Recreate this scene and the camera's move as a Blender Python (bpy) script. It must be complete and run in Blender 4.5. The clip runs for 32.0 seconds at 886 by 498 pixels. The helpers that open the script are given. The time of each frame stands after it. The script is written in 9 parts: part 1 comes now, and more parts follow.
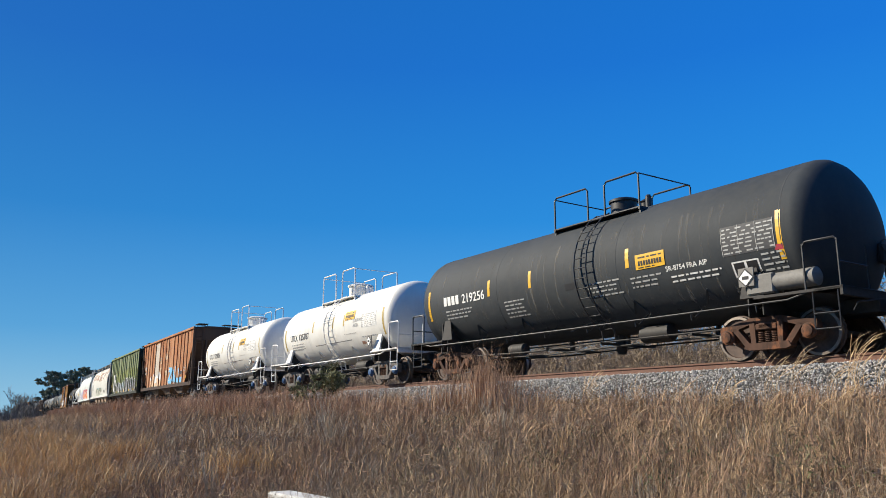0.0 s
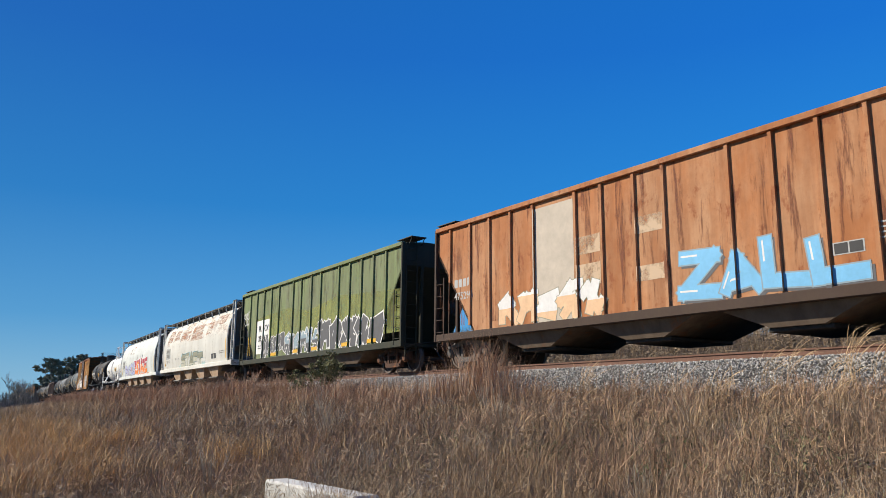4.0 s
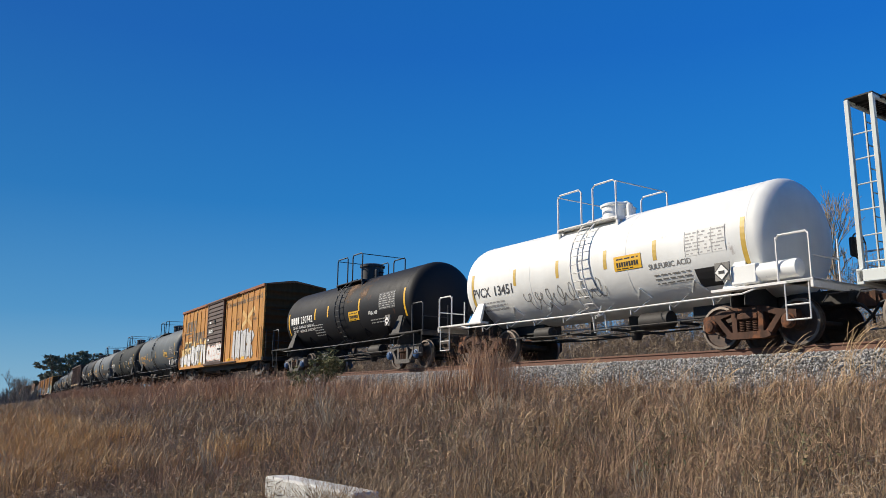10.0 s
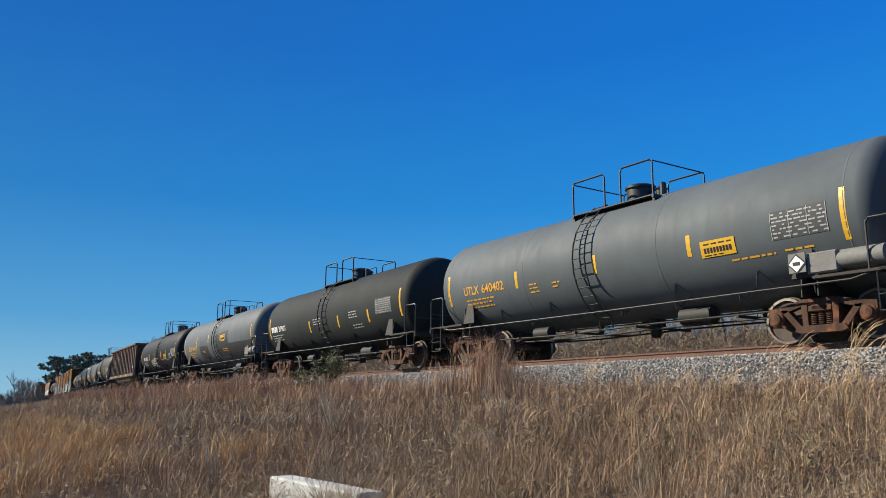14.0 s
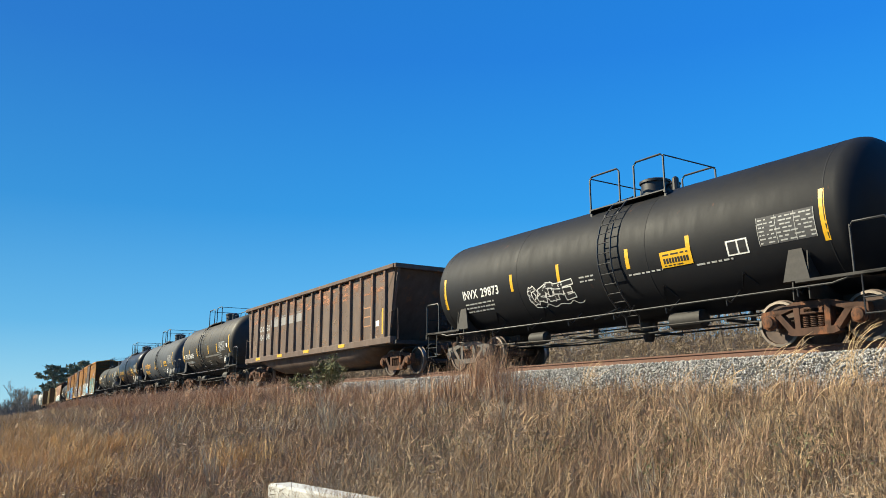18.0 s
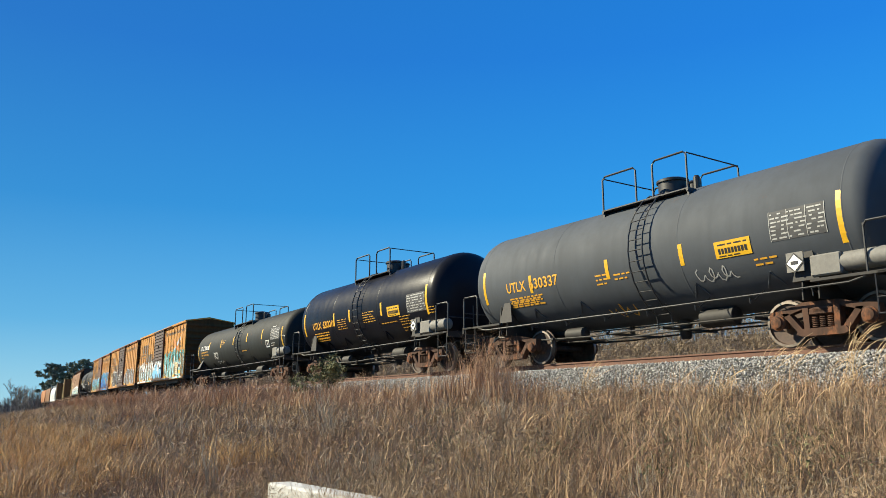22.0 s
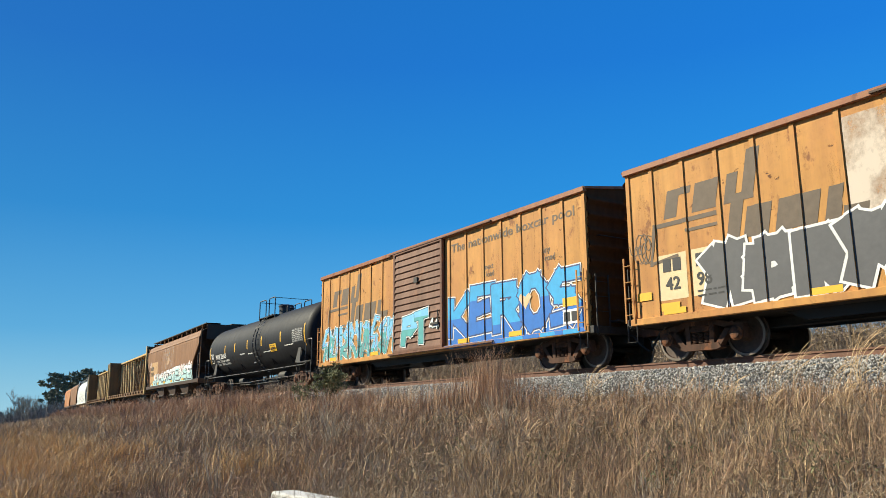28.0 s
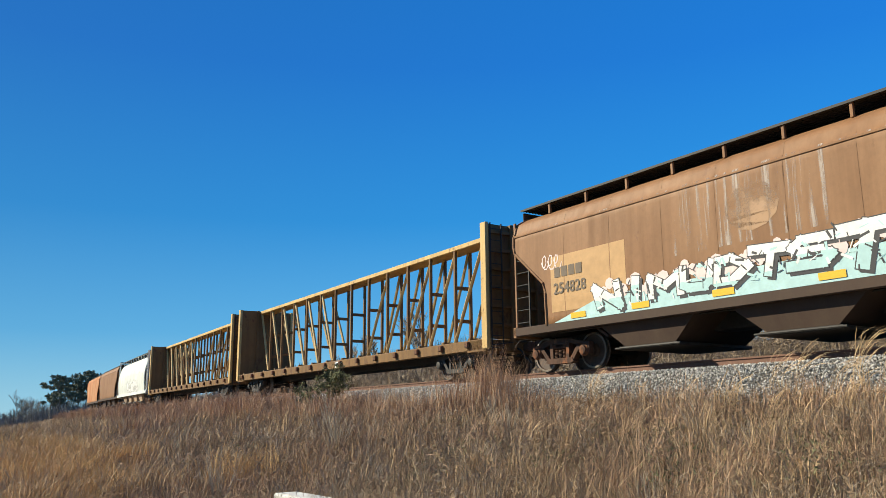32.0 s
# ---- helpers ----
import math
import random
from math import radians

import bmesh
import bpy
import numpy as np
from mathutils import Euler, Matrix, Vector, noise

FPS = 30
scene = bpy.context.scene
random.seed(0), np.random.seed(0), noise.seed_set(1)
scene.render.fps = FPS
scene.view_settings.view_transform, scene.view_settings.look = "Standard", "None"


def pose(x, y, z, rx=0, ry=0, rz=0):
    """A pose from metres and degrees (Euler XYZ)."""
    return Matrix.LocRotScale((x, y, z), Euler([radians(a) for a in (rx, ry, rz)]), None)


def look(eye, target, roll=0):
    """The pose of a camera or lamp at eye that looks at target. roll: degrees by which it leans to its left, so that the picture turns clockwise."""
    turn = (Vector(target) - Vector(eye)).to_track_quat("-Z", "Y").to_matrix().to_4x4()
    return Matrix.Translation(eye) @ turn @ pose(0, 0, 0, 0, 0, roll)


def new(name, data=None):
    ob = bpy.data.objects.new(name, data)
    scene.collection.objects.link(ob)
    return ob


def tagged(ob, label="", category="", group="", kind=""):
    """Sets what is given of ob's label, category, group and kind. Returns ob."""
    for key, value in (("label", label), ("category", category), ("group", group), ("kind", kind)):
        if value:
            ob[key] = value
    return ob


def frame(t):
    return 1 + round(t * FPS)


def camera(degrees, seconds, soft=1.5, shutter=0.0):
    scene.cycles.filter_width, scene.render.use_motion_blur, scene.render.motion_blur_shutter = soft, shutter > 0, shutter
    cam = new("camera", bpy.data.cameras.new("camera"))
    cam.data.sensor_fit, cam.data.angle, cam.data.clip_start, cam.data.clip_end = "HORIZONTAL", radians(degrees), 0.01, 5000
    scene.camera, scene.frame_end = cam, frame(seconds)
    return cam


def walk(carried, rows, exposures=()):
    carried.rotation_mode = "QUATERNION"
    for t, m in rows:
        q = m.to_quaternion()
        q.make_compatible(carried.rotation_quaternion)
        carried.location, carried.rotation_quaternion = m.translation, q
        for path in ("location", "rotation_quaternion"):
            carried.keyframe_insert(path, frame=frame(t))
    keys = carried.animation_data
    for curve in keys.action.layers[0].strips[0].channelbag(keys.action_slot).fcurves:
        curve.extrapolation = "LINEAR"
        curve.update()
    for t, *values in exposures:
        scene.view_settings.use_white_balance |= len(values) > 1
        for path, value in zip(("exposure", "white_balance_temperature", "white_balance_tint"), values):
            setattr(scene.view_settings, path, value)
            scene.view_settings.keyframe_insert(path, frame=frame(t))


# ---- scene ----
EYE_Z = -1.147
cam = camera(58.63, 32.0, soft=0.65)
walk(cam, [
    (0, pose(0, 0, EYE_Z, 102.005, -0.128, 54.812)),
    (0.5, pose(0, 0, EYE_Z, 101.944, -0.182, 54.839)),
    (1, pose(0, 0, EYE_Z, 101.842, -0.268, 54.827)),
    (1.5, pose(0, 0, EYE_Z, 101.721, -0.344, 54.791)),
    (2, pose(0, 0, EYE_Z, 101.596, -0.415, 54.734)),
    (2.5, pose(0, 0, EYE_Z, 101.470, -0.444, 54.689)),
    (3, pose(0, 0, EYE_Z, 101.348, -0.493, 54.630)),
    (3.5, pose(0, 0, EYE_Z, 101.294, -0.527, 54.577)),
    (5.5, pose(0, 0, EYE_Z, 101.130, -0.284, 54.933)),
    (6, pose(0, 0, EYE_Z, 101.164, -0.362, 54.993)),
    (6.5, pose(0, 0, EYE_Z, 101.120, -0.447, 55.023)),
    (7, pose(0, 0, EYE_Z, 101.001, -0.488, 54.988)),
    (7.5, pose(0, 0, EYE_Z, 100.955, -0.518, 54.900)),
    (8, pose(0, 0, EYE_Z, 100.959, -0.502, 54.785)),
    (8.5, pose(0, 0, EYE_Z, 100.962, -0.444, 54.701)),
    (9, pose(0, 0, EYE_Z, 100.991, -0.362, 54.676)),
    (9.5, pose(0, 0, EYE_Z, 101.012, -0.381, 54.664)),
    (10, pose(0, 0, EYE_Z, 101.021, -0.461, 54.627)),
    (10.5, pose(0, 0, EYE_Z, 101.027, -0.497, 54.596)),
    (11, pose(0, 0, EYE_Z, 101.025, -0.502, 54.648)),
    (11.5, pose(0, 0, EYE_Z, 101.018, -0.526, 54.759)),
    (12, pose(0, 0, EYE_Z, 100.992, -0.588, 54.837)),
    (12.5, pose(0, 0, EYE_Z, 100.951, -0.612, 54.896)),
    (13, pose(0, 0, EYE_Z, 100.954, -0.541, 54.942)),
    (13.5, pose(0, 0, EYE_Z, 101.002, -0.396, 54.972)),
    (14, pose(0, 0, EYE_Z, 101.006, -0.263, 54.896)),
    (14.5, pose(0, 0, EYE_Z, 101.025, -0.193, 54.830)),
    (16.5, pose(0, 0, EYE_Z, 101.318, 0.149, 54.732)),
    (17, pose(0, 0, EYE_Z, 101.355, 0.189, 54.746)),
    (17.5, pose(0, 0, EYE_Z, 101.378, 0.243, 54.773)),
    (18, pose(0, 0, EYE_Z, 101.391, 0.240, 54.783)),
    (18.5, pose(0, 0, EYE_Z, 101.413, 0.188, 54.778)),
    (19, pose(0, 0, EYE_Z, 101.426, 0.133, 54.737)),
    (19.5, pose(0, 0, EYE_Z, 101.432, 0.054, 54.725)),
    (20, pose(0, 0, EYE_Z, 101.442, -0.017, 54.726)),
    (20.5, pose(0, 0, EYE_Z, 101.429, -0.084, 54.731)),
    (21, pose(0, 0, EYE_Z, 101.404, -0.050, 54.726)),
    (21.5, pose(0, 0, EYE_Z, 101.382, 0.015, 54.735)),
    (22, pose(0, 0, EYE_Z, 101.372, 0.047, 54.773)),
    (22.5, pose(0, 0, EYE_Z, 101.380, 0.098, 54.797)),
    (23, pose(0, 0, EYE_Z, 101.406, 0.213, 54.822)),
    (23.5, pose(0, 0, EYE_Z, 101.465, 0.328, 54.828)),
    (24, pose(0, 0, EYE_Z, 101.544, 0.384, 54.839)),
    (24.5, pose(0, 0, EYE_Z, 101.609, 0.406, 54.814)),
    (25, pose(0, 0, EYE_Z, 101.690, 0.449, 54.783)),
    (25.5, pose(0, 0, EYE_Z, 101.746, 0.451, 54.788)),
    (27.5, pose(0, 0, EYE_Z, 101.866, 0.391, 54.974)),
    (28, pose(0, 0, EYE_Z, 101.888, 0.359, 54.997)),
    (28.5, pose(0, 0, EYE_Z, 101.945, 0.340, 55.058)),
    (29, pose(0, 0, EYE_Z, 102.002, 0.362, 55.127)),
    (29.5, pose(0, 0, EYE_Z, 102.052, 0.416, 55.201)),
    (30, pose(0, 0, EYE_Z, 102.107, 0.461, 55.246)),
    (30.5, pose(0, 0, EYE_Z, 102.112, 0.465, 55.265)),
    (31, pose(0, 0, EYE_Z, 102.092, 0.433, 55.261)),
    (31.5, pose(0, 0, EYE_Z, 102.057, 0.441, 55.231)),
    (32, pose(0, 0, EYE_Z, 101.978, 0.477, 55.158)),
], exposures=[(0, 0.58, 6500, 8), (1, 0.48, 6500, 10), (2, 0.22, 6500, 10), (3, 0.32, 6500, 10), (6, 0.58, 6500, 8), (8, 0.28, 6500, 9), (9, 0.28, 6500, 9), (11, 0.28, 6500, 10), (12, 0.65, 6500, 6), (14, 0.50, 6500, 6), (17, 0.85, 7050, 1), (19, 0.97, 7050, 1), (22, 0.87, 7050, 1), (25, 0.87, 7000, 2), (28, 0.73, 6850, 1), (30, 0.8, 6850, 1), (32, 0.75, 6950, 2)])

# ---- light ----
SUN_EL, SUN_AZ = 33.0, 222.0      # degrees; azimuth of the sun, counter-clockwise from +x
world = bpy.data.worlds.new("world")
scene.world = world
world.use_nodes = True
wn = world.node_tree.nodes
sky = wn.new("ShaderNodeTexSky")
sky.sky_type = "NISHITA"
sky.sun_disc = False
sky.sun_elevation = radians(SUN_EL)
sky.sun_rotation = radians(90 - SUN_AZ)
sky.altitude, sky.air_density, sky.dust_density, sky.ozone_density = 100, 1.0, 0.0, 3.0
wn["Background"].inputs["Strength"].default_value = 0.10
# the clear, deep blue of a dry winter day: the sky texture blended with an even fall from pale to deep blue
up = wn.new("ShaderNodeTexCoord")
part_z = wn.new("ShaderNodeSeparateXYZ")
fall = wn.new("ShaderNodeValToRGB")
for _k, (_p, _c) in enumerate([(0.0, (1.75, 3.85, 5.6)), (0.10, (0.50, 2.52, 5.2)), (0.24, (0.06, 1.60, 4.6)), (0.42, (0.012, 1.03, 4.1)), (1.0, (0.02, 0.6, 2.3))]):
    _el = fall.color_ramp.elements[0] if _k == 0 else fall.color_ramp.elements[-1] if _p == 1 else fall.color_ramp.elements.new(_p)
    _el.position, _el.color = _p, (*[v / 6 for v in _c], 1)
rich = wn.new("ShaderNodeMix")
rich.data_type = "RGBA"
rich.inputs[0].default_value = 0.93
scale_up = wn.new("ShaderNodeVectorMath")
scale_up.operation = "SCALE"
# the sky also pales evenly from the sun's side of the north-west round to the north-east
across = wn.new("ShaderNodeVectorMath")
across.operation = "DOT_PRODUCT"
across.inputs[1].default_value = (0.577, 0.817, 0.0)
paler = wn.new("ShaderNodeMapRange")
for _k, _v in (("From Min", -0.55), ("From Max", 0.55), ("To Min", 4.98), ("To Max", 7.1)):
    paler.inputs[_k].default_value = _v
for _a0, _b0 in ((up.outputs["Generated"], part_z.inputs[0]), (up.outputs["Generated"], across.inputs[0]), (across.outputs["Value"], paler.inputs["Value"]), (paler.outputs["Result"], scale_up.inputs["Scale"]), (part_z.outputs["Z"], fall.inputs[0]), (fall.outputs["Color"], scale_up.inputs[0]), (sky.outputs["Color"], rich.inputs[6]),
                 (scale_up.outputs[0], rich.inputs[7]), (rich.outputs[2], wn["Background"].inputs["Color"])):
    world.node_tree.links.new(_a0, _b0)
sun_data = bpy.data.lights.new("sun", "SUN")
sun_data.energy, sun_data.angle, sun_data.color = 5.0, radians(0.6), (1.0, 0.91, 0.77)
sun = new("sun", sun_data)
_a, _e = radians(SUN_AZ), radians(SUN_EL)
sun.matrix_basis = look((60 * math.cos(_a) * math.cos(_e), 60 * math.sin(_a) * math.cos(_e), 60 * math.sin(_e)), (0, 0, 0))


# ---- materials ----
def rgb(c):
    return (*c, 1.0)


class Nodes:
    """A small builder for node materials, in object space."""

    def __init__(self, name):
        self.m = bpy.data.materials.new(name)
        self.m.use_nodes = True
        self.t = self.m.node_tree
        self.b = self.t.nodes["Principled BSDF"]
        self.tc = self.t.nodes.new("ShaderNodeTexCoord").outputs["Object"]

    def put(self, socket, value):
        if isinstance(value, bpy.types.NodeSocket):
            self.t.links.new(value, socket)
        else:
            socket.default_value = value

    def scaled(self, s, shift=(0, 0, 0)):
        n = self.t.nodes.new("ShaderNodeMapping")
        n.inputs["Scale"].default_value = s
        n.inputs["Location"].default_value = shift
        self.t.links.new(self.tc, n.inputs["Vector"])
        return n.outputs["Vector"]

    def noise(self, scale, detail=4.0, rough=0.55, vec=None, distort=0.0):
        n = self.t.nodes.new("ShaderNodeTexNoise")
        n.inputs["Scale"].default_value, n.inputs["Detail"].default_value = scale, detail
        n.inputs["Roughness"].default_value, n.inputs["Distortion"].default_value = rough, distort
        self.t.links.new(vec or self.tc, n.inputs["Vector"])
        return n.outputs["Fac"]

    def ramp(self, fac, lo, hi):
        n = self.t.nodes.new("ShaderNodeMapRange")
        n.inputs["From Min"].default_value, n.inputs["From Max"].default_value = lo, hi
        self.t.links.new(fac, n.inputs["Value"])
        return n.outputs["Result"]

    def math(self, op, a, b):
        n = self.t.nodes.new("ShaderNodeMath")
        n.operation = op
        self.put(n.inputs[0], a), self.put(n.inputs[1], b)
        return n.outputs[0]

    def mix(self, fac, a, b, kind="MIX"):
        n = self.t.nodes.new("ShaderNodeMix")
        n.data_type, n.blend_type = "RGBA", kind
        self.put(n.inputs[0], fac)
        self.put(n.inputs[6], a if isinstance(a, bpy.types.NodeSocket) else rgb(a))
        self.put(n.inputs[7], b if isinstance(b, bpy.types.NodeSocket) else rgb(b))
        return n.outputs[2]

    def info(self, what):
        if what == "island":
            return self.t.nodes.new("ShaderNodeNewGeometry").outputs["Random Per Island"]
        return self.t.nodes.new("ShaderNodeObjectInfo").outputs["Random"]

    def bump(self, height, strength, distance):
        n = self.t.nodes.new("ShaderNodeBump")
        n.inputs["Strength"].default_value, n.inputs["Distance"].default_value = strength, distance
        self.t.links.new(height, n.inputs["Height"])
        self.t.links.new(n.outputs["Normal"], self.b.inputs["Normal"])

    def done(self, color, rough=0.6, metal=0.0):
        self.put(self.b.inputs["Base Color"], color if isinstance(color, bpy.types.NodeSocket) else rgb(color))
        self.put(self.b.inputs["Roughness"], rough)
        self.put(self.b.inputs["Metallic"], metal)
        return self.m


def paint(name, col, dirt=(0.10, 0.075, 0.05), dirty=0.35, rust=(0.16, 0.06, 0.025), rusty=0.1, rough=0.5,
          fade=None, fading=0.0, relief=0.25, gloss=0.24):
    """Weathered paint on steel: broad fading, dirt run down in streaks, rust in patches, fine grain."""
    n = Nodes(name)
    big = n.noise(0.55, 3, 0.6)
    c = n.mix(n.ramp(big, 0.35, 0.7), [x * 0.86 for x in col], [min(1, x * 1.08) for x in col])
    if fade:
        band = n.noise(0.8, 5, 0.65, n.scaled((0.9, 0.9, 0.35)))
        c = n.mix(n.math("MULTIPLY", n.ramp(band, 0.42, 0.62), fading), c, fade)
    streak = n.noise(1.6, 5, 0.6, n.scaled((2.6, 2.6, 0.16)))
    c = n.mix(n.math("MULTIPLY", n.ramp(streak, 0.40, 0.78), dirty), c, dirt)
    grime = n.noise(9, 6, 0.7)
    c = n.mix(n.math("MULTIPLY", n.ramp(grime, 0.45, 0.8), dirty * 0.55), c, dirt)
    patch = n.noise(2.1, 10, 0.72, n.scaled((1, 1, 0.6), (7, 3, 1)))
    edge = 0.66 - 0.28 * rusty
    c = n.mix(n.math("MULTIPLY", n.ramp(patch, edge, edge + 0.07), min(1, 0.5 + rusty)), c, rust)
    fine = n.noise(70, 3, 0.6)
    c = n.mix(n.math("MULTIPLY", fine, 0.16), c, [x * 0.55 for x in col])
    n.bump(n.math("ADD", n.math("MULTIPLY", grime, 0.6), n.math("MULTIPLY", big, 2.0)), relief, 0.012)
    n.b.inputs["Specular IOR Level"].default_value = gloss
    return n.done(c, n.math("ADD", n.math("MULTIPLY", streak, 0.25), rough - 0.1))


def plain(name, col, rough=0.6, metal=0.0, var=0.25, scale=14.0, relief=0.15, dist=0.004):
    n = Nodes(name)
    a = n.noise(scale, 5, 0.65)
    b = n.noise(scale * 0.11, 3, 0.6)
    c = n.mix(n.ramp(a, 0.3, 0.75), [x * (1 - var) for x in col], [min(1, x * (1 + var)) for x in col])
    c = n.mix(n.math("MULTIPLY", n.ramp(b, 0.4, 0.7), 0.4), c, [x * (1 - 1.6 * var) for x in col])
    n.bump(a, relief, dist)
    return n.done(c, rough, metal)


def grassy(name, cols, rough=0.75):
    """Dry grass: every blade takes its own tone, and patches of the field differ."""
    n = Nodes(name)
    i = n.info("island")
    c = n.mix(i, cols[0], cols[1])
    field = n.noise(0.5, 5, 0.65)
    c = n.mix(n.math("MULTIPLY", n.ramp(field, 0.44, 0.58), 0.9), c, n.mix(i, cols[2], cols[3]))
    fine = n.noise(2.2, 3, 0.6, n.scaled((1, 1, 0.6), (3, 8, 2)))
    c = n.mix(n.math("MULTIPLY", n.ramp(fine, 0.48, 0.62), 0.7), c, [v * 0.5 for v in cols[0]])
    m = n.done(c, rough)
    n.b.inputs["Specular IOR Level"].default_value = 0.25
    return m


M_SHELL = {
    "charcoal": paint("charcoal_tank_paint", (0.046, 0.052, 0.057), (0.085, 0.085, 0.08), 0.40, rusty=0.02, rough=0.67, gloss=0.18),
    "black": paint("black_tank_paint", (0.013, 0.014, 0.017), (0.032, 0.028, 0.024), 0.2, rusty=0.02, rough=0.58, gloss=0.18),
    "gloss": paint("glossy_black_tank_paint", (0.010, 0.011, 0.017), (0.03, 0.026, 0.022), 0.14, rusty=0.0, rough=0.34, gloss=0.12),
    "white": paint("white_tank_paint", (0.82, 0.80, 0.735), (0.52, 0.45, 0.35), 0.2, rusty=0.04, rough=0.42),
    "grey": paint("grey_tank_paint", (0.122, 0.138, 0.145), (0.09, 0.095, 0.094), 0.30, rusty=0.02, rough=0.58, gloss=0.18),
    "green": paint("dark_grey_green_tank_paint", (0.028, 0.033, 0.033), (0.06, 0.056, 0.048), 0.3, rusty=0.03, rough=0.72, gloss=0.18),
    "bright": paint("bright_white_tank_paint", (0.84, 0.84, 0.80), (0.55, 0.51, 0.43), 0.14, rusty=0.02, rough=0.45),
    "pale": paint("pale_grey_tank_paint", (0.140, 0.153, 0.160), (0.10, 0.105, 0.105), 0.30, rusty=0.02, rough=0.58, gloss=0.18),
    "slate": paint("slate_grey_tank_paint", (0.080, 0.090, 0.103), (0.06, 0.062, 0.064), 0.35, rusty=0.02, rough=0.67, gloss=0.18),
    "deep": paint("blackish_green_tank_paint", (0.019, 0.022, 0.021), (0.045, 0.042, 0.036), 0.25, rusty=0.02, rough=0.62, gloss=0.18),
    "brown": paint("grimy_dark_tank_paint", (0.044, 0.041, 0.036), (0.075, 0.060, 0.044), 0.55, rusty=0.06, rough=0.55),
}
M_STEEL = plain("dark_underframe_steel", (0.030, 0.026, 0.023), 0.7, 0.0, 0.4, 9)
M_RUSTY = paint("rust_brown_truck_steel", (0.105, 0.054, 0.035), (0.025, 0.019, 0.016), 0.75, (0.21, 0.085, 0.04), 0.5, 0.8)
M_TRUCKGREY = plain("dusty_grey_truck_steel", (0.115, 0.103, 0.092), 0.8, 0.0, 0.4, 11, 0.3, 0.006)
M_WHEEL = plain("rusty_wheel_steel", (0.095, 0.056, 0.039), 0.7, 0.0, 0.45, 6)
M_RIM = plain("worn_wheel_rim", (0.22, 0.18, 0.145), 0.5, 0.3, 0.3, 12)
M_TREAD = plain("bright_wheel_tread", (0.27, 0.25, 0.235), 0.4, 0.9, 0.15, 30)
M_RAIL = plain("rust_brown_rail", (0.155, 0.070, 0.042), 0.7, 0.0, 0.3, 20)
M_RAILTOP = plain("worn_rail_head", (0.40, 0.36, 0.33), 0.35, 0.9, 0.15, 30)
M_TIE = plain("weathered_wooden_tie", (0.085, 0.065, 0.050), 0.9, 0.0, 0.45, 7, 0.6, 0.01)
M_WHITE = plain("white_marking_paint", (0.78, 0.77, 0.73), 0.6, 0, 0.06, 20)
M_DULLWHITE = plain("faded_white_marking", (0.42, 0.42, 0.40), 0.7, 0, 0.15, 20)
M_YELLOW = plain("yellow_reflective_strip", (0.75, 0.42, 0.02), 0.45, 0, 0.08, 20)
M_ORANGE = plain("orange_yellow_marking", (0.80, 0.40, 0.04), 0.5, 0, 0.08, 20)
M_INK = plain("black_stencil_ink", (0.055, 0.055, 0.06), 0.6, 0, 0.2, 20)
M_BLACK = plain("black_marking_paint", (0.012, 0.012, 0.014), 0.6, 0, 0.2, 20)
M_GREYMARK = plain("grey_marking_paint", (0.20, 0.19, 0.17), 0.7, 0, 0.2, 14)
M_BLUECAP = plain("blue_bearing_cap", (0.028, 0.085, 0.20), 0.5, 0, 0.15, 20)
M_WHITERAIL = plain("white_handrail_paint", (0.74, 0.72, 0.68), 0.5, 0, 0.1, 12)
M_BLACKRAIL = plain("black_handrail_paint", (0.020, 0.020, 0.022), 0.5, 0, 0.2, 12)
M_CONCRETE = plain("pale_weathered_concrete", (0.56, 0.545, 0.50), 0.9, 0, 0.34, 9, 0.6, 0.008)


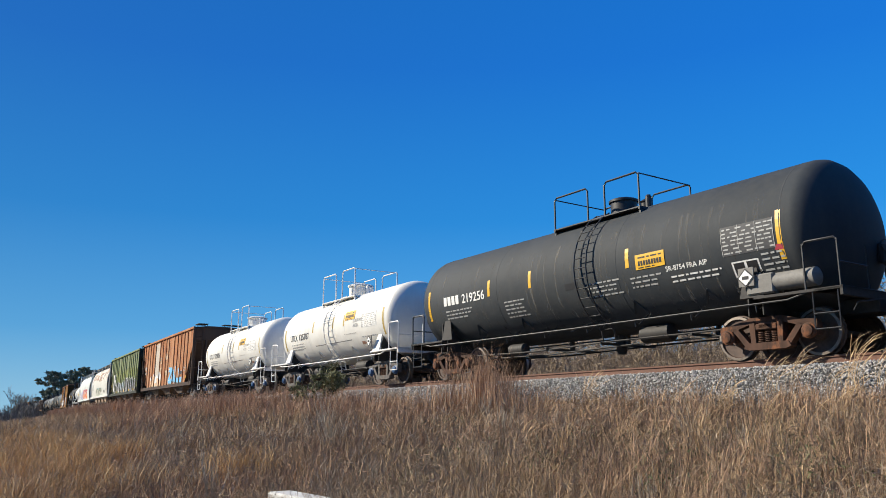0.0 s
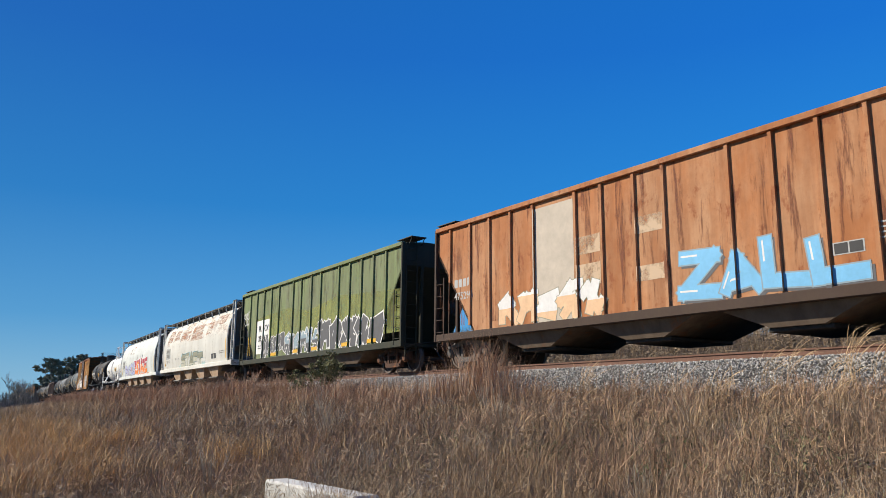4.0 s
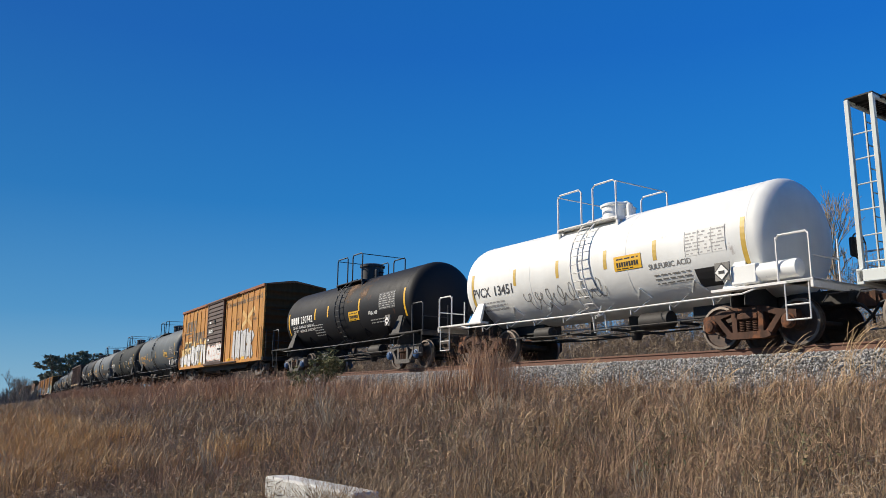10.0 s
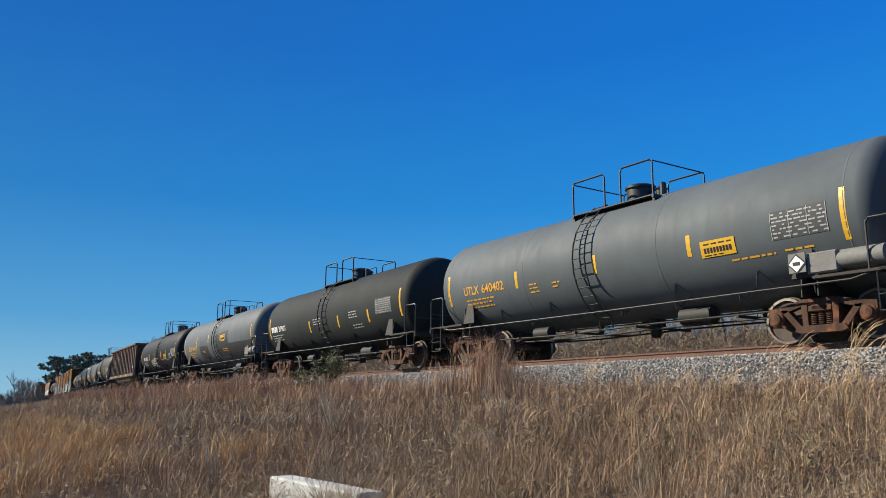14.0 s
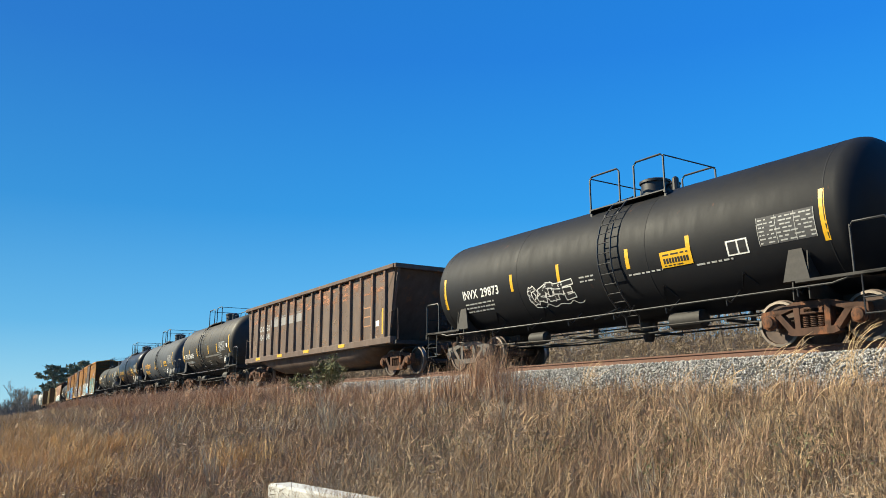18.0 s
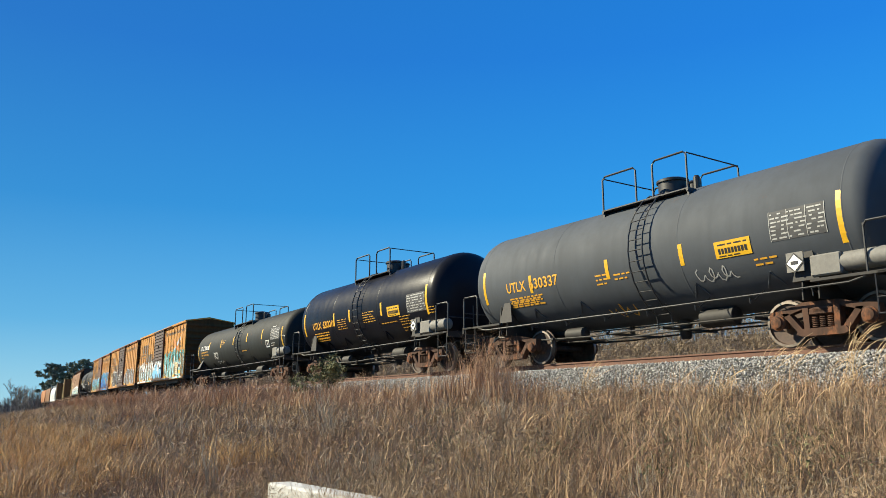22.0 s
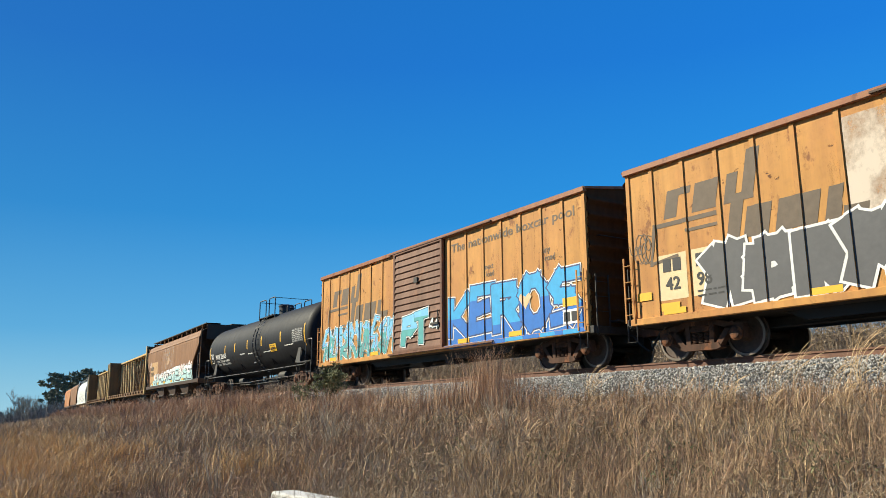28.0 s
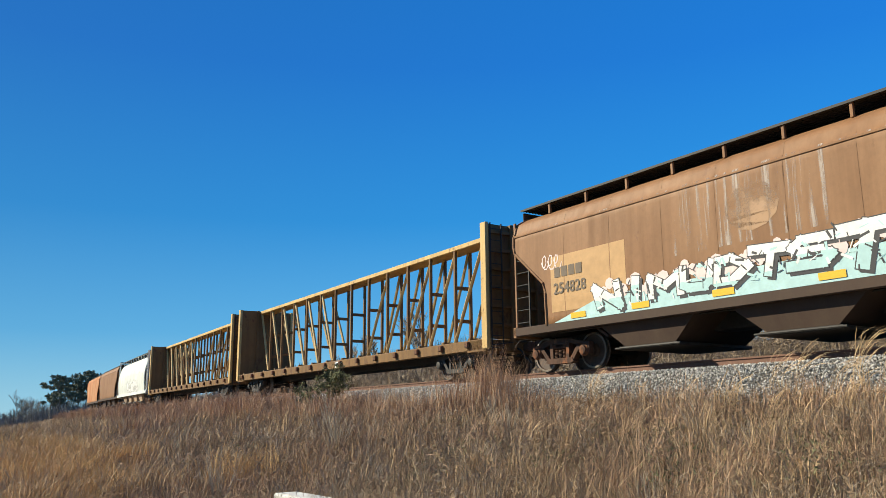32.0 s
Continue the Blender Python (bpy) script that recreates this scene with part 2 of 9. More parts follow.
# ---- mesh building ----
class Mesh:
    """Collects vertices and faces of one mesh."""

    def __init__(self):
        self.v, self.f, self.k = [], [], []

    def add(self, verts, faces, k=0):
        n = len(self.v)
        self.v.extend(verts)
        self.f.extend([[n + i for i in f] for f in faces])
        self.k.extend([k] * len(faces))
        return self

    def box(self, x0, x1, y0, y1, z0, z1, k=0, c=0.0):
        """A box whose edges are chamfered by c."""
        x0, x1, y0, y1, z0, z1 = min(x0, x1), max(x0, x1), min(y0, y1), max(y0, y1), min(z0, z1), max(z0, z1)
        c = min(c, (x1 - x0) * 0.4, (y1 - y0) * 0.4, (z1 - z0) * 0.4)
        if c <= 0:
            v = [(x, y, z) for x in (x0, x1) for y in (y0, y1) for z in (z0, z1)]
            return self.add(v, [(0, 1, 3, 2), (4, 6, 7, 5), (0, 4, 5, 1), (2, 3, 7, 6), (0, 2, 6, 4), (1, 5, 7, 3)], k)
        rings = []
        for z, d in ((z0, c), (z0 + c, 0), (z1 - c, 0), (z1, c)):
            rings.append([(x0 + c, y0 + d, z), (x1 - c, y0 + d, z), (x1 - d, y0 + c, z), (x1 - d, y1 - c, z),
                          (x1 - c, y1 - d, z), (x0 + c, y1 - d, z), (x0 + d, y1 - c, z), (x0 + d, y0 + c, z)])
        return self.loft(rings, True, k)

    def loft(self, rings, caps=True, k=0):
        m = len(rings[0])
        v = [p for r in rings for p in r]
        f = [(i * m + j, i * m + (j + 1) % m, (i + 1) * m + (j + 1) % m, (i + 1) * m + j)
             for i in range(len(rings) - 1) for j in range(m)]
        if caps:
            f += [tuple(reversed(range(m))), tuple(range((len(rings) - 1) * m, len(rings) * m))]
        return self.add(v, f, k)

    def sheet(self, rows, k=0):
        m = len(rows[0])
        v = [p for r in rows for p in r]
        return self.add(v, [(i * m + j, i * m + j + 1, (i + 1) * m + j + 1, (i + 1) * m + j)
                            for i in range(len(rows) - 1) for j in range(m - 1)], k)

    def tube(self, pts, r, n=6, k=0):
        """A pipe along a line of points."""
        pts = [Vector(p) for p in pts]
        rings = []
        for i, p in enumerate(pts):
            d = (pts[min(i + 1, len(pts) - 1)] - pts[max(i - 1, 0)]).normalized()
            u = d.cross(Vector((0, 0, 1)) if abs(d.z) < 0.9 else Vector((0, 1, 0))).normalized()
            w = d.cross(u)
            rings.append([tuple(p + (u * math.cos(a) + w * math.sin(a)) * r) for a in [2 * math.pi * j / n for j in range(n)]])
        return self.loft(rings, True, k)

    def turn(self, prof, axis, centre, n=24, k=0, caps=True):
        """A profile of (along, radius) turned round an axis (x, y or z) through centre."""
        rings = []
        for a, r in prof:
            ring = []
            for j in range(n):
                u, w = r * math.cos(2 * math.pi * j / n), r * math.sin(2 * math.pi * j / n)
                p = {"x": (a, u, w), "y": (w, a, u), "z": (u, w, a)}[axis]
                ring.append((centre[0] + p[0], centre[1] + p[1], centre[2] + p[2]))
            rings.append(ring)
        return self.loft(rings, caps, k)

    def plate(self, poly, y0, y1, k=0):
        """A polygon in x and z, as a plate from y0 to y1."""
        return self.loft([[(x, y0, z) for x, z in poly], [(x, y1, z) for x, z in poly]], True, k)

    def data(self, name, mats, smooth=35):
        me = bpy.data.meshes.new(name)
        me.from_pydata(self.v, [], self.f)
        for m in mats:
            me.materials.append(m)
        if len(mats) > 1:
            me.polygons.foreach_set("material_index", self.k)
        bm = bmesh.new()
        bm.from_mesh(me)
        bmesh.ops.recalc_face_normals(bm, faces=bm.faces)
        bm.to_mesh(me)
        bm.free()
        if smooth:
            me.polygons.foreach_set("use_smooth", [True] * len(me.polygons))
            me.set_sharp_from_angle(angle=radians(smooth))
        return me


def part(name, mesh, material, parent, label="", smooth=35):
    """Links a mesh as one object under a thing or part."""
    me = mesh if isinstance(mesh, bpy.types.Mesh) else mesh.data(name, material if isinstance(material, list) else [material], smooth)
    ob = new(name, me)
    ob.parent = parent
    return tagged(ob, label) if label else ob


def thing(name, m, label, category, group="", mesh=None, material=None, kind=""):
    ob = new(name, mesh.data(name, material if isinstance(material, list) else [material]) if mesh else None)
    ob.matrix_basis = m
    return tagged(ob, label, category, group, kind)


# ---- the line of the track ----
TRACK_Y, BEND, EASE, DIP = 15.191, 0.001783, 1.294e-5, -3.71e-5
_S = np.arange(-460.0, 130.01, 0.5)
_k = np.where(_S < -200, 0.0, np.where(_S > 40, 0.0, BEND + EASE * np.minimum(_S, 0)))
_i0 = int(np.argmin(abs(_S)))
_th = np.concatenate([[0], np.cumsum((_k[1:] + _k[:-1]) * 0.25)])
_th -= _th[_i0]
_x = np.concatenate([[0], np.cumsum(np.cos((_th[1:] + _th[:-1]) / 2) * 0.5)])
_y = np.concatenate([[0], np.cumsum(np.sin((_th[1:] + _th[:-1]) / 2) * 0.5)])
_x -= _x[_i0]
_y += TRACK_Y - _y[_i0]
_z = np.where(_S < 0, DIP * np.maximum(_S, -220) ** 2 / 2, 0)


def along(s):
    """The place and the heading of the track at s metres along it."""
    return np.interp(s, _S, _x), np.interp(s, _S, _y), np.interp(s, _S, _z), np.interp(s, _S, _th)


def beside(s, d, z):
    """A point d metres from the track's middle towards the viewer."""
    x, y, z0, th = along(s)
    return x + d * math.sin(th), y - d * math.cos(th), z0 + z


def on_track(s):
    x, y, z, th = along(s)
    return pose(x, y, z, 0, 0, math.degrees(th))


def run(t):
    """How far the train has gone, from where it is at 16 s."""
    u = (t - 16) / 16
    return 11.650 * (t - 16) + 4.408 * u ** 2 - 1.2366 * u ** 3 - 0.8627 * u ** 4


# ---- ground ----
def ground_z(d, s):
    """Height of the bare ground at d metres from the track's middle (positive towards the viewer)."""
    prof = [(-400, -6.0), (-60, 0.6), (-30, 1.8), (-18, 2.1), (-13, 1.75), (-9, 0.9), (-6.5, 0.05), (-5, -0.75), (-3.2, -0.95), (-1.9, -0.3), (1.9, -0.3), (3.1, -0.90), (4.6, -1.32), (8, -1.88),
            (11, -2.32), (14, -2.68), (18, -2.85), (40, -3.2), (400, -7.0)]
    z = float(np.interp(d, [p[0] for p in prof], [p[1] for p in prof]))
    if -200 < d < -5:
        fade = min(1.0, max(0.0, (s + 130) / 80))
        z = z * fade + (1 - fade) * min(z, -1.4)
    if abs(d) > 3.3:
        z += 0.10 * noise.noise(Vector((s * 0.35, d * 0.35, 0))) + 0.22 * noise.noise(Vector((s * 0.06, d * 0.09, 4)))
    return z


def soil():
    n = Nodes("dry_winter_soil")
    a, b = n.noise(0.8, 6, 0.6), n.noise(16, 5, 0.7)
    c = n.mix(n.ramp(a, 0.35, 0.65), (0.075, 0.053, 0.034), (0.115, 0.082, 0.052))
    c = n.mix(n.ramp(b, 0.35, 0.75), c, (0.045, 0.033, 0.023))
    n.bump(b, 0.8, 0.04)
    return n.done(c, 0.95)


def build_ground():
    ss = [-2500, -1500, -900, -600, -450] + list(np.arange(-400, -80, 6.0)) + list(np.arange(-80, 20, 1.0)) + [24, 30, 40, 60, 90, 130, 400, 1000, 2500]
    ds = [-2500, -1200, -600, -300, -150, -80, -45, -28, -18, -14, -11, -8.5, -6.5, -5, -4, -3.2, -2.6, -1.9, 0, 1.9, 2.5, 3.1, 3.6, 4.1, 4.6, 5.3, 6.2, 7, 8,
          9, 10, 11, 12.5, 14, 16, 18, 22, 28, 40, 70, 120, 250, 600, 1200, 2500]
    rows = []
    for s in ss:
        row = []
        for d in ds:
            x, y, z = beside(max(-440, min(120, s)), d, 0)
            if s < -440 or s > 120:
                th = along(max(-440, min(120, s)))[3]
                e = s - max(-440, min(120, s))
                x, y = x + e * math.cos(th), y + e * math.sin(th)
            row.append((x, y, z + ground_z(d, s)))
        rows.append(row)
    m = Mesh().sheet(rows)
    g = thing("ground", pose(0, 0, 0), "dry brown embankment soil under winter grass", "ground", mesh=m, material=soil(), kind="structure")
    return g


GROUND = build_ground()


# ---- the track ----
def build_track():
    track = thing("railway_track", pose(0, 0, 0), "single railway track with rusty rails on wooden ties", "railway track", kind="structure")
    prof = [(-0.07, -0.17), (0.07, -0.17), (0.07, -0.155), (0.012, -0.13), (0.012, -0.045), (0.036, -0.035), (0.036, -0.004), (0.028, 0.0),
            (-0.028, 0.0), (-0.036, -0.004), (-0.036, -0.035), (-0.012, -0.045), (-0.012, -0.13), (-0.07, -0.155)]
    ss = list(np.arange(-300, -60, 4.0)) + list(np.arange(-60, 100.1, 2.0))
    for off in (0.755, -0.755):
        m = Mesh().loft([[beside(s, off - a, b) for a, b in prof] for s in ss])
        for i, f in enumerate(m.f):
            if len(f) == 4 and i % len(prof) == 7:
                m.k[i] = 1
        part("rail", m, [M_RAIL, M_RAILTOP], track, "rust-brown steel rail with a worn bright head", smooth=25)
    tie = Mesh().box(-0.115, 0.115, -1.3, 1.3, -0.36, -0.175, c=0.012).data("tie", [M_TIE])
    plate = Mesh().box(-0.10, 0.10, 0.66, 0.85, -0.178, -0.158, c=0.004).box(-0.10, 0.10, -0.85, -0.66, -0.178, -0.158, c=0.004).data("tie_plate", [M_RAIL])
    for s in np.arange(-75, 20, 0.53):
        t = part("tie", tie, None, track)
        t.matrix_basis = on_track(s + random.uniform(-0.03, 0.03)) @ pose(0, random.uniform(-0.05, 0.05), random.uniform(-0.01, 0.004), 0, 0, random.uniform(-1.2, 1.2))
        if s > -45:
            part("tie_plate", plate, None, t)
    return track


TRACK = build_track()


def stones():
    """Ballast: one bed, and loose stones over it."""
    rows = []
    for s in list(np.arange(-300, -60, 4.0)) + list(np.arange(-60, 60, 0.5)):
        rows.append([beside(s, d, z + 0.02 * noise.noise(Vector((s * 2, d * 3, 1)))) for d, z in
                     ((3.35, -1.02), (2.9, -0.80), (2.2, -0.42), (1.75, -0.245), (1.0, -0.23), (0, -0.22), (-1.0, -0.23), (-1.75, -0.245), (-2.2, -0.42), (-2.9, -0.80), (-3.35, -1.02))])
    n = Nodes("pale_granite_ballast")
    i = n.info("island")
    v = n.noise(11, 4, 0.7)
    c = n.mix(i, (0.18, 0.17, 0.157), (0.62, 0.59, 0.54))
    c = n.mix(n.math("MULTIPLY", n.ramp(v, 0.5, 0.8), 0.5), c, (0.22, 0.20, 0.185))
    n.bump(v, 0.5, 0.02)
    stone = n.done(c, 0.9)
    n = Nodes("ballast_bed")
    v = n.noise(26, 4, 0.7)
    n.bump(v, 1.0, 0.03)
    bed = n.done(n.mix(n.ramp(v, 0.40, 0.75), (0.045, 0.041, 0.037), (0.20, 0.185, 0.165)), 0.95)
    b = thing("ballast_bed", pose(0, 0, 0), "bank of pale grey crushed stone ballast", "ballast", mesh=Mesh().sheet(rows), material=bed, kind="stuff")
    rng = np.random.default_rng(3)
    oct_v = np.array([(1, 0, 0), (-1, 0, 0), (0, 1, 0), (0, -1, 0), (0, 0, 1), (0, 0, -1)], float)
    oct_f = np.array([(0, 2, 4), (2, 1, 4), (1, 3, 4), (3, 0, 4), (2, 0, 5), (1, 2, 5), (3, 1, 5), (0, 3, 5)])
    count = 56000
    s = -42 * rng.random(count) ** 1.25 + 2
    d = rng.uniform(0.95, 3.35, count)
    z = np.interp(d, [1.0, 1.75, 2.2, 2.9, 3.35], [-0.22, -0.235, -0.41, -0.79, -1.0])
    x, y, z0, th = along(s)
    size = rng.uniform(0.011, 0.029, count)
    vv = oct_v[None] * rng.uniform(0.55, 1.25, (count, 6, 1)) + rng.normal(0, 0.22, (count, 6, 3))
    vv *= size[:, None, None]
    vv += np.stack([x + d * np.sin(th), y - d * np.cos(th), z0 + z + size * rng.uniform(0.1, 0.9, count)], 1)[:, None]
    far = 7000
    s2, d2 = rng.uniform(-110, -42, far), rng.uniform(1.2, 3.3, far)
    x, y, z0, th = along(s2)
    v2 = oct_v[None] * rng.uniform(0.6, 1.25, (far, 6, 1)) * 0.04
    v2 += np.stack([x + d2 * np.sin(th), y - d2 * np.cos(th), z0 + np.interp(d2, [1.0, 1.75, 2.2, 2.9, 3.35], [-0.22, -0.235, -0.41, -0.79, -1.0]) + 0.02], 1)[:, None]
    vv = np.concatenate([vv, v2])
    count += far
    me = fast_mesh("ballast_stones", vv.reshape(-1, 3), (oct_f[None] + 6 * np.arange(count)[:, None, None]).reshape(-1, 3), stone)
    ob = new("ballast_stones", me)
    tagged(ob, "loose pale grey crushed stones along the track", "ballast", kind="stuff")


def fast_mesh(name, verts, faces, material, smooth=False):
    """A mesh of many equal-sided faces from arrays."""
    me = bpy.data.meshes.new(name)
    k = faces.shape[1]
    me.vertices.add(len(verts))
    me.vertices.foreach_set("co", verts.astype(np.float32).ravel())
    me.loops.add(faces.size)
    me.loops.foreach_set("vertex_index", faces.astype(np.int32).ravel())
    me.polygons.add(len(faces))
    me.polygons.foreach_set("loop_start", np.arange(0, faces.size, k, dtype=np.int32))
    me.materials.append(material)
    me.update(calc_edges=True)
    if smooth:
        me.polygons.foreach_set("use_smooth", [True] * len(faces))
    return me


stones()


# ---- trucks under the wagons ----
def wheelset_mesh():
    m = Mesh()
    for sgn in (-1, 1):
        prof = [(0.655, 0.10), (0.655, 0.15), (0.70, 0.16), (0.715, 0.37), (0.68, 0.40), (0.68, 0.485), (0.70, 0.485), (0.715, 0.460)]
        m.turn([(sgn * a, r) for a, r in prof], "y", (0, 0, 0), 26, 0)
        m.turn([(sgn * a, r) for a, r in [(0.715, 0.460), (0.81, 0.452)]], "y", (0, 0, 0), 26, 1, caps=False)
        m.turn([(sgn * a, r) for a, r in [(0.815, 0.40), (0.775, 0.385), (0.755, 0.17), (0.83, 0.15), (0.84, 0.09), (0.842, 0.002)]], "y", (0, 0, 0), 26, 0, caps=False)
        m.turn([(sgn * a, r) for a, r in [(0.81, 0.452), (0.815, 0.40)]], "y", (0, 0, 0), 26, 2, caps=False)
    m.turn([(-1.02, 0.075), (1.02, 0.075)], "y", (0, 0, 0), 12, 0)
    return m.data("wheelset", [M_WHEEL, M_TREAD, M_RIM])


def sideframe_mesh(mat):
    m = Mesh()
    y0, y1 = -0.085, 0.085
    m.plate([(-1.06, 0.50), (-1.06, 0.66), (-0.72, 0.70), (-0.34, 0.80), (0.34, 0.80), (0.72, 0.70), (1.06, 0.66), (1.06, 0.50), (0.70, 0.575), (0.33, 0.685), (-0.33, 0.685), (-0.70, 0.575)], y0, y1)
    for g in (-1, 1):
        m.plate([(g * 0.80, 0.62), (g * 0.66, 0.62), (g * 0.36, 0.26), (g * 0.48, 0.22)], y0, y1)
        m.plate([(g * 0.24, 0.30), (g * 0.35, 0.30), (g * 0.37, 0.72), (g * 0.25, 0.72)], y0 - 0.01, y1 + 0.01)
        m.plate([(g * 0.74, 0.34), (g * 0.80, 0.34), (g * 0.82, 0.6), (g * 0.72, 0.6)], y0 + 0.02, y1 - 0.02)
        m.plate([(g * 1.02, 0.36), (g * 1.06, 0.36), (g * 1.08, 0.6), (g * 1.0, 0.6)], y0 + 0.02, y1 - 0.02)
    m.plate([(-0.52, 0.20), (-0.40, 0.16), (0.40, 0.16), (0.52, 0.20), (0.46, 0.30), (-0.46, 0.30)], y0 - 0.02, y1 + 0.02)
    return m.data("side_frame", [mat])


def springs_mesh(mat):
    m = Mesh()
    for x in (-0.15, 0.0, 0.15):
        prof = []
        for i in range(7):
            z = 0.305 + i * 0.034
            prof += [(z, 0.052), (z + 0.017, 0.074)]
        m.turn(prof, "z", (x, -0.03, 0), 8)
    m.box(-0.24, 0.24, -0.1, 0.1, 0.545, 0.67, c=0.02)
    return m.data("spring_nest", [mat])


WHEELSET = wheelset_mesh()
TRUCK_MESH = {}
for _key, _mat in (("rusty", M_RUSTY), ("grey", M_TRUCKGREY), ("dark", M_STEEL)):
    _b = Mesh().box(-0.18, 0.18, -1.15, 1.15, 0.56, 0.70, c=0.03).box(-0.25, 0.25, -0.3, 0.3, 0.66, 0.78, c=0.03)
    _c = Mesh().turn([(0, 0.15), (-0.05, 0.15), (-0.07, 0.12), (-0.11, 0.11), (-0.125, 0.06)], "y", (0, 0, 0), 14)
    TRUCK_MESH[_key] = (_b.data("truck", [_mat]), sideframe_mesh(_mat), springs_mesh(M_RUSTY if _key != "dark" else _mat), _c.data("bearing_cap", [_mat]))
BLUECAP = Mesh().turn([(0, 0.15), (-0.05, 0.15), (-0.07, 0.12), (-0.11, 0.11), (-0.125, 0.06)], "y", (0, 0, 0), 14).data("bearing_cap", [M_BLUECAP])
SPINNING = []


def truck(car, x, tone="rusty", blue=False):
    """A two-axle truck; its wheelsets turn."""
    bolster, side, spring, cap = TRUCK_MESH[tone]
    tr = part("truck", bolster, None, car, "two-axle freight truck with coil springs")
    tr.location = (x, 0, 0)
    for g in (-1, 1):
        f = part("side_frame", side, None, tr)
        f.location = (0, g * 1.05, 0)
        sp = part("spring_nest", spring, None, tr)
        sp.matrix_basis = pose(0, g * 1.05, 0, 0, 0, 0 if g < 0 else 180)
        for a in (-0.889, 0.889):
            c = part("bearing_cap", BLUECAP if blue else cap, None, tr, "blue roller bearing cap" if blue else "")
            c.matrix_basis = pose(a, g * 1.10, 0.455, 0, 0, 0 if g < 0 else 180)
    for a in (-0.889, 0.889):
        w = part("wheelset", WHEELSET, None, tr)
        w.location = (a, 0, 0.455)
        SPINNING.append((w, a, car))
    br = Mesh()
    for a in (-0.40, 0.40):
        br.box(a - 0.04, a + 0.04, -0.95, 0.95, 0.36, 0.44, c=0.01)
    part("brake_beam", br, M_STEEL, tr)
    return tr


CARS = []


def wagon(s0, name, label, category):
    car = new(name)
    tagged(car, label, category, "wagons of the freight train")
    CARS.append((car, s0))
    return car


def coupler(car, x, reach):
    """A coupler with its shank, cut lever and air hose at one end."""
    g = 1 if x > 0 else -1
    m = Mesh().box(x, x + g * (reach - 0.28), -0.09, 0.09, 0.74, 0.92, c=0.02)
    m.plate([(x + g * (reach - 0.30), 0.68), (x + g * reach, 0.70), (x + g * (reach + 0.06), 0.82), (x + g * reach, 0.96), (x + g * (reach - 0.30), 0.98)], -0.17, 0.13)
    part("coupler", m, M_RUSTY, car)
    h = Mesh().tube([(x, -0.3, 0.80), (x + g * 0.22, -0.32, 0.72), (x + g * 0.40, -0.30, 0.50), (x + g * (reach - 0.05), -0.22, 0.34)], 0.028, 6)
    part("air_hose", h, M_BLACK, car)
    l = Mesh().tube([(x + g * 0.05, 0, 1.0), (x + g * 0.10, -0.4, 0.98), (x + g * 0.10, -1.25, 0.86), (x + g * 0.10, -1.42, 0.70)], 0.014, 5)
    part("cut_lever", l, M_STEEL, car)


def ladder(car, x0, x1, y, z0, z1, steps, mat, name="ladder"):
    """A straight ladder on a side (x0 to x1) at y."""
    m = Mesh()
    for x in (x0, x1):
        m.box(x - 0.02, x + 0.02, y - 0.012, y + 0.012, z0, z1)
    for i in range(steps):
        z = z0 + (i + 0.5) * (z1 - z0) / steps
        m.tube([(x0, y, z), (x1, y, z)], 0.012, 5)
    return part(name, m, mat, car)


def end_ladder(car, x, y0, y1, z0, z1, steps, mat):
    m = Mesh()
    for y in (y0, y1):
        m.box(x - 0.012, x + 0.012, y - 0.02, y + 0.02, z0, z1)
    for i in range(steps):
        z = z0 + (i + 0.5) * (z1 - z0) / steps
        m.tube([(x, y0, z), (x, y1, z)], 0.012, 5)
    return part("end_ladder", m, mat, car)


def brake_wheel(car, x, y, z, mat):
    g = 1 if x > 0 else -1
    m = Mesh()
    ring = [(x, y + 0.27 * math.cos(a), z + 0.27 * math.sin(a)) for a in [2 * math.pi * i / 16 for i in range(17)]]
    m.tube(ring, 0.016, 5)
    for i in range(3):
        a = 2 * math.pi * i / 3 + 0.5
        m.tube([(x, y, z), (x, y + 0.27 * math.cos(a), z + 0.27 * math.sin(a))], 0.012, 5)
    m.box(x - g * 0.14, x - g * 0.02, y - 0.13, y + 0.13, z - 0.2, z + 0.2, c=0.03)
    part("brake_wheel", m, mat, car, "hand brake wheel and housing")


# ---- markings: convex shapes laid on a wagon's side ----
def clip(poly, axis, lim, keep_less):
    out = []
    for i in range(len(poly)):
        a, b = poly[i], poly[(i + 1) % len(poly)]
        ia, ib = (a[axis] <= lim) == keep_less, (b[axis] <= lim) == keep_less
        if ia:
            out.append(a)
        if ia != ib and abs(b[axis] - a[axis]) > 1e-9:
            t = (lim - a[axis]) / (b[axis] - a[axis])
            out.append((a[0] + t * (b[0] - a[0]), a[1] + t * (b[1] - a[1])))
    return out if len(out) > 2 else []


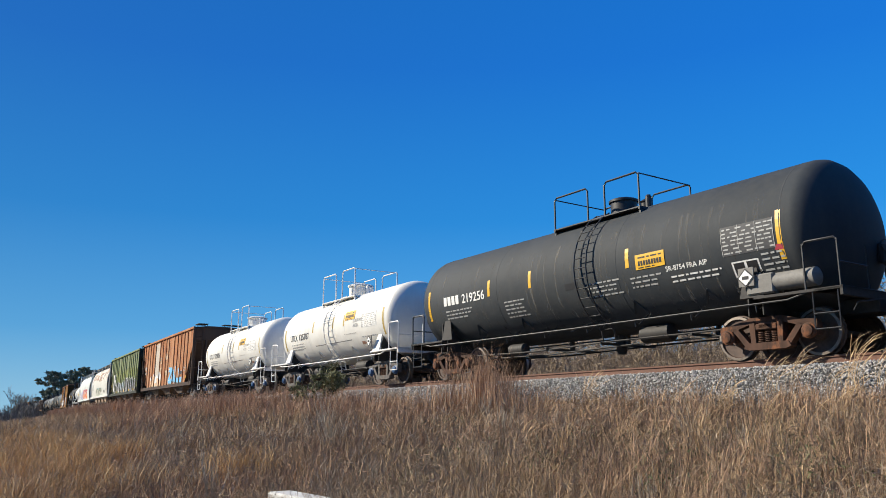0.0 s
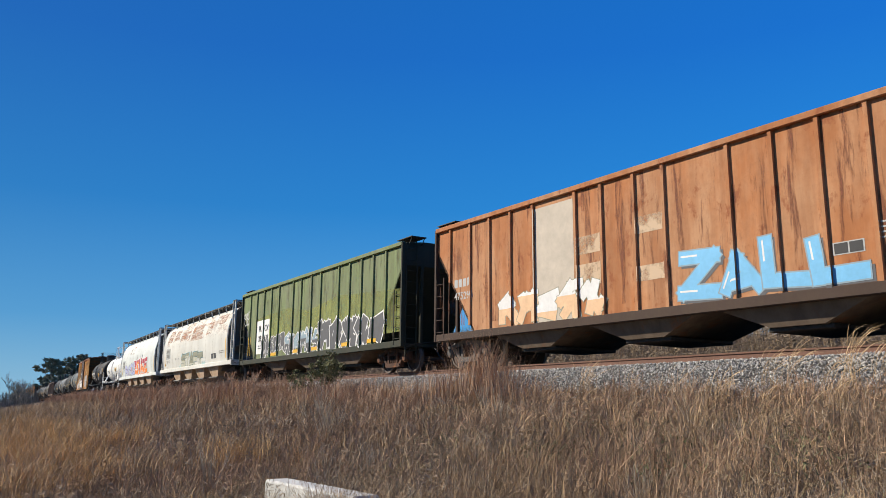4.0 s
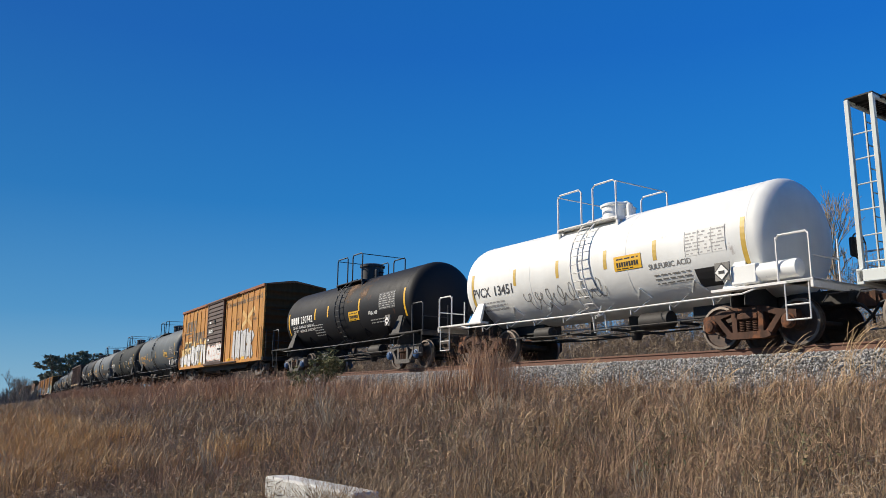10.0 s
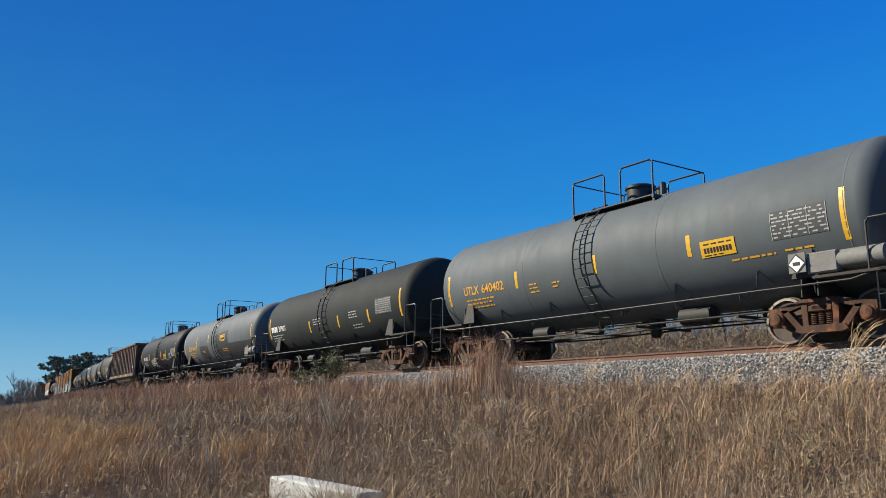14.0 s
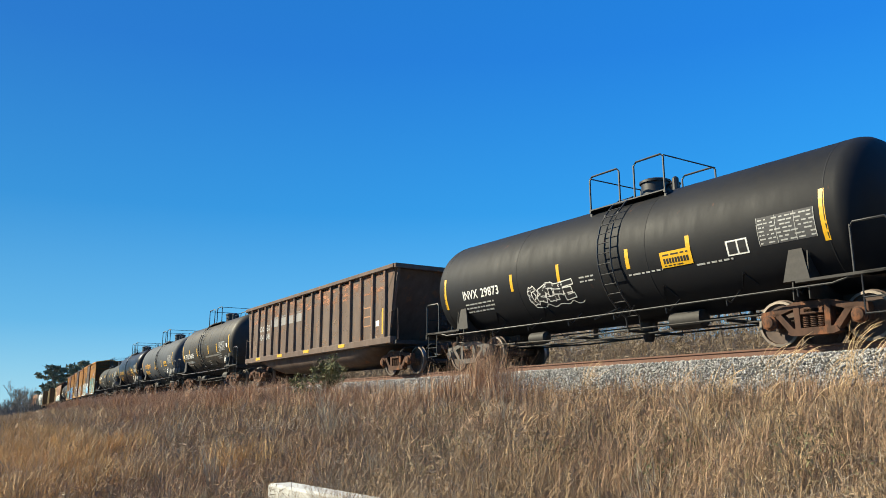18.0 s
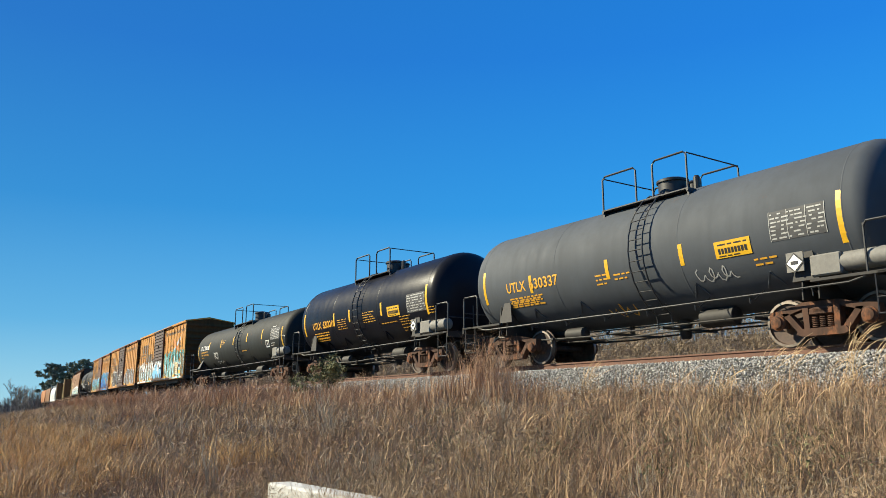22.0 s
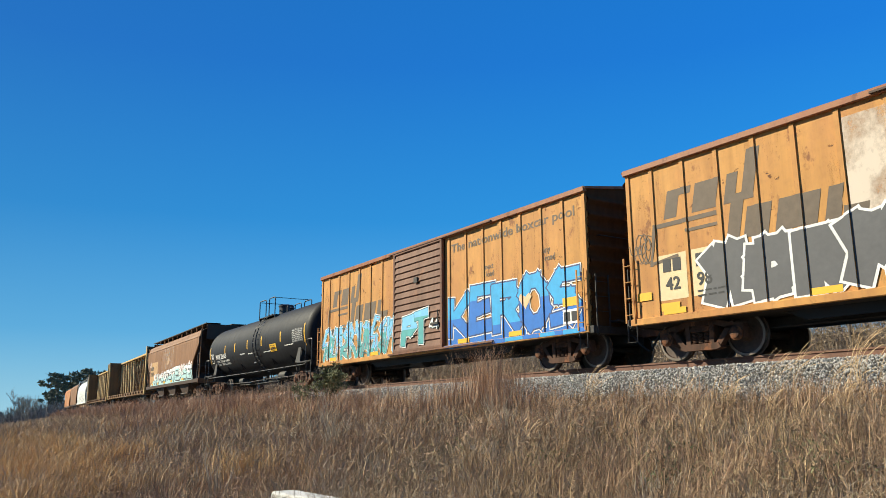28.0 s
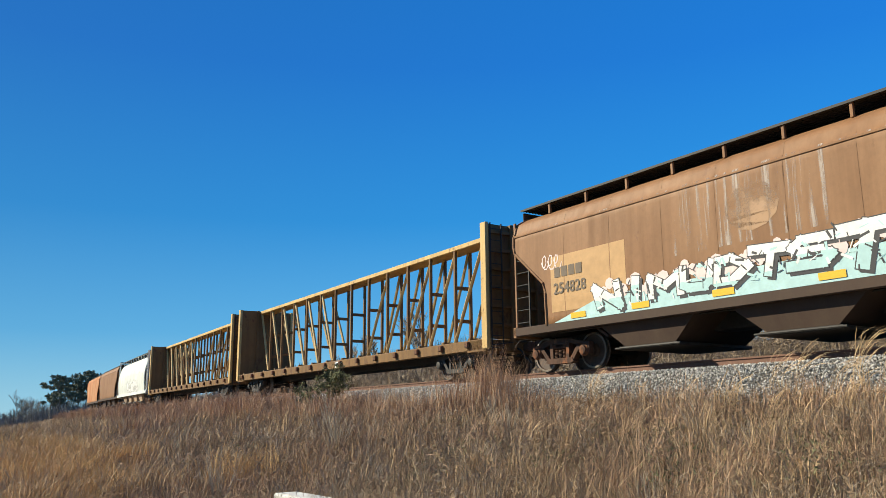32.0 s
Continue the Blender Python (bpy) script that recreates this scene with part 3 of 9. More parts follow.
def lay(car, name, shapes, mats, side, label="", lift=0.004):
    """Lays (polygon, tone) shapes, later ones over earlier ones, on a side: side(x, z) is its y, side.cuts its bends in z,
    side.bands its steps in x as (x0, x1, extra)."""
    m = Mesh()
    for i, (poly, tone) in enumerate(shapes):
        poly = [(a + side.shift, b) for a, b in poly] if side.shift else poly
        up = lift + 0.006 * i / len(shapes)
        for x0, x1, extra in side.bands:
            p = poly
            if max(q[0] for q in p) < x0 or min(q[0] for q in p) > x1:
                continue
            p = clip(p, 0, x1, True) if max(q[0] for q in p) > x1 else p
            p = clip(p, 0, x0, False) if p and min(q[0] for q in p) < x0 else p
            if not p:
                continue
            zs = [q[1] for q in p]
            cuts = [min(zs)] + [c for c in side.cuts if min(zs) < c < max(zs)] + [max(zs)]
            for a, b in zip(cuts, cuts[1:]):
                r = clip(p, 1, b, True) if b < max(zs) else p
                r = clip(r, 1, a, False) if r and a > min(zs) else r
                if r:
                    m.add([(x, side(x, z) - extra - up, z) for x, z in r], [tuple(range(len(r)))], tone)
    if not m.f:
        return None
    me = bpy.data.meshes.new(name)
    me.from_pydata(m.v, [], m.f)
    for q in mats:
        me.materials.append(q)
    me.polygons.foreach_set("material_index", m.k)
    ob = new(name, me)
    ob.parent = car
    return tagged(ob, label, kind="stuff" if len(m.f) > 3 else "")


class Side:
    """The near side of a wagon: y as a function of x and z."""

    def __init__(self, fn, cuts=(), bands=((-50, 50, 0.0),), shift=0.0):
        self.fn, self.cuts, self.bands, self.shift = fn, sorted(cuts), bands, shift

    def __call__(self, x, z):
        return self.fn(x, z)


def bar(x0, x1, z0, z1, tone=0, lean=0.0):
    return ([(x0, z0), (x1, z0), (x1 + lean, z1), (x0 + lean, z1)], tone)


_text_cache = {}


def text_tris(s):
    """Triangles of a line of text in the built-in font, one unit high, with its width."""
    if s not in _text_cache:
        cu = bpy.data.curves.new("lettering", "FONT")
        cu.body, cu.size, cu.resolution_u, cu.offset = s, 1.4, 3, 0.022
        ob = bpy.data.objects.new("lettering", cu)
        me = bpy.data.meshes.new_from_object(ob)
        me.calc_loop_triangles()
        tri = [[(me.vertices[i].co.x, me.vertices[i].co.y) for i in t.vertices] for t in me.loop_triangles]
        width = max(p[0] for t in tri for p in t)
        bpy.data.objects.remove(ob)
        bpy.data.meshes.remove(me)
        bpy.data.curves.remove(cu)
        _text_cache[s] = (tri, width)
    return _text_cache[s]


def words(s, x, z, height, tone=0, width=None):
    if not s:
        return []
    tri, w = text_tris(s)
    k = width / w if width else height
    return [([(x + p[0] * k, z + p[1] * height) for p in t], tone) for t in tri]


def mark(x, z, n, height, tone=0, pitch=0.78):
    """A mark of n characters that is not spelled out: one plain bar of its size for each."""
    return [bar(x + i * height * pitch, x + (i * pitch + pitch - 0.2) * height, z, z + height, tone) for i in range(n)]


def lines(x, z, w, n, height=0.05, gap=0.09, tone=0, seed=1):
    """Small print, as bars broken into words."""
    r = random.Random(seed)
    height *= 0.72
    out = []
    for i in range(n):
        a = x
        while a < x + w * (1 - 0.25 * r.random() * (i > 0)):
            b = a + r.uniform(0.06, 0.22)
            out.append(bar(a, min(b, x + w), z - i * gap, z - i * gap + height, tone))
            a = b + 0.045
    return out


def chart(x, z, w, h, tone=0, ink=1, seed=1):
    """A stencilled data panel: a field with rows of small bars."""
    r = random.Random(seed)
    out = [bar(x, x + w, z, z + h, ink)]
    for i in range(7):
        zz = z + h * (0.06 + i * 0.135)
        a = x + 0.03
        while a < x + w - 0.08:
            b = min(a + r.uniform(0.04, 0.16), x + w - 0.02)
            out.append(bar(a, b, zz, zz + h * 0.05, tone))
            a = b + r.choice((0.02, 0.05, 0.12))
    for i in (0.0, 0.33, 0.66, 0.985):
        out.append(bar(x + w * i, x + w * i + 0.012, z, z + h, tone))
    return out


def stroke(a, b, w, tone):
    dx, dz = b[0] - a[0], b[1] - a[1]
    n = math.hypot(dx, dz) or 1
    ux, uz, px, pz = dx / n * w * 0.45, dz / n * w * 0.45, -dz / n * w / 2, dx / n * w / 2
    return ([(a[0] - ux + px, a[1] - uz + pz), (a[0] - ux - px, a[1] - uz - pz), (b[0] + ux - px, b[1] + uz - pz), (b[0] + ux + px, b[1] + uz + pz)], tone)


# letters and bare hooks as strokes on a grid of five by five; small letters stand for hooks that spell nothing
GLYPHS = {"A": "00 24 40|11 31", "B": "00 04 34 43 32 02|32 41 30 00", "D": "00 04 24 42 20 00", "E": "44 04 00 40|02 32", "I": "20 24", "J": "04 44 41 20 01", "K": "00 04|44 12 40", "L": "04 00 40",
          "M": "00 04 22 44 40", "N": "00 04 40 44", "O": "10 01 03 14 34 43 41 30 10", "P": "00 04 34 43 32 02", "R": "00 04 34 43 32 02|22 40", "S": "44 14 03 12 32 41 30 00", "T": "04 44|24 20",
          "U": "04 01 10 30 41 44", "Y": "04 22 44|22 20", "Z": "04 44 00 40", "F": "00 04 44|02 32", "C": "43 34 14 03 01 10 30 41", "4": "30 34 01 41",
          "a": "00 03 24 33 12 31 40", "b": "04 13 01 20 33 44|20 40", "c": "44 13 32 01 30 43", "d": "00 14 21 34 40|04 14", "e": "03 14 30 41|10 34", "f": "44 24 02 32 10|32 40", "g": "00 24 22 44 40|04 12"}


def piece(text, x0, x1, z0, z1, seed, fills=(1, 2), outline=0, shine=None, halo=None, drop=None, fat=0.26, edge=0.045, split=0.5, jitter=0.08, rise=0.0, busy=0, lap=1.1):
    """Sprayed lettering in thick overlapped strokes: halo, cast block, outline, fill that changes tone part of the way up, highlights."""
    r = random.Random(seed)
    w, h = (x1 - x0) / len(text), z1 - z0
    back, front = [], []
    for i, ch in enumerate(text):
        wide, high, tilt = w * lap * r.uniform(0.9, 1.05), h * r.uniform(0.84, 1.0), r.uniform(-1.6, 1.6) * jitter
        cx, cz = x0 + w * (i + 0.5), z0 + rise * i + r.uniform(0, 0.06) * h
        pen = fat * min(w * 1.15, h) * (1.25 if ch == "I" else 1.0)
        outl, fill, top = [], [], []
        for line in GLYPHS[ch].split("|"):
            q = []
            for p in line.split():
                a, b = int(p[0]) / 4 - 0.5 + r.uniform(-jitter, jitter) * 0.7, int(p[1]) / 4 + r.uniform(-jitter, jitter) * 0.7
                q.append((cx + a * (wide - pen * 0.9) + tilt * (b - 0.5) * high, cz + pen * 0.45 + b * (high - pen * 1.0)))
            for k, (a, b) in enumerate(zip(q, q[1:])):
                t = pen * r.uniform(0.88, 1.15)
                if halo is not None:
                    back.append(stroke(a, b, t + 2 * edge + 0.06, halo))
                if drop is not None:
                    back.append(stroke((a[0] + 0.07, a[1] - 0.07), (b[0] + 0.07, b[1] - 0.07), t + edge, drop))
                outl.append(stroke(a, b, t + 2 * edge, outline))
                poly = stroke(a, b, t, fills[0])
                fill.append(poly)
                low = clip(poly[0], 1, z0 + h * (split + (0.0, 0.3, -0.25, 0.12, -0.1)[i % 5]), True) if min(p[1] for p in poly[0]) < z0 + h * (split + (0.0, 0.3, -0.25, 0.12, -0.1)[i % 5]) - 0.02 else []
                if low:
                    fill.append((low, fills[1]))
                if shine is not None and k % 2 == 0:
                    top.append(stroke((a[0] - t * 0.22, a[1] + t * 0.12), ((a[0] + b[0]) / 2 - t * 0.22, (a[1] + b[1]) / 2 + t * 0.12), t * 0.14, shine))
        for _ in range(busy):
            a, aim, e = (cx + r.uniform(-0.5, 0.5) * wide, cz + r.uniform(0.05, 0.95) * high), r.uniform(0, 6.28), r.uniform(0.1, 0.3) * h
            b = (a[0] + e * math.cos(aim), min(z1, max(z0, a[1] + e * math.sin(aim))))
            top.append(stroke(a, b, r.choice((0.02, 0.03, 0.05)), r.choice((outline, outline, fills[0], fills[1]))))
        front += outl + fill + top
    return back + front


def puffs(x0, x1, z, n, size, seed, tone=0, rise=0.0):
    """A row of round sprayed clouds."""
    r = random.Random(seed)
    out = []
    for i in range(n):
        a, b, e = x0 + (x1 - x0) * (i + r.random()) / n, z + rise * i / n + r.uniform(-0.5, 0.5) * size, size * r.uniform(0.5, 1.15)
        out.append(([(a + e * math.cos(k * math.pi / 5), b + e * math.sin(k * math.pi / 5)) for k in range(10)], tone))
    return out


def scribble(x0, x1, z0, z1, seed, tone=0, w=0.035, n=14):
    """A sprayed scrawl: one running line of loops."""
    r = random.Random(seed)
    m, q, a = n * 4, [], r.uniform(0, 6)
    amp = (z1 - z0) / 2
    for i in range(m + 1):
        u = i / m
        e = amp * (0.55 + 0.45 * math.sin(i * 0.37 + seed))
        q.append((x0 + (x1 - x0) * u + e * 0.55 * math.cos(a), (z0 + z1) / 2 + e * math.sin(a)))
        a += r.uniform(0.5, 1.0)
    return [stroke(p, s, w * 0.8, tone) for p, s in zip(q, q[1:])]


# ---- tank wagons ----
def tank_car(s0, label, tone, R, zc, bar_half, half, tc, platform=0.0, plat_len=3.0, manway=(0.35, 0.45), ladder_x=0.0, rails=None, truck_tone="rusty",
             blue=False, bars=(), sign=None, number=None, charts=(), small=(), seed=1, placard=None, ink=None, extra=None, box_x=None, rail_high=0.88, mark_n=4, strip=None, bar_z=0.0, code="", load=(), load_ink=None):
    """A tank wagon. bar_half: from the middle to the strips at the shell's ends; half: to the coupler faces."""
    car = wagon(s0, "tank_wagon", label, "tank wagon")
    rails = rails or M_BLACKRAIL
    shell_mat = M_SHELL[tone]
    ink = ink or M_WHITE
    strip = strip or M_YELLOW
    hl = bar_half + 0.22
    head = R * 0.42
    prof = [(-hl - head, 0.02)] + [(-hl - head * math.cos(a), R * math.sin(a)) for a in [math.pi / 2 * i / 8 for i in range(1, 8)]]
    prof += [(-hl, R), (-hl * 0.5, R), (0, R), (hl * 0.5, R), (hl, R)] + [(-a, r) for a, r in reversed(prof)]
    part("shell", Mesh().turn(prof, "x", (0, 0, zc), 56), shell_mat, car, smooth=50)
    for x in (-hl * 0.97, -hl * 0.42, hl * 0.30, hl * 0.97):
        part("weld_seam", Mesh().turn([(x - 0.02, R - 0.002), (x - 0.008, R + 0.005), (x + 0.008, R + 0.005), (x + 0.02, R - 0.002)], "x", (0, 0, zc), 56, caps=False), shell_mat, car)
    # valve platform on top, with its rails and the manway
    p, top = platform, zc + R
    pl = Mesh().box(p - plat_len / 2, p + plat_len / 2, -0.98, -0.45, top - 0.20, top - 0.16, c=0.008).box(p - plat_len / 2, p + plat_len / 2, 0.45, 0.98, top - 0.20, top - 0.16, c=0.008)
    for x in (-plat_len / 2, plat_len / 2):
        pl.box(p + x - 0.03, p + x + 0.03, -0.98, 0.98, top - 0.24, top - 0.16)
        pl.box(p + x - 0.03, p + x + 0.03, -0.95, -0.86, top - 0.62, top - 0.18)
    part("valve_platform", pl, rails, car)
    r, h = manway
    mw = Mesh().turn([(top - 0.12, r * 1.0), (top + h * 0.8, r * 1.0), (top + h * 0.8, r * 1.12), (top + h * 0.92, r * 1.12), (top + h, r * 0.9), (top + h + 0.04, r * 0.4)], "z", (p + 0.12, 0, 0), 20)
    part("manway", mw, shell_mat if tone in ("white", "bright") else M_BLACKRAIL, car, "round manway housing with a bolted lid")
    vl = Mesh().turn([(top - 0.1, 0.14), (top + 0.22, 0.14), (top + 0.26, 0.17), (top + 0.32, 0.09)], "z", (p + plat_len * 0.26, 0.1, 0), 12)
    part("relief_valve", vl, rails, car)
    vl = Mesh().turn([(top - 0.1, 0.08), (top + 0.3, 0.08), (top + 0.34, 0.05)], "z", (p + plat_len * 0.36, -0.15, 0), 10)
    part("relief_valve", vl, rails, car)
    a, b, zt = p - plat_len / 2, p + plat_len / 2, top - 0.18
    hh = rail_high
    for g in (-1, 1):
        for u, w in ((0.0, 0.42), (0.62, 1.0)):
            x0, x1 = (a + u * plat_len, a + w * plat_len) if g < 0 else (b - u * plat_len, b - w * plat_len)
            e = 0.08 if x1 > x0 else -0.08
            y = g * 0.95
            rl = Mesh().tube([(x0, y, zt), (x0, y, zt + hh - 0.08), (x0 + e, y, zt + hh), (x1 - e, y, zt + hh), (x1, y, zt + hh - 0.08), (x1, y, zt)], 0.025, 6)
            part("platform_rail", rl, rails, car)
    for x in (a, b):
        part("platform_rail", Mesh().tube([(x, -0.95, zt + hh * 0.96), (x, 0.95, zt + hh * 0.96)], 0.016, 6), rails, car)
    # ladder down the near side and down the far side
    for g in (-1, 1):
        ld = Mesh()
        for dx in (-0.21, 0.21):
            pts = []
            for i in range(11):
                ang = radians(62 - i * 12.4)
                pts.append((ladder_x + dx, g * (R + 0.13) * math.cos(ang), zc + (R + 0.13) * math.sin(ang)))
            pts += [(ladder_x + dx, pts[-1][1] - g * 0.06, 0.62)] if pts[-1][2] > 0.62 else []
            ld.tube(pts, 0.022, 5)
        for i in range(15):
            ang = radians(60 - i * 8.6)
            q = (g * (R + 0.13) * math.cos(ang), zc + (R + 0.13) * math.sin(ang))
            ld.tube([(ladder_x - 0.21, q[0], q[1]), (ladder_x + 0.21, q[0], q[1])], 0.013, 5)
        for dx in (-0.55, 0.55):
            ld.tube([(ladder_x + dx * 0.4, g * (R * 0.62), zc - R * 0.80), (ladder_x + dx, g * (R * 0.98), 0.92)], 0.018, 5)
        part("ladder", ld, rails, car)
        # long grab rail below the shell
        gr = Mesh().tube([(-hl - 0.25, g * 1.46, 1.12), (-hl + 0.2, g * 1.46, 1.02), (0, g * 1.46, 1.00), (hl - 0.2, g * 1.46, 1.02), (hl + 0.25, g * 1.46, 1.12)], 0.020, 6)
        n = 8
        for i in range(n):
            x = -hl + 0.9 + i * (2 * hl - 1.8) / (n - 1)
            gr.tube([(x, g * 1.46, 1.0), (x, g * 1.30, 0.93), (x, g * R * 0.62, zc - R * 0.80)], 0.014, 5)
            gr.tube([(x, g * 1.44, 1.0), (x, g * 1.42, 0.86)], 0.014, 5)
        part("side_handrail", gr, rails, car)
        for x in (-hl * 0.62, -hl * 0.30, hl * 0.34, hl * 0.66):
            st = Mesh()
            for e in (-1, 1):
                st.tube([(x, g * (R * 0.80 + 0.02), zc - R * 0.60), (x + e * 0.20, g * (R * 0.64 + 0.03), zc - R * 0.78)], 0.016, 5)
            part("side_brace", st, shell_mat, car)
    # stub sills, saddles, end platforms and rails
    for g in (-1, 1):
        e = g * (half - 0.42)
        i = g * (hl - 2.3)
        part("stub_sill", Mesh().box(i, e, -0.33, 0.33, 0.76, 1.06, c=0.02), M_STEEL, car)
        sd = Mesh()
        for x in (g * tc - 0.16, g * tc + 0.16):
            arc = [(R + 0.015) * Vector((math.cos(q), math.sin(q))) for q in [radians(-152 + 124 * j / 12) for j in range(13)]]
            poly = [(v.x, zc + v.y) for v in arc]
            poly = [q for q in poly] + [(1.42, 0.92), (1.42, 0.80), (-1.42, 0.80), (-1.42, 0.92)]
            sd.loft([[(x - 0.012, y, z) for y, z in poly], [(x + 0.012, y, z) for y, z in poly]])
        part("saddle", sd, M_STEEL, car)
        for y in (-1, 1):
            x0 = g * (tc - 0.1)
            gs = Mesh().add([(x0 - 0.10, y * R * 0.90, zc - R * 0.42), (x0 + 0.16, y * R * 0.90, zc - R * 0.42), (x0 + 0.30, y * 1.42, 1.16), (x0 - 0.24, y * 1.42, 1.16),
                             (x0 - 0.10, y * (R * 0.90 - 0.06), zc - R * 0.46), (x0 + 0.16, y * (R * 0.90 - 0.06), zc - R * 0.46), (x0 + 0.30, y * 1.35, 1.14), (x0 - 0.24, y * 1.35, 1.14)],
                            [(0, 1, 2, 3), (7, 6, 5, 4), (0, 4, 5, 1), (1, 5, 6, 2), (2, 6, 7, 3), (3, 7, 4, 0)])
            part("saddle_gusset", gs, M_STEEL if tone not in ("white", "bright") else shell_mat, car)
        dk = Mesh().box(g * (hl - 0.9), e, -1.50, -1.22, 1.10, 1.16, c=0.008).box(g * (hl - 0.9), e, 1.22, 1.50, 1.10, 1.16, c=0.008)
        dk.box(e - g * 0.55, e, -1.5, 1.5, 1.10, 1.155, c=0.008)
        dk.box(e - g * 0.07, e, -1.5, 1.5, 0.98, 1.16, c=0.01)
        part("end_platform", dk, rails if tone in ("white", "bright") else M_STEEL, car)
        for y in (-1.47, 1.47):
            el = Mesh()
            for x in (e - g * 0.05, e - g * 0.72):
                el.tube([(x, y, 1.14), (x, y, 2.02)], 0.022, 6)
            el.tube([(e - g * 0.72, y, 1.96), (e - g * 0.66, y, 2.05), (e - g * 0.1, y, 2.05), (e - g * 0.05, y, 1.98)], 0.022, 6)
            el.tube([(e - g * 0.05, y, 1.60), (e - g * 0.05, y * 0.35, 1.60)], 0.018, 6)
            el.tube([(e - g * 0.05, y * 0.35, 1.14), (e - g * 0.05, y * 0.35, 2.0)], 0.020, 6)
            for zz in (0.42, 0.70):
                el.tube([(e - g * 0.60, y, zz), (e - g * 0.12, y, zz)], 0.016, 5)
            for x in (e - g * 0.12, e - g * 0.60):
                el.tube([(x, y, 0.42), (x, y, 1.12)], 0.016, 5)
            part("end_handrail", el, rails, car)
        coupler(car, e, 0.42)
        truck(car, g * tc, truck_tone[g > 0] if isinstance(truck_tone, tuple) else truck_tone, blue)
    brake_wheel(car, half - 0.62, 0.55, 2.0, M_STEEL)
    # gear below the shell
    ug = Mesh()
    ug.turn([(-0.3, 0.16), (0.3, 0.16), (0.36, 0.08)], "x", (-hl * 0.42, -0.75, 0.72), 14)
    part("brake_cylinder", ug, M_STEEL, car)
    part("air_tank", Mesh().turn([(-0.45, 0.12), (-0.42, 0.20), (0.42, 0.20), (0.45, 0.12)], "x", (hl * 0.35, -0.55, 0.78), 14), M_STEEL, car)
    pp = Mesh()
    for y, z in ((-0.9, 0.66), (-0.35, 0.60), (0.5, 0.62)):
        pp.tube([(-hl + 0.8, y, z), (-hl * 0.3, y, z - 0.06), (hl * 0.2, y, z), (hl - 0.8, y, z)], 0.022, 5)
    for x in (-hl * 0.55, -hl * 0.2, hl * 0.12, hl * 0.55):
        pp.box(x - 0.03, x + 0.03, -0.98, 0.98, 0.60, 0.66)
        pp.box(x - 0.03, x + 0.03, -0.06, 0.06, 0.60, zc - R + 0.1)
    part("brake_rigging", pp, M_STEEL, car)
    ov = Mesh().turn([(0.42, 0.10), (0.52, 0.14), (0.66, 0.14), (zc - R + 0.08, 0.20)], "z", (0.55, 0, 0), 14)
    part("outlet_valve", ov, M_STEEL, car)
    if box_x is not None:
        bx = Mesh().box(box_x - 0.30, box_x + 0.30, -1.46, -1.1, 1.20, 1.60, c=0.03)
        bx.turn([(-0.55, 0.18), (0.55, 0.18), (0.6, 0.1)], "x", (box_x + 0.55, -1.28, 1.42), 14)
        part("air_reservoir", bx, M_GREYMARK if tone not in ("white", "bright") else shell_mat, car, "brake air reservoir")
    # markings
    side = Side(lambda x, z: -math.sqrt(max(R * R - (z - zc) ** 2, 0.01)), [zc - R + R * 0.1 * i for i in range(1, 20)])
    sh = []
    for x, z0, z1 in [(-bar_half, zc - 0.62, zc + 0.30), (bar_half, zc - 0.62, zc + 0.34)] + [(x, zc - 0.23 + bar_z, zc + 0.23 + bar_z) for x in bars]:
        lay(car, "reflective_strip", [bar(x - 0.055, x + 0.055, z0, z1)], [strip], side, "")
    if sign:
        x, z = sign
        sh = [bar(x - 0.42, x + 0.42, z - 0.17, z + 0.17, 0)] + lines(x - 0.34, z + 0.08, 0.68, 1, 0.045, tone=1, seed=seed)
        sh += mark(x - 0.34, z - 0.09, 9, 0.11, 1, 0.70) + lines(x - 0.34, z - 0.145, 0.5, 1, 0.03, tone=1, seed=seed + 1)
        lay(car, "warning_panel", sh, [M_YELLOW, M_BLACK], side, "yellow emergency panel with black print", 0.012)
    if number:
        x, z, digits, hgt = number
        hgt *= 1.12
        sh = (words(code, x, z, hgt, 0, 3.0 * hgt) if code else mark(x, z, mark_n, hgt, 0)) + words(digits, x + hgt * (0.78 * mark_n + 0.45), z, hgt, 0)
        lay(car, "lettering", sh, [ink], side, "painted wagon number")
        if load:
            lay(car, "small_print", [q for i, row in enumerate(load) for q in words(row, x + 0.12, z - hgt * 0.68 - 0.16 * i, 0.105 if not load_ink else 0.08, 0, (2.25 if not load_ink else 1.5) * min(1.0, len(row) / 26))], [load_ink or ink], side, "painted load limits")
        else:
            lay(car, "small_print", lines(x + 0.05, z - hgt * 0.72, 1.35, 3, 0.055, 0.105, 0, seed), [{M_WHITE: M_DULLWHITE, M_INK: M_FAINT}.get(ink, ink)], side)
    sh = []
    for c in charts:
        sh += chart(*c, tone=0, ink=1, seed=seed)
    if sh:
        lay(car, "data_panel", sh, [M_DULLWHITE, M_CHARTDARK] if tone not in ("white", "bright") else [M_FAINT, M_PALECHART], side, "stencilled data panel")
    sh = []
    for j, (x, z, w, n) in enumerate(small):
        sh += lines(x, z, w, n, 0.05, 0.10, 0, seed + 7 + j)
    if sh:
        lay(car, "small_print", sh, [{M_WHITE: M_DULLWHITE, M_INK: M_FAINT}.get(ink, ink)], side)
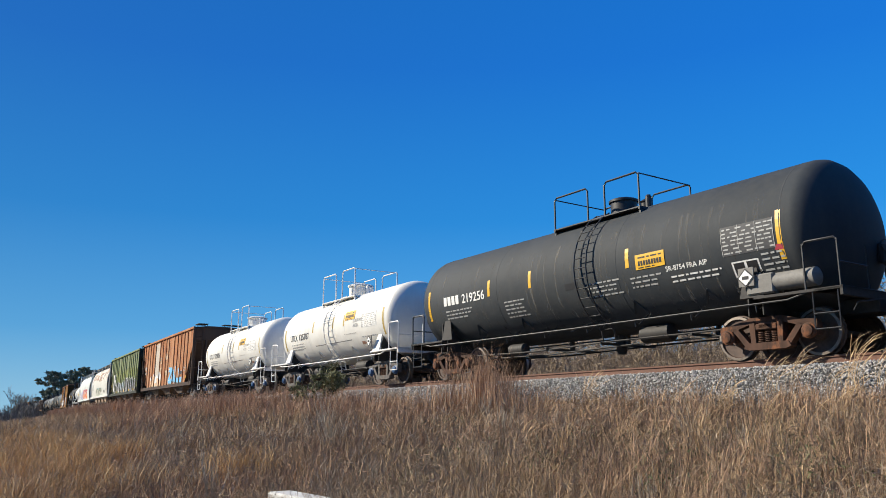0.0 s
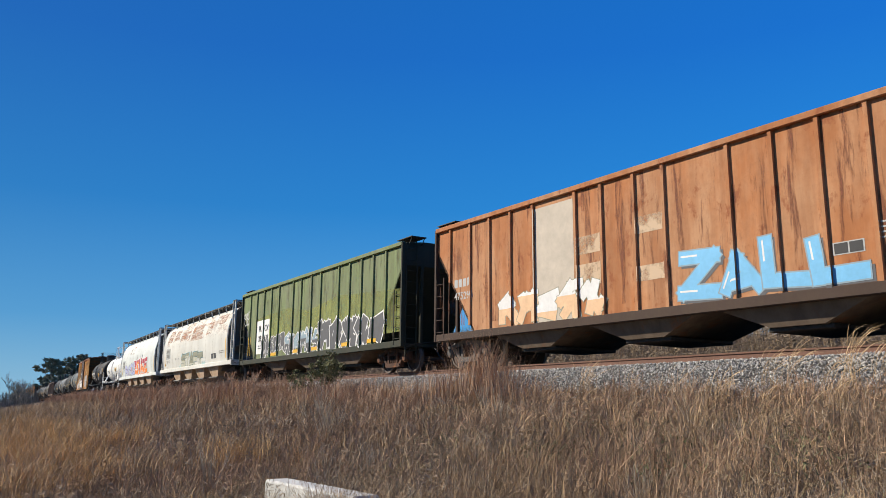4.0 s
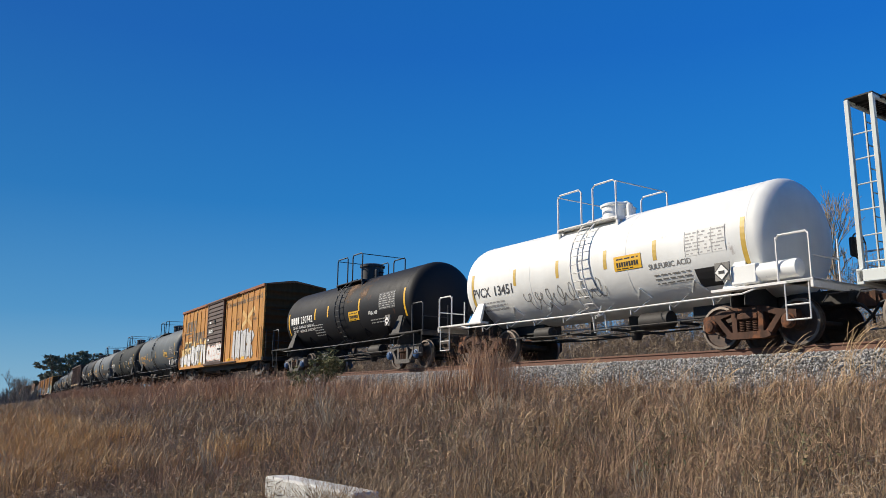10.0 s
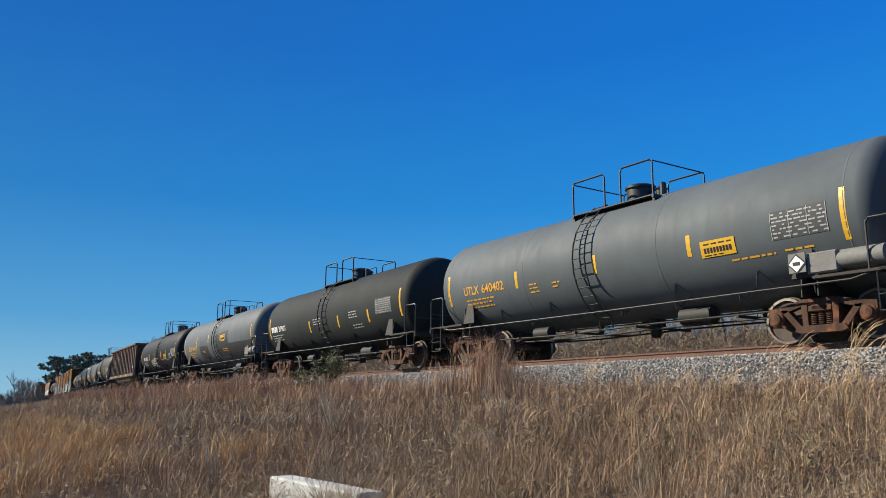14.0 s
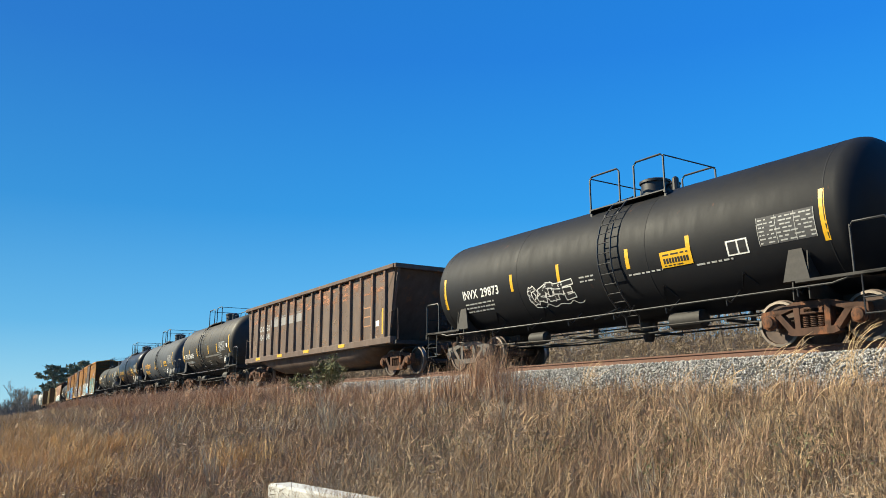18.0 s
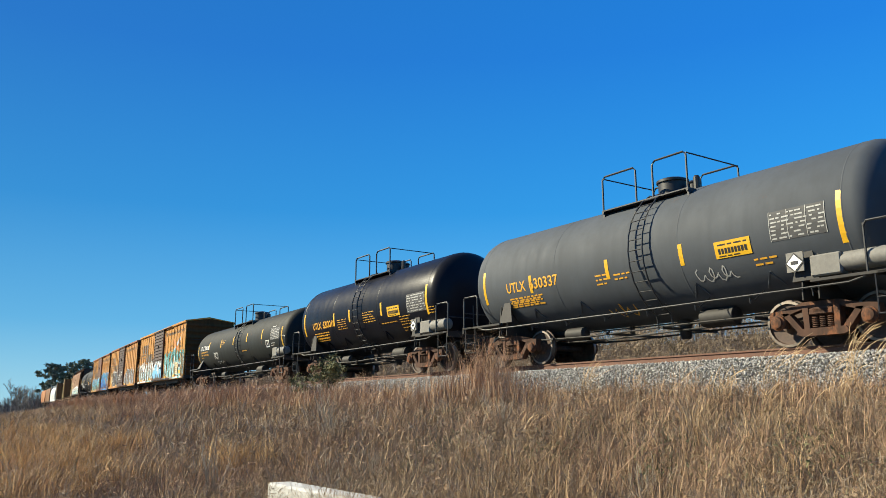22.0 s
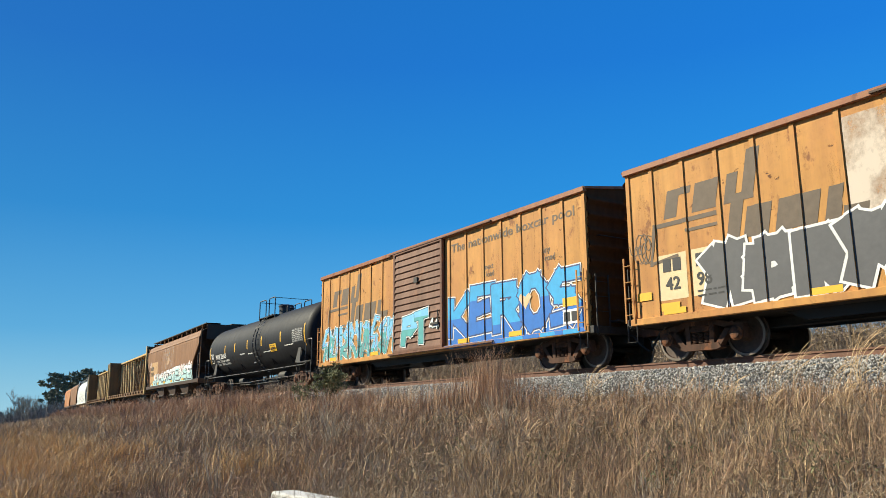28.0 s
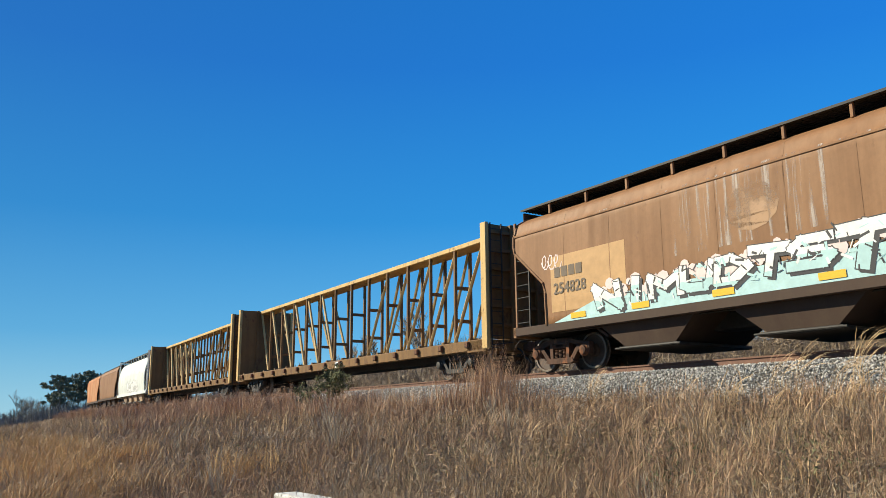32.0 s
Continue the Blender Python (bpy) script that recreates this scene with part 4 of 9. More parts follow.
    if placard:
        x, z = placard
        pl = Mesh()
        for e, k in ((0.19, 0), (0.155, 1)):
            yy = -1.52 - 0.006 * k
            pl.loft([[(x - e, yy, z), (x, yy, z - e), (x + e, yy, z), (x, yy, z + e)], [(x - e, yy - 0.005, z), (x, yy - 0.005, z - e), (x + e, yy - 0.005, z), (x, yy - 0.005, z + e)]], True, k)
        pl.box(x - 0.07, x + 0.07, -1.537, -1.533, z - 0.035, z + 0.03, 2)
        pl.box(x - 0.17, x + 0.17, -1.515, -1.48, z - 0.17, z + 0.2, 3)
        part("placard", pl, [M_BLACK, M_WHITE, M_BLACK, M_GREYMARK], car, "white diamond hazard placard")
    if extra:
        extra(car, side)
    return car


# ---- box wagons ----
def boxcar(s0, label, body, roofm, doorm, seed, door_x=-0.15, tone="rusty", extra=None):
    car = wagon(s0, "box_wagon", label, "box wagon")
    L, z0, z1, yp = 7.80, 0.78, 4.41, 1.50
    r = random.Random(seed)
    dw = 1.55                        # half of the door's width
    for x0, x1 in ((-L, door_x - dw), (door_x + dw, L)):
        part("side_panel", Mesh().box(x0, x1, -yp, -yp + 0.06, z0 + 0.12, z1, c=0.01), body, car)
    part("side_panel", Mesh().box(-L, L, yp - 0.06, yp, z0 + 0.12, z1, c=0.01), body, car)
    ribs = []
    for x in (1.72, 2.62, 3.50, 4.37, 5.25, 6.12, 6.98, 7.73):
        ribs += [-x - 0.06 if x < 7.5 else -x, x - 0.06 if x < 7.5 else x]
    rib = Mesh().plate([(-0.05, z0 + 0.14), (0.05, z0 + 0.14), (0.05, z1 - 0.1), (-0.05, z1 - 0.1)], -0.030, 0.0)
    ribm = rib.data("side_post", [body])
    for x in ribs:
        for g in (-1, 1):
            p = part("side_post", ribm, None, car)
            p.matrix_basis = pose(x, g * yp, 0, 0, 0, 0 if g < 0 else 180)
    for g in (-1, 1):
        part("side_sill", Mesh().box(-L, L, g * yp - g * 0.02, g * (yp + 0.085), z0 + (0.0 if g < 0 else 0), z0 + 0.15, c=0.012), body, car)
        part("roof_rail", Mesh().box(-L - 0.02, L + 0.02, g * yp - g * 0.02, g * (yp + 0.09), z1 - 0.12, z1 + 0.02, c=0.015), roofm, car)
    part("fish_belly", Mesh().plate([(-4.4, z0 + 0.02), (-3.9, z0 - 0.20), (3.9, z0 - 0.20), (4.4, z0 + 0.02)], -1.05, -0.97), M_BLACK, car)
    # roof with cross ridges
    rf = Mesh().loft([[(x, -yp - 0.08, z1), (x, 0, z1 + 0.24), (x, yp + 0.08, z1), (x, yp + 0.06, z1 - 0.05), (x, 0, z1 + 0.16), (x, -yp - 0.06, z1 - 0.05)] for x in (-L - 0.05, L + 0.05)])
    part("roof", rf, roofm, car)
    rg = Mesh().loft([[(-0.05, -yp, z1 + 0.01), (-0.05, 0, z1 + 0.25), (-0.05, yp, z1 + 0.01)], [(0, -yp, z1 + 0.05), (0, 0, z1 + 0.30), (0, yp, z1 + 0.05)], [(0.05, -yp, z1 + 0.01), (0.05, 0, z1 + 0.25), (0.05, yp, z1 + 0.01)]], caps=False).data("roof_ridge", [roofm])
    for i in range(13):
        p = part("roof_ridge", rg, None, car)
        p.location.x = -L + 0.3 + i * (2 * L - 0.6) / 12
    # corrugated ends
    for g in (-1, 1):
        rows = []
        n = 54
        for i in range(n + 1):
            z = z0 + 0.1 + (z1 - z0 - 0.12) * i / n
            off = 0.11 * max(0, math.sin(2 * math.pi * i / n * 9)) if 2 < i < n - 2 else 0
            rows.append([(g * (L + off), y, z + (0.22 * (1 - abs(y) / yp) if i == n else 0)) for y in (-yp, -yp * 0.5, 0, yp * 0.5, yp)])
        part("end_wall", Mesh().sheet(rows), M_BOXEND, car, "grimy corrugated steel end wall, its shade painted in as dark brown", smooth=60)
        part("end_sill", Mesh().box(g * L, g * (L + 0.14), -yp - 0.05, yp + 0.05, z0 - 0.02, z0 + 0.16, c=0.01), M_STEEL, car)
        end_ladder(car, g * (L + 0.14), -yp + 0.08, -yp + 0.50, 0.75, 2.2, 4, M_STEEL)
        ladder(car, g * (L - 0.12) - 0.22, g * (L - 0.12) + 0.02, -yp - 0.10, 0.85, 2.35, 4, body, "side_ladder")
        st = Mesh()
        for zz in (0.42,):
            st.tube([(g * (L - 0.12) - 0.22, -yp - 0.06, 0.80), (g * (L - 0.12) - 0.22, -yp - 0.06, zz), (g * (L - 0.12) + 0.04, -yp - 0.06, zz), (g * (L - 0.12) + 0.04, -yp - 0.06, 0.80)], 0.018, 5)
        part("sill_step", st, M_STEEL, car)
        coupler(car, g * (L + 0.02), 0.64)
        truck(car, g * 6.3, tone)
    brake_wheel(car, L + 0.30, 0.5, 2.3, M_STEEL)
    part("brake_step", Mesh().box(L + 0.02, L + 0.30, -0.9, 0.9, 1.05, 1.10, c=0.006), M_STEEL, car)
    part("grab_iron", Mesh().tube([(L + 0.02, -1.2, 3.2), (L + 0.10, -1.18, 3.2), (L + 0.10, 1.18, 3.2), (L + 0.02, 1.2, 3.2)], 0.016, 5), M_STEEL, car)
    # the door, with its corrugations and lock rods
    rows = []
    n = 90
    zz0, zz1 = z0 + 0.20, z1 - 0.16
    for i in range(n + 1):
        z = zz0 + (zz1 - zz0) * i / n
        ph = (i / n * 15) % 1
        off = 0.05 * (1 - ph)
        rows.append([(door_x + x, -yp - 0.075 - off, z) for x in (-dw + 0.10, dw - 0.10)])
    door = part("door", Mesh().sheet(rows), doorm, car, "closed sliding door with level corrugations", smooth=0)
    fr = Mesh()
    for x in (-dw, dw - 0.12):
        fr.box(door_x + x, door_x + x + 0.12, -yp - 0.125, -yp - 0.02, zz0 - 0.04, zz1 + 0.04, c=0.01)
    fr.box(door_x - dw, door_x + dw, -yp - 0.13, -yp - 0.03, zz0 - 0.08, zz0, c=0.01).box(door_x - dw, door_x + dw, -yp - 0.13, -yp - 0.03, zz1, zz1 + 0.08, c=0.01)
    part("door_frame", fr, doorm, door)
    lk = Mesh().tube([(door_x + dw - 0.24, -yp - 0.13, zz0 + 0.5), (door_x + dw - 0.24, -yp - 0.13, zz0 + 1.1)], 0.018, 6)
    lk.box(door_x + dw - 0.60, door_x + dw - 0.16, -yp - 0.19, -yp - 0.12, 1.62, 1.70, c=0.01)
    lk.box(door_x - 0.1, door_x + 0.12, -yp - 0.17, -yp - 0.12, 3.1, 3.3, c=0.01)
    part("lock_rod", lk, M_STEEL, door)
    for za, zb in ((z0 + 0.06, z0 + 0.12), (z1 - 0.10, z1 - 0.05)):
        part("door_track", Mesh().box(door_x - dw - 0.3, door_x + dw + 2.6, -yp - 0.15, -yp - 0.05, za, zb, c=0.008), doorm, car)
    part("floor", Mesh().box(-L, L, -yp + 0.05, yp - 0.05, z0 + 0.0, z0 + 0.1), M_STEEL, car)
    part("centre_sill", Mesh().box(-L, L, -0.3, 0.3, z0 - 0.22, z0 + 0.01, c=0.02), M_STEEL, car)
    ug = Mesh().turn([(-0.4, 0.2), (0.4, 0.2)], "x", (-1.2, -0.8, 0.62), 14).box(0.6, 1.1, -1.0, -0.6, 0.45, 0.75, c=0.03).tube([(-5, -0.6, 0.55), (5, -0.6, 0.55)], 0.03, 5)
    part("brake_cylinder", ug, M_STEEL, car)
    # where shapes can lie: panels, posts and the door
    bands = []
    cuts = sorted(ribs)
    edges = [-L] + [e for x in cuts for e in (x - 0.05, x + 0.05)] + [L]
    for a, b in zip(edges, edges[1:]):
        mid = (a + b) / 2
        if b - a < 1e-6:
            continue
        onrib = any(abs(mid - x) < 0.04 for x in cuts)
        if door_x - dw < mid < door_x + dw:
            bands.append((door_x - dw + 0.02, door_x + dw - 0.02, 0.118))
        else:
            bands.append((a, b, 0.031 if onrib else 0.0))
    bands = sorted(set(bands))
    side = Side(lambda x, z: -yp, [], bands)
    if extra:
        extra(car, side)
    return car


# ---- covered hoppers with rounded sides ----
def round_hopper(s0, label, body, trim, bays, seed, L=8.15, top=4.05, sill=1.10, bulge=1.60, flat=False, cage=True, board=True, extra=None, tc=6.95, tone="rusty", shift=0.0):
    car = wagon(s0, "covered_hopper_wagon", label, "hopper wagon")
    # half of the cross-section, from the sill upwards
    if flat:
        prof = [(1.50, sill), (1.555, sill + 0.05), (1.575, 1.7), (1.575, 2.5), (1.565, 3.2), (1.55, 3.68), (1.50, 3.76), (1.42, 4.02), (1.08, top - 0.12), (0.55, top), (0, top + 0.02)]
    else:
        prof = [(1.42, sill), (1.50, sill + 0.05), (1.575, 1.75), (bulge, 2.25), (1.575, 2.75), (1.46, 3.28), (1.24, 3.76), (0.92, 4.05), (0.5, top + 0.12), (0, top + 0.14)]
    fine = []
    for (a, b), (c, d) in zip(prof, prof[1:]):
        for i in range(3):
            fine.append((a + (c - a) * i / 3, b + (d - b) * i / 3))
    fine.append(prof[-1])
    # the body is cut back at its lower corners by the sloping end sheets
    bl = L - (0.95 if flat else 0.75)     # half the side sheet's length at mid height
    zs = [p[1] for p in fine]

    def reach(z):
        u = min(1.0, max(0.0, (z - sill) / (top - sill)))
        return L - 0.12 - 1.25 * min(1.0, max(0.0, (0.66 - u) / 0.33)) if flat else bl - 0.10 * (1 - u) ** 3
    xs = [-1, -0.8, -0.6, -0.4, -0.2, 0, 0.2, 0.4, 0.6, 0.8, 1]
    grid = [[(x * reach(z), -y, z) for x in xs] for y, z in fine]
    far = [[(x * reach(z), y, z) for x in xs] for y, z in reversed(fine[:-1])]
    part("side_sheet", Mesh().sheet(grid + far), body, car, smooth=50)
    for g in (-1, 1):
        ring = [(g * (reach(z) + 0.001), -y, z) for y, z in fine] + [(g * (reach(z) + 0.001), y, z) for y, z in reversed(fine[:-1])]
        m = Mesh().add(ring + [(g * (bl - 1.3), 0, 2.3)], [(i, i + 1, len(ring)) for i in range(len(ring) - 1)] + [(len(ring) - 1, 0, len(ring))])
        part("end_sheet", m, trim, car, "sloping end sheet with shade painted into its colour", smooth=0)
        lip = Mesh().tube([(g * reach(z), -y * 1.005, z) for y, z in fine] + [(g * reach(z), y * 1.005, z) for y, z in reversed(fine[:-1])], 0.035, 6)
        part("end_rim", lip, body, car)
    for x in (-0.84, -0.62, -0.40, -0.20, 0.02, 0.22, 0.43, 0.63, 0.85):
        m = Mesh().sheet([[(x * bl + dx, -y * 1.0 - 0.004, z) for dx in (-0.011, 0.011)] for y, z in fine[:-2]])
        part("weld_seam", m, M_SEAM if not flat else body, car)
    for g in (-1, 1):
        # flat-sided wagons: the shade along the sill is put into the trim colour
        part("side_sill", Mesh().box(-L, L, g * 1.40, g * 1.56, sill - 0.16, sill + 0.06, c=0.015), trim if flat else body, car)
    # end structure: sill deck, corner posts, ladders, cross bars
    for g in (-1, 1):
        part("end_deck", Mesh().box(g * (bl - 1.2), g * L, -1.45, 1.45, sill - 0.14, sill - 0.06, c=0.01), M_STEEL, car)
        part("end_sill", Mesh().box(g * (L - 0.12), g * L, -1.56, 1.56, sill - 0.2, sill + 0.08, c=0.01), body, car)
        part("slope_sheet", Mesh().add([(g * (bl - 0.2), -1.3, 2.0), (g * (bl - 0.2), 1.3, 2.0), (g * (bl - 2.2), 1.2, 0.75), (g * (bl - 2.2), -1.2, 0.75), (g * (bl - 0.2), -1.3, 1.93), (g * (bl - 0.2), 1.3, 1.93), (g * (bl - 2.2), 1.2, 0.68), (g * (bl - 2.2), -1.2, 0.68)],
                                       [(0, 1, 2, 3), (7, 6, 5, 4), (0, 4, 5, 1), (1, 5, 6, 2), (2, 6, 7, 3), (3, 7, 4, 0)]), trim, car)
        if cage:
            cz = top + 0.22
            for y in (-1.45, 1.45):
                for x in (L - 0.06, L - 0.50):
                    part("corner_post", Mesh().box(g * x - 0.04, g * x + 0.04, y - 0.04, y + 0.04, sill - 0.1, cz, c=0.008), body, car)
                cr = Mesh()
                for i in range(6):
                    z = sill + 0.20 + i * 0.46
                    cr.tube([(g * (L - 0.06), y, z), (g * (L - 0.50), y, z)], 0.014, 5)
                part("side_ladder", cr, body, car)
            part("end_brace", Mesh().box(g * (L - 0.09), g * (L - 0.03), -1.48, 1.48, cz - 0.07, cz, c=0.01).box(g * (L - 0.53), g * (L - 0.47), -1.48, 1.48, cz - 0.07, cz, c=0.01), body, car)
            end_ladder(car, g * (L - 0.02), -0.75, -0.35, sill, cz, 7, body)
            part("end_platform", Mesh().box(g * (L - 0.53), g * (L - 0.03), -1.48, 1.48, cz, cz + 0.035, c=0.006), M_STEEL, car)
        else:
            part("end_bulkhead", Mesh().box(g * (L - 0.12), g * (L - 0.05), -1.16, 1.16, 3.5, top + 0.10, c=0.04), trim, car)
            for y in (-1.47, 1.47):
                part("corner_post", Mesh().box(g * (L - 0.08) - 0.035, g * (L - 0.08) + 0.035, y - 0.03, y + 0.03, sill - 0.1, top - 0.25, c=0.008), body, car)
                ld = Mesh()
                for i in range(7):
                    ld.tube([(g * (L - 0.62), y, sill + 0.2 + 0.34 * i), (g * (L - 0.08), y, sill + 0.2 + 0.34 * i)], 0.014, 5)
                ld.box(g * (L - 0.62) - 0.02, g * (L - 0.62) + 0.02, y - 0.02, y + 0.02, sill - 0.1, sill + 2.4)
                part("side_ladder", ld, M_STEEL, car)
        coupler(car, g * L, 0.68)
        truck(car, g * tc, tone)
    if flat:
        for g in (-1, 1):
            part("eave_rib", Mesh().box(-L + 0.14, L - 0.14, g * 1.545, g * 1.572, 3.64, 3.69, c=0.008), body, car)
    brake_wheel(car, L - 0.25, 0.4, 2.3, M_STEEL)
    # running boards along the roof on brackets, hatches between
    if board:
        cz = top + (0.22 if cage else 0.17)
        for y in (-0.78, 0.78):
            e = L - 0.1 if cage else L - 0.04
            b = Mesh()
            for k in (-0.44, 0.41):
                b.box(-e, e, y + k, y + k + 0.03, cz - 0.045, cz + 0.01)
            for k in range(7):
                b.box(-e, e, y - 0.36 + k * 0.115, y - 0.33 + k * 0.115, cz - 0.03, cz)
            for k in range(int(e / 0.075)):
                b.box(-e + k * 0.15, -e + k * 0.15 + (0.10 if cage else 0.142), y - 0.42, y + 0.42, cz - 0.012, cz + 0.004)
            tagged(part("running_board", b, M_STEEL, car), "dark steel grating walkway on the roof", kind="stuff")
            for i in range(11):
                x = -L + 1.2 + i * (2 * L - 2.4) / 10
                g = 1 if y > 0 else -1
                if cage:
                    m = Mesh().tube([(x - 0.06, g * 1.02, cz), (x - 0.05, g * 1.23, cz - 0.02), (x + 0.03, g * 1.25, cz - 0.14), (x + 0.05, g * 1.20, 3.84)], 0.036, 5)
                else:
                    m = Mesh().box(x - 0.035, x + 0.035, g * 1.12, g * 1.19, top - 0.16, cz + 0.03, c=0.008)
                part("walkway_bracket", m, body, car)
        for i in range(5):
            x = -L + 2.4 + i * (2 * L - 4.8) / 4
            part("roof_hatch", Mesh().box(x - 1.2, x + 1.2, -0.3, 0.3, top, top + 0.12, c=0.03), M_STEEL, car)
    # discharge bays
    bw = 2 * (tc - 1.25) / bays
    for i in range(bays):
        x = -(tc - 1.25) + bw * (i + 0.5)
        t, u = bw * 0.41, bw * 0.20
        m = Mesh().loft([[(x - t, -1.40, sill - 0.05), (x + t, -1.40, sill - 0.05), (x + t, 1.40, sill - 0.05), (x - t, 1.40, sill - 0.05)],
                         [(x - u, -1.24, 0.42), (x + u, -1.24, 0.42), (x + u, 1.24, 0.42), (x - u, 1.24, 0.42)]])
        bay = part("hopper_bay", m, M_BAY if not flat else trim, car, "tapered discharge bay")
        part("outlet_gate", Mesh().box(x - u - 0.12, x + u + 0.12, -1.32, 1.32, 0.33, 0.41, c=0.015).tube([(x - u - 0.2, -1.34, 0.37), (x + u + 0.2, -1.34, 0.37)], 0.025, 6), M_STEEL if flat else M_GREYMARK, bay)
    part("centre_sill", Mesh().box(-L + 0.3, L - 0.3, -0.32, 0.32, 0.66, sill - 0.06, c=0.02), M_STEEL, car)
    pp = Mesh().tube([(-tc, -1.2, 0.95), (tc, -1.2, 0.95)], 0.025, 5)
    part("brake_pipe", pp, M_STEEL, car)
    yy, zz = [p[0] for p in fine], zs
    side = Side(lambda x, z: -float(np.interp(z, zz, yy)), [z for z in zz], [(-bl, bl, 0.0)], shift)
    if extra:
        extra(car, side)
    return car


# ---- hoppers with ribbed straight sides ----
def ribbed_hopper(s0, label, body, dark, ribs, seed, L=8.05, top=4.30, sill=0.98, roof=True, bays=3, tone="rusty", tc=6.9, slope=1.9, extra=None):
    car = wagon(s0, "hopper_wagon", label, "hopper wagon")
    yp = 1.50
    # the side sheet ends along the slope of the end sheet
    poly = [(-L, top - 0.75), (-L + slope, sill), (L - slope, sill), (L, top - 0.75), (L, top), (-L, top)]
    for g in (-1, 1):
        part("side_sheet", Mesh().plate(poly, g * yp, g * (yp - 0.05)), body, car)
        # sill in the dark tone, with the shade below painted in
        part("side_sill", Mesh().box(-L, L, g * (yp - 0.10), g * (yp + 0.06), sill - 0.20, sill + 0.02, c=0.015), dark, car)
        part("top_chord", Mesh().box(-L, L, g * (yp - 0.06), g * (yp + 0.09), top - 0.10, top + 0.04, c=0.015), body, car)
        for k in (-1, 1):
            part("corner_post", Mesh().box(k * L - 0.05, k * L + 0.05, g * (yp - 0.06), g * (yp + 0.08), sill - 0.2, top, c=0.012), dark, car)
    pos = list(ribs)
    for x in pos:
        z0 = sill if abs(x) < L - slope else sill + (abs(x) - (L - slope)) / slope * (top - 0.75 - sill)
        m = Mesh().loft([[(x - 0.05, -yp, z), (x - 0.04, -yp - 0.055, z), (x + 0.04, -yp - 0.055, z), (x + 0.05, -yp, z)] for z in (z0, top - 0.08)])
        p = part("side_post", m, body, car)
        q = part("side_post", p.data, None, car)
        q.matrix_basis = pose(2 * x, 0, 0, 0, 0, 180)
    for g in (-1, 1):
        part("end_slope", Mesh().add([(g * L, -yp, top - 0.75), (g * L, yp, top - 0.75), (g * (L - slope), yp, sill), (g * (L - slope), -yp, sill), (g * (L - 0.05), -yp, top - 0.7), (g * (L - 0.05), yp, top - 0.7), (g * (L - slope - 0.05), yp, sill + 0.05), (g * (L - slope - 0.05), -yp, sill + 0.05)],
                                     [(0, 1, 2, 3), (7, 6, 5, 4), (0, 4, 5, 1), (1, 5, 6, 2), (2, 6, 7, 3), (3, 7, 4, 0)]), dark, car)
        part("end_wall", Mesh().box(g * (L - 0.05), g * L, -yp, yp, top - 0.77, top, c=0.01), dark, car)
        for y in (-0.75, 0.75):
            part("end_post", Mesh().box(g * (L - 0.12), g * L, y - 0.05, y + 0.05, sill - 0.1, top - 0.7, c=0.01), dark, car)
        part("end_deck", Mesh().box(g * (L - slope - 0.3), g * (L + 0.02), -1.45, 1.45, sill - 0.18, sill - 0.08, c=0.01), dark, car)
        end_ladder(car, g * (L + 0.06), -1.42, -1.0, sill - 0.5, top, 10, dark)
        ladder(car, g * (L - 0.48) - 0.02, g * (L - 0.04), -yp - 0.06, sill - 0.1, sill + 1.75, 5, dark, "side_ladder")
        coupler(car, g * (L + 0.02), 0.66)
        truck(car, g * tc, tone)
    brake_wheel(car, L + 0.1, 0.5, 2.2, M_STEEL)
    if roof:
        part("roof", Mesh().loft([[(x, -yp - 0.03, top), (x, -0.7, top + 0.10), (x, 0.7, top + 0.10), (x, yp + 0.03, top), (x, yp, top - 0.04), (x, -yp, top - 0.04)] for x in (-L, L)]), dark, car)
        for g in (-1, 1):
            for xa, y0, y1 in ((0.75, -1.35, -0.75), (0.4, 0.2, 1.35)):
                m = Mesh().box(g * (L - xa), g * (L + 0.25), y0, y1, top + 0.19, top + 0.22, c=0.004)
                for y in (y0 + 0.05, y1 - 0.05):
                    m.tube([(g * (L + 0.2), y, top + 0.2), (g * (L + 0.02), y, top - 0.05)], 0.016, 5)
                    m.tube([(g * (L - 0.35), y, top + 0.2), (g * (L - 0.35), y, top + 0.02)], 0.016, 5)
                part("roof_walkway", m, M_STEEL, car, "dark grating step over the roof end")
    else:
        part("tarred_load", Mesh().box(-L + 0.3, L - 0.3, -yp + 0.06, yp - 0.06, top - 0.5, top - 0.45), dark, car)
    bw = 2 * (tc - 1.3) / bays
    for i in range(bays):
        x = -(tc - 1.3) + bw * (i + 0.5)
        t, u = bw * 0.48, bw * 0.15
        m = Mesh().loft([[(x - t, -1.42, sill - 0.08), (x + t, -1.42, sill - 0.08), (x + t, 1.42, sill - 0.08), (x - t, 1.42, sill - 0.08)],
                         [(x - u, -1.2, 0.40), (x + u, -1.2, 0.40), (x + u, 1.2, 0.40), (x - u, 1.2, 0.40)]])
        bay = part("hopper_bay", m, M_DARKBAY, car, "tapered discharge bay")
        part("outlet_gate", Mesh().box(x - u - 0.1, x + u + 0.1, -1.1, 1.1, 0.32, 0.41, c=0.015), M_STEEL, bay)
    bands = []
    edges = [-L] + [e for x in pos for e in (x - 0.055, x + 0.055)] + [L]
    for i, (a, b) in enumerate(zip(edges, edges[1:])):
        bands.append((a, b, 0.057 if i % 2 else 0.0))
    side = Side(lambda x, z: -yp, [], bands)
    if extra:
        extra(car, side)
    return car


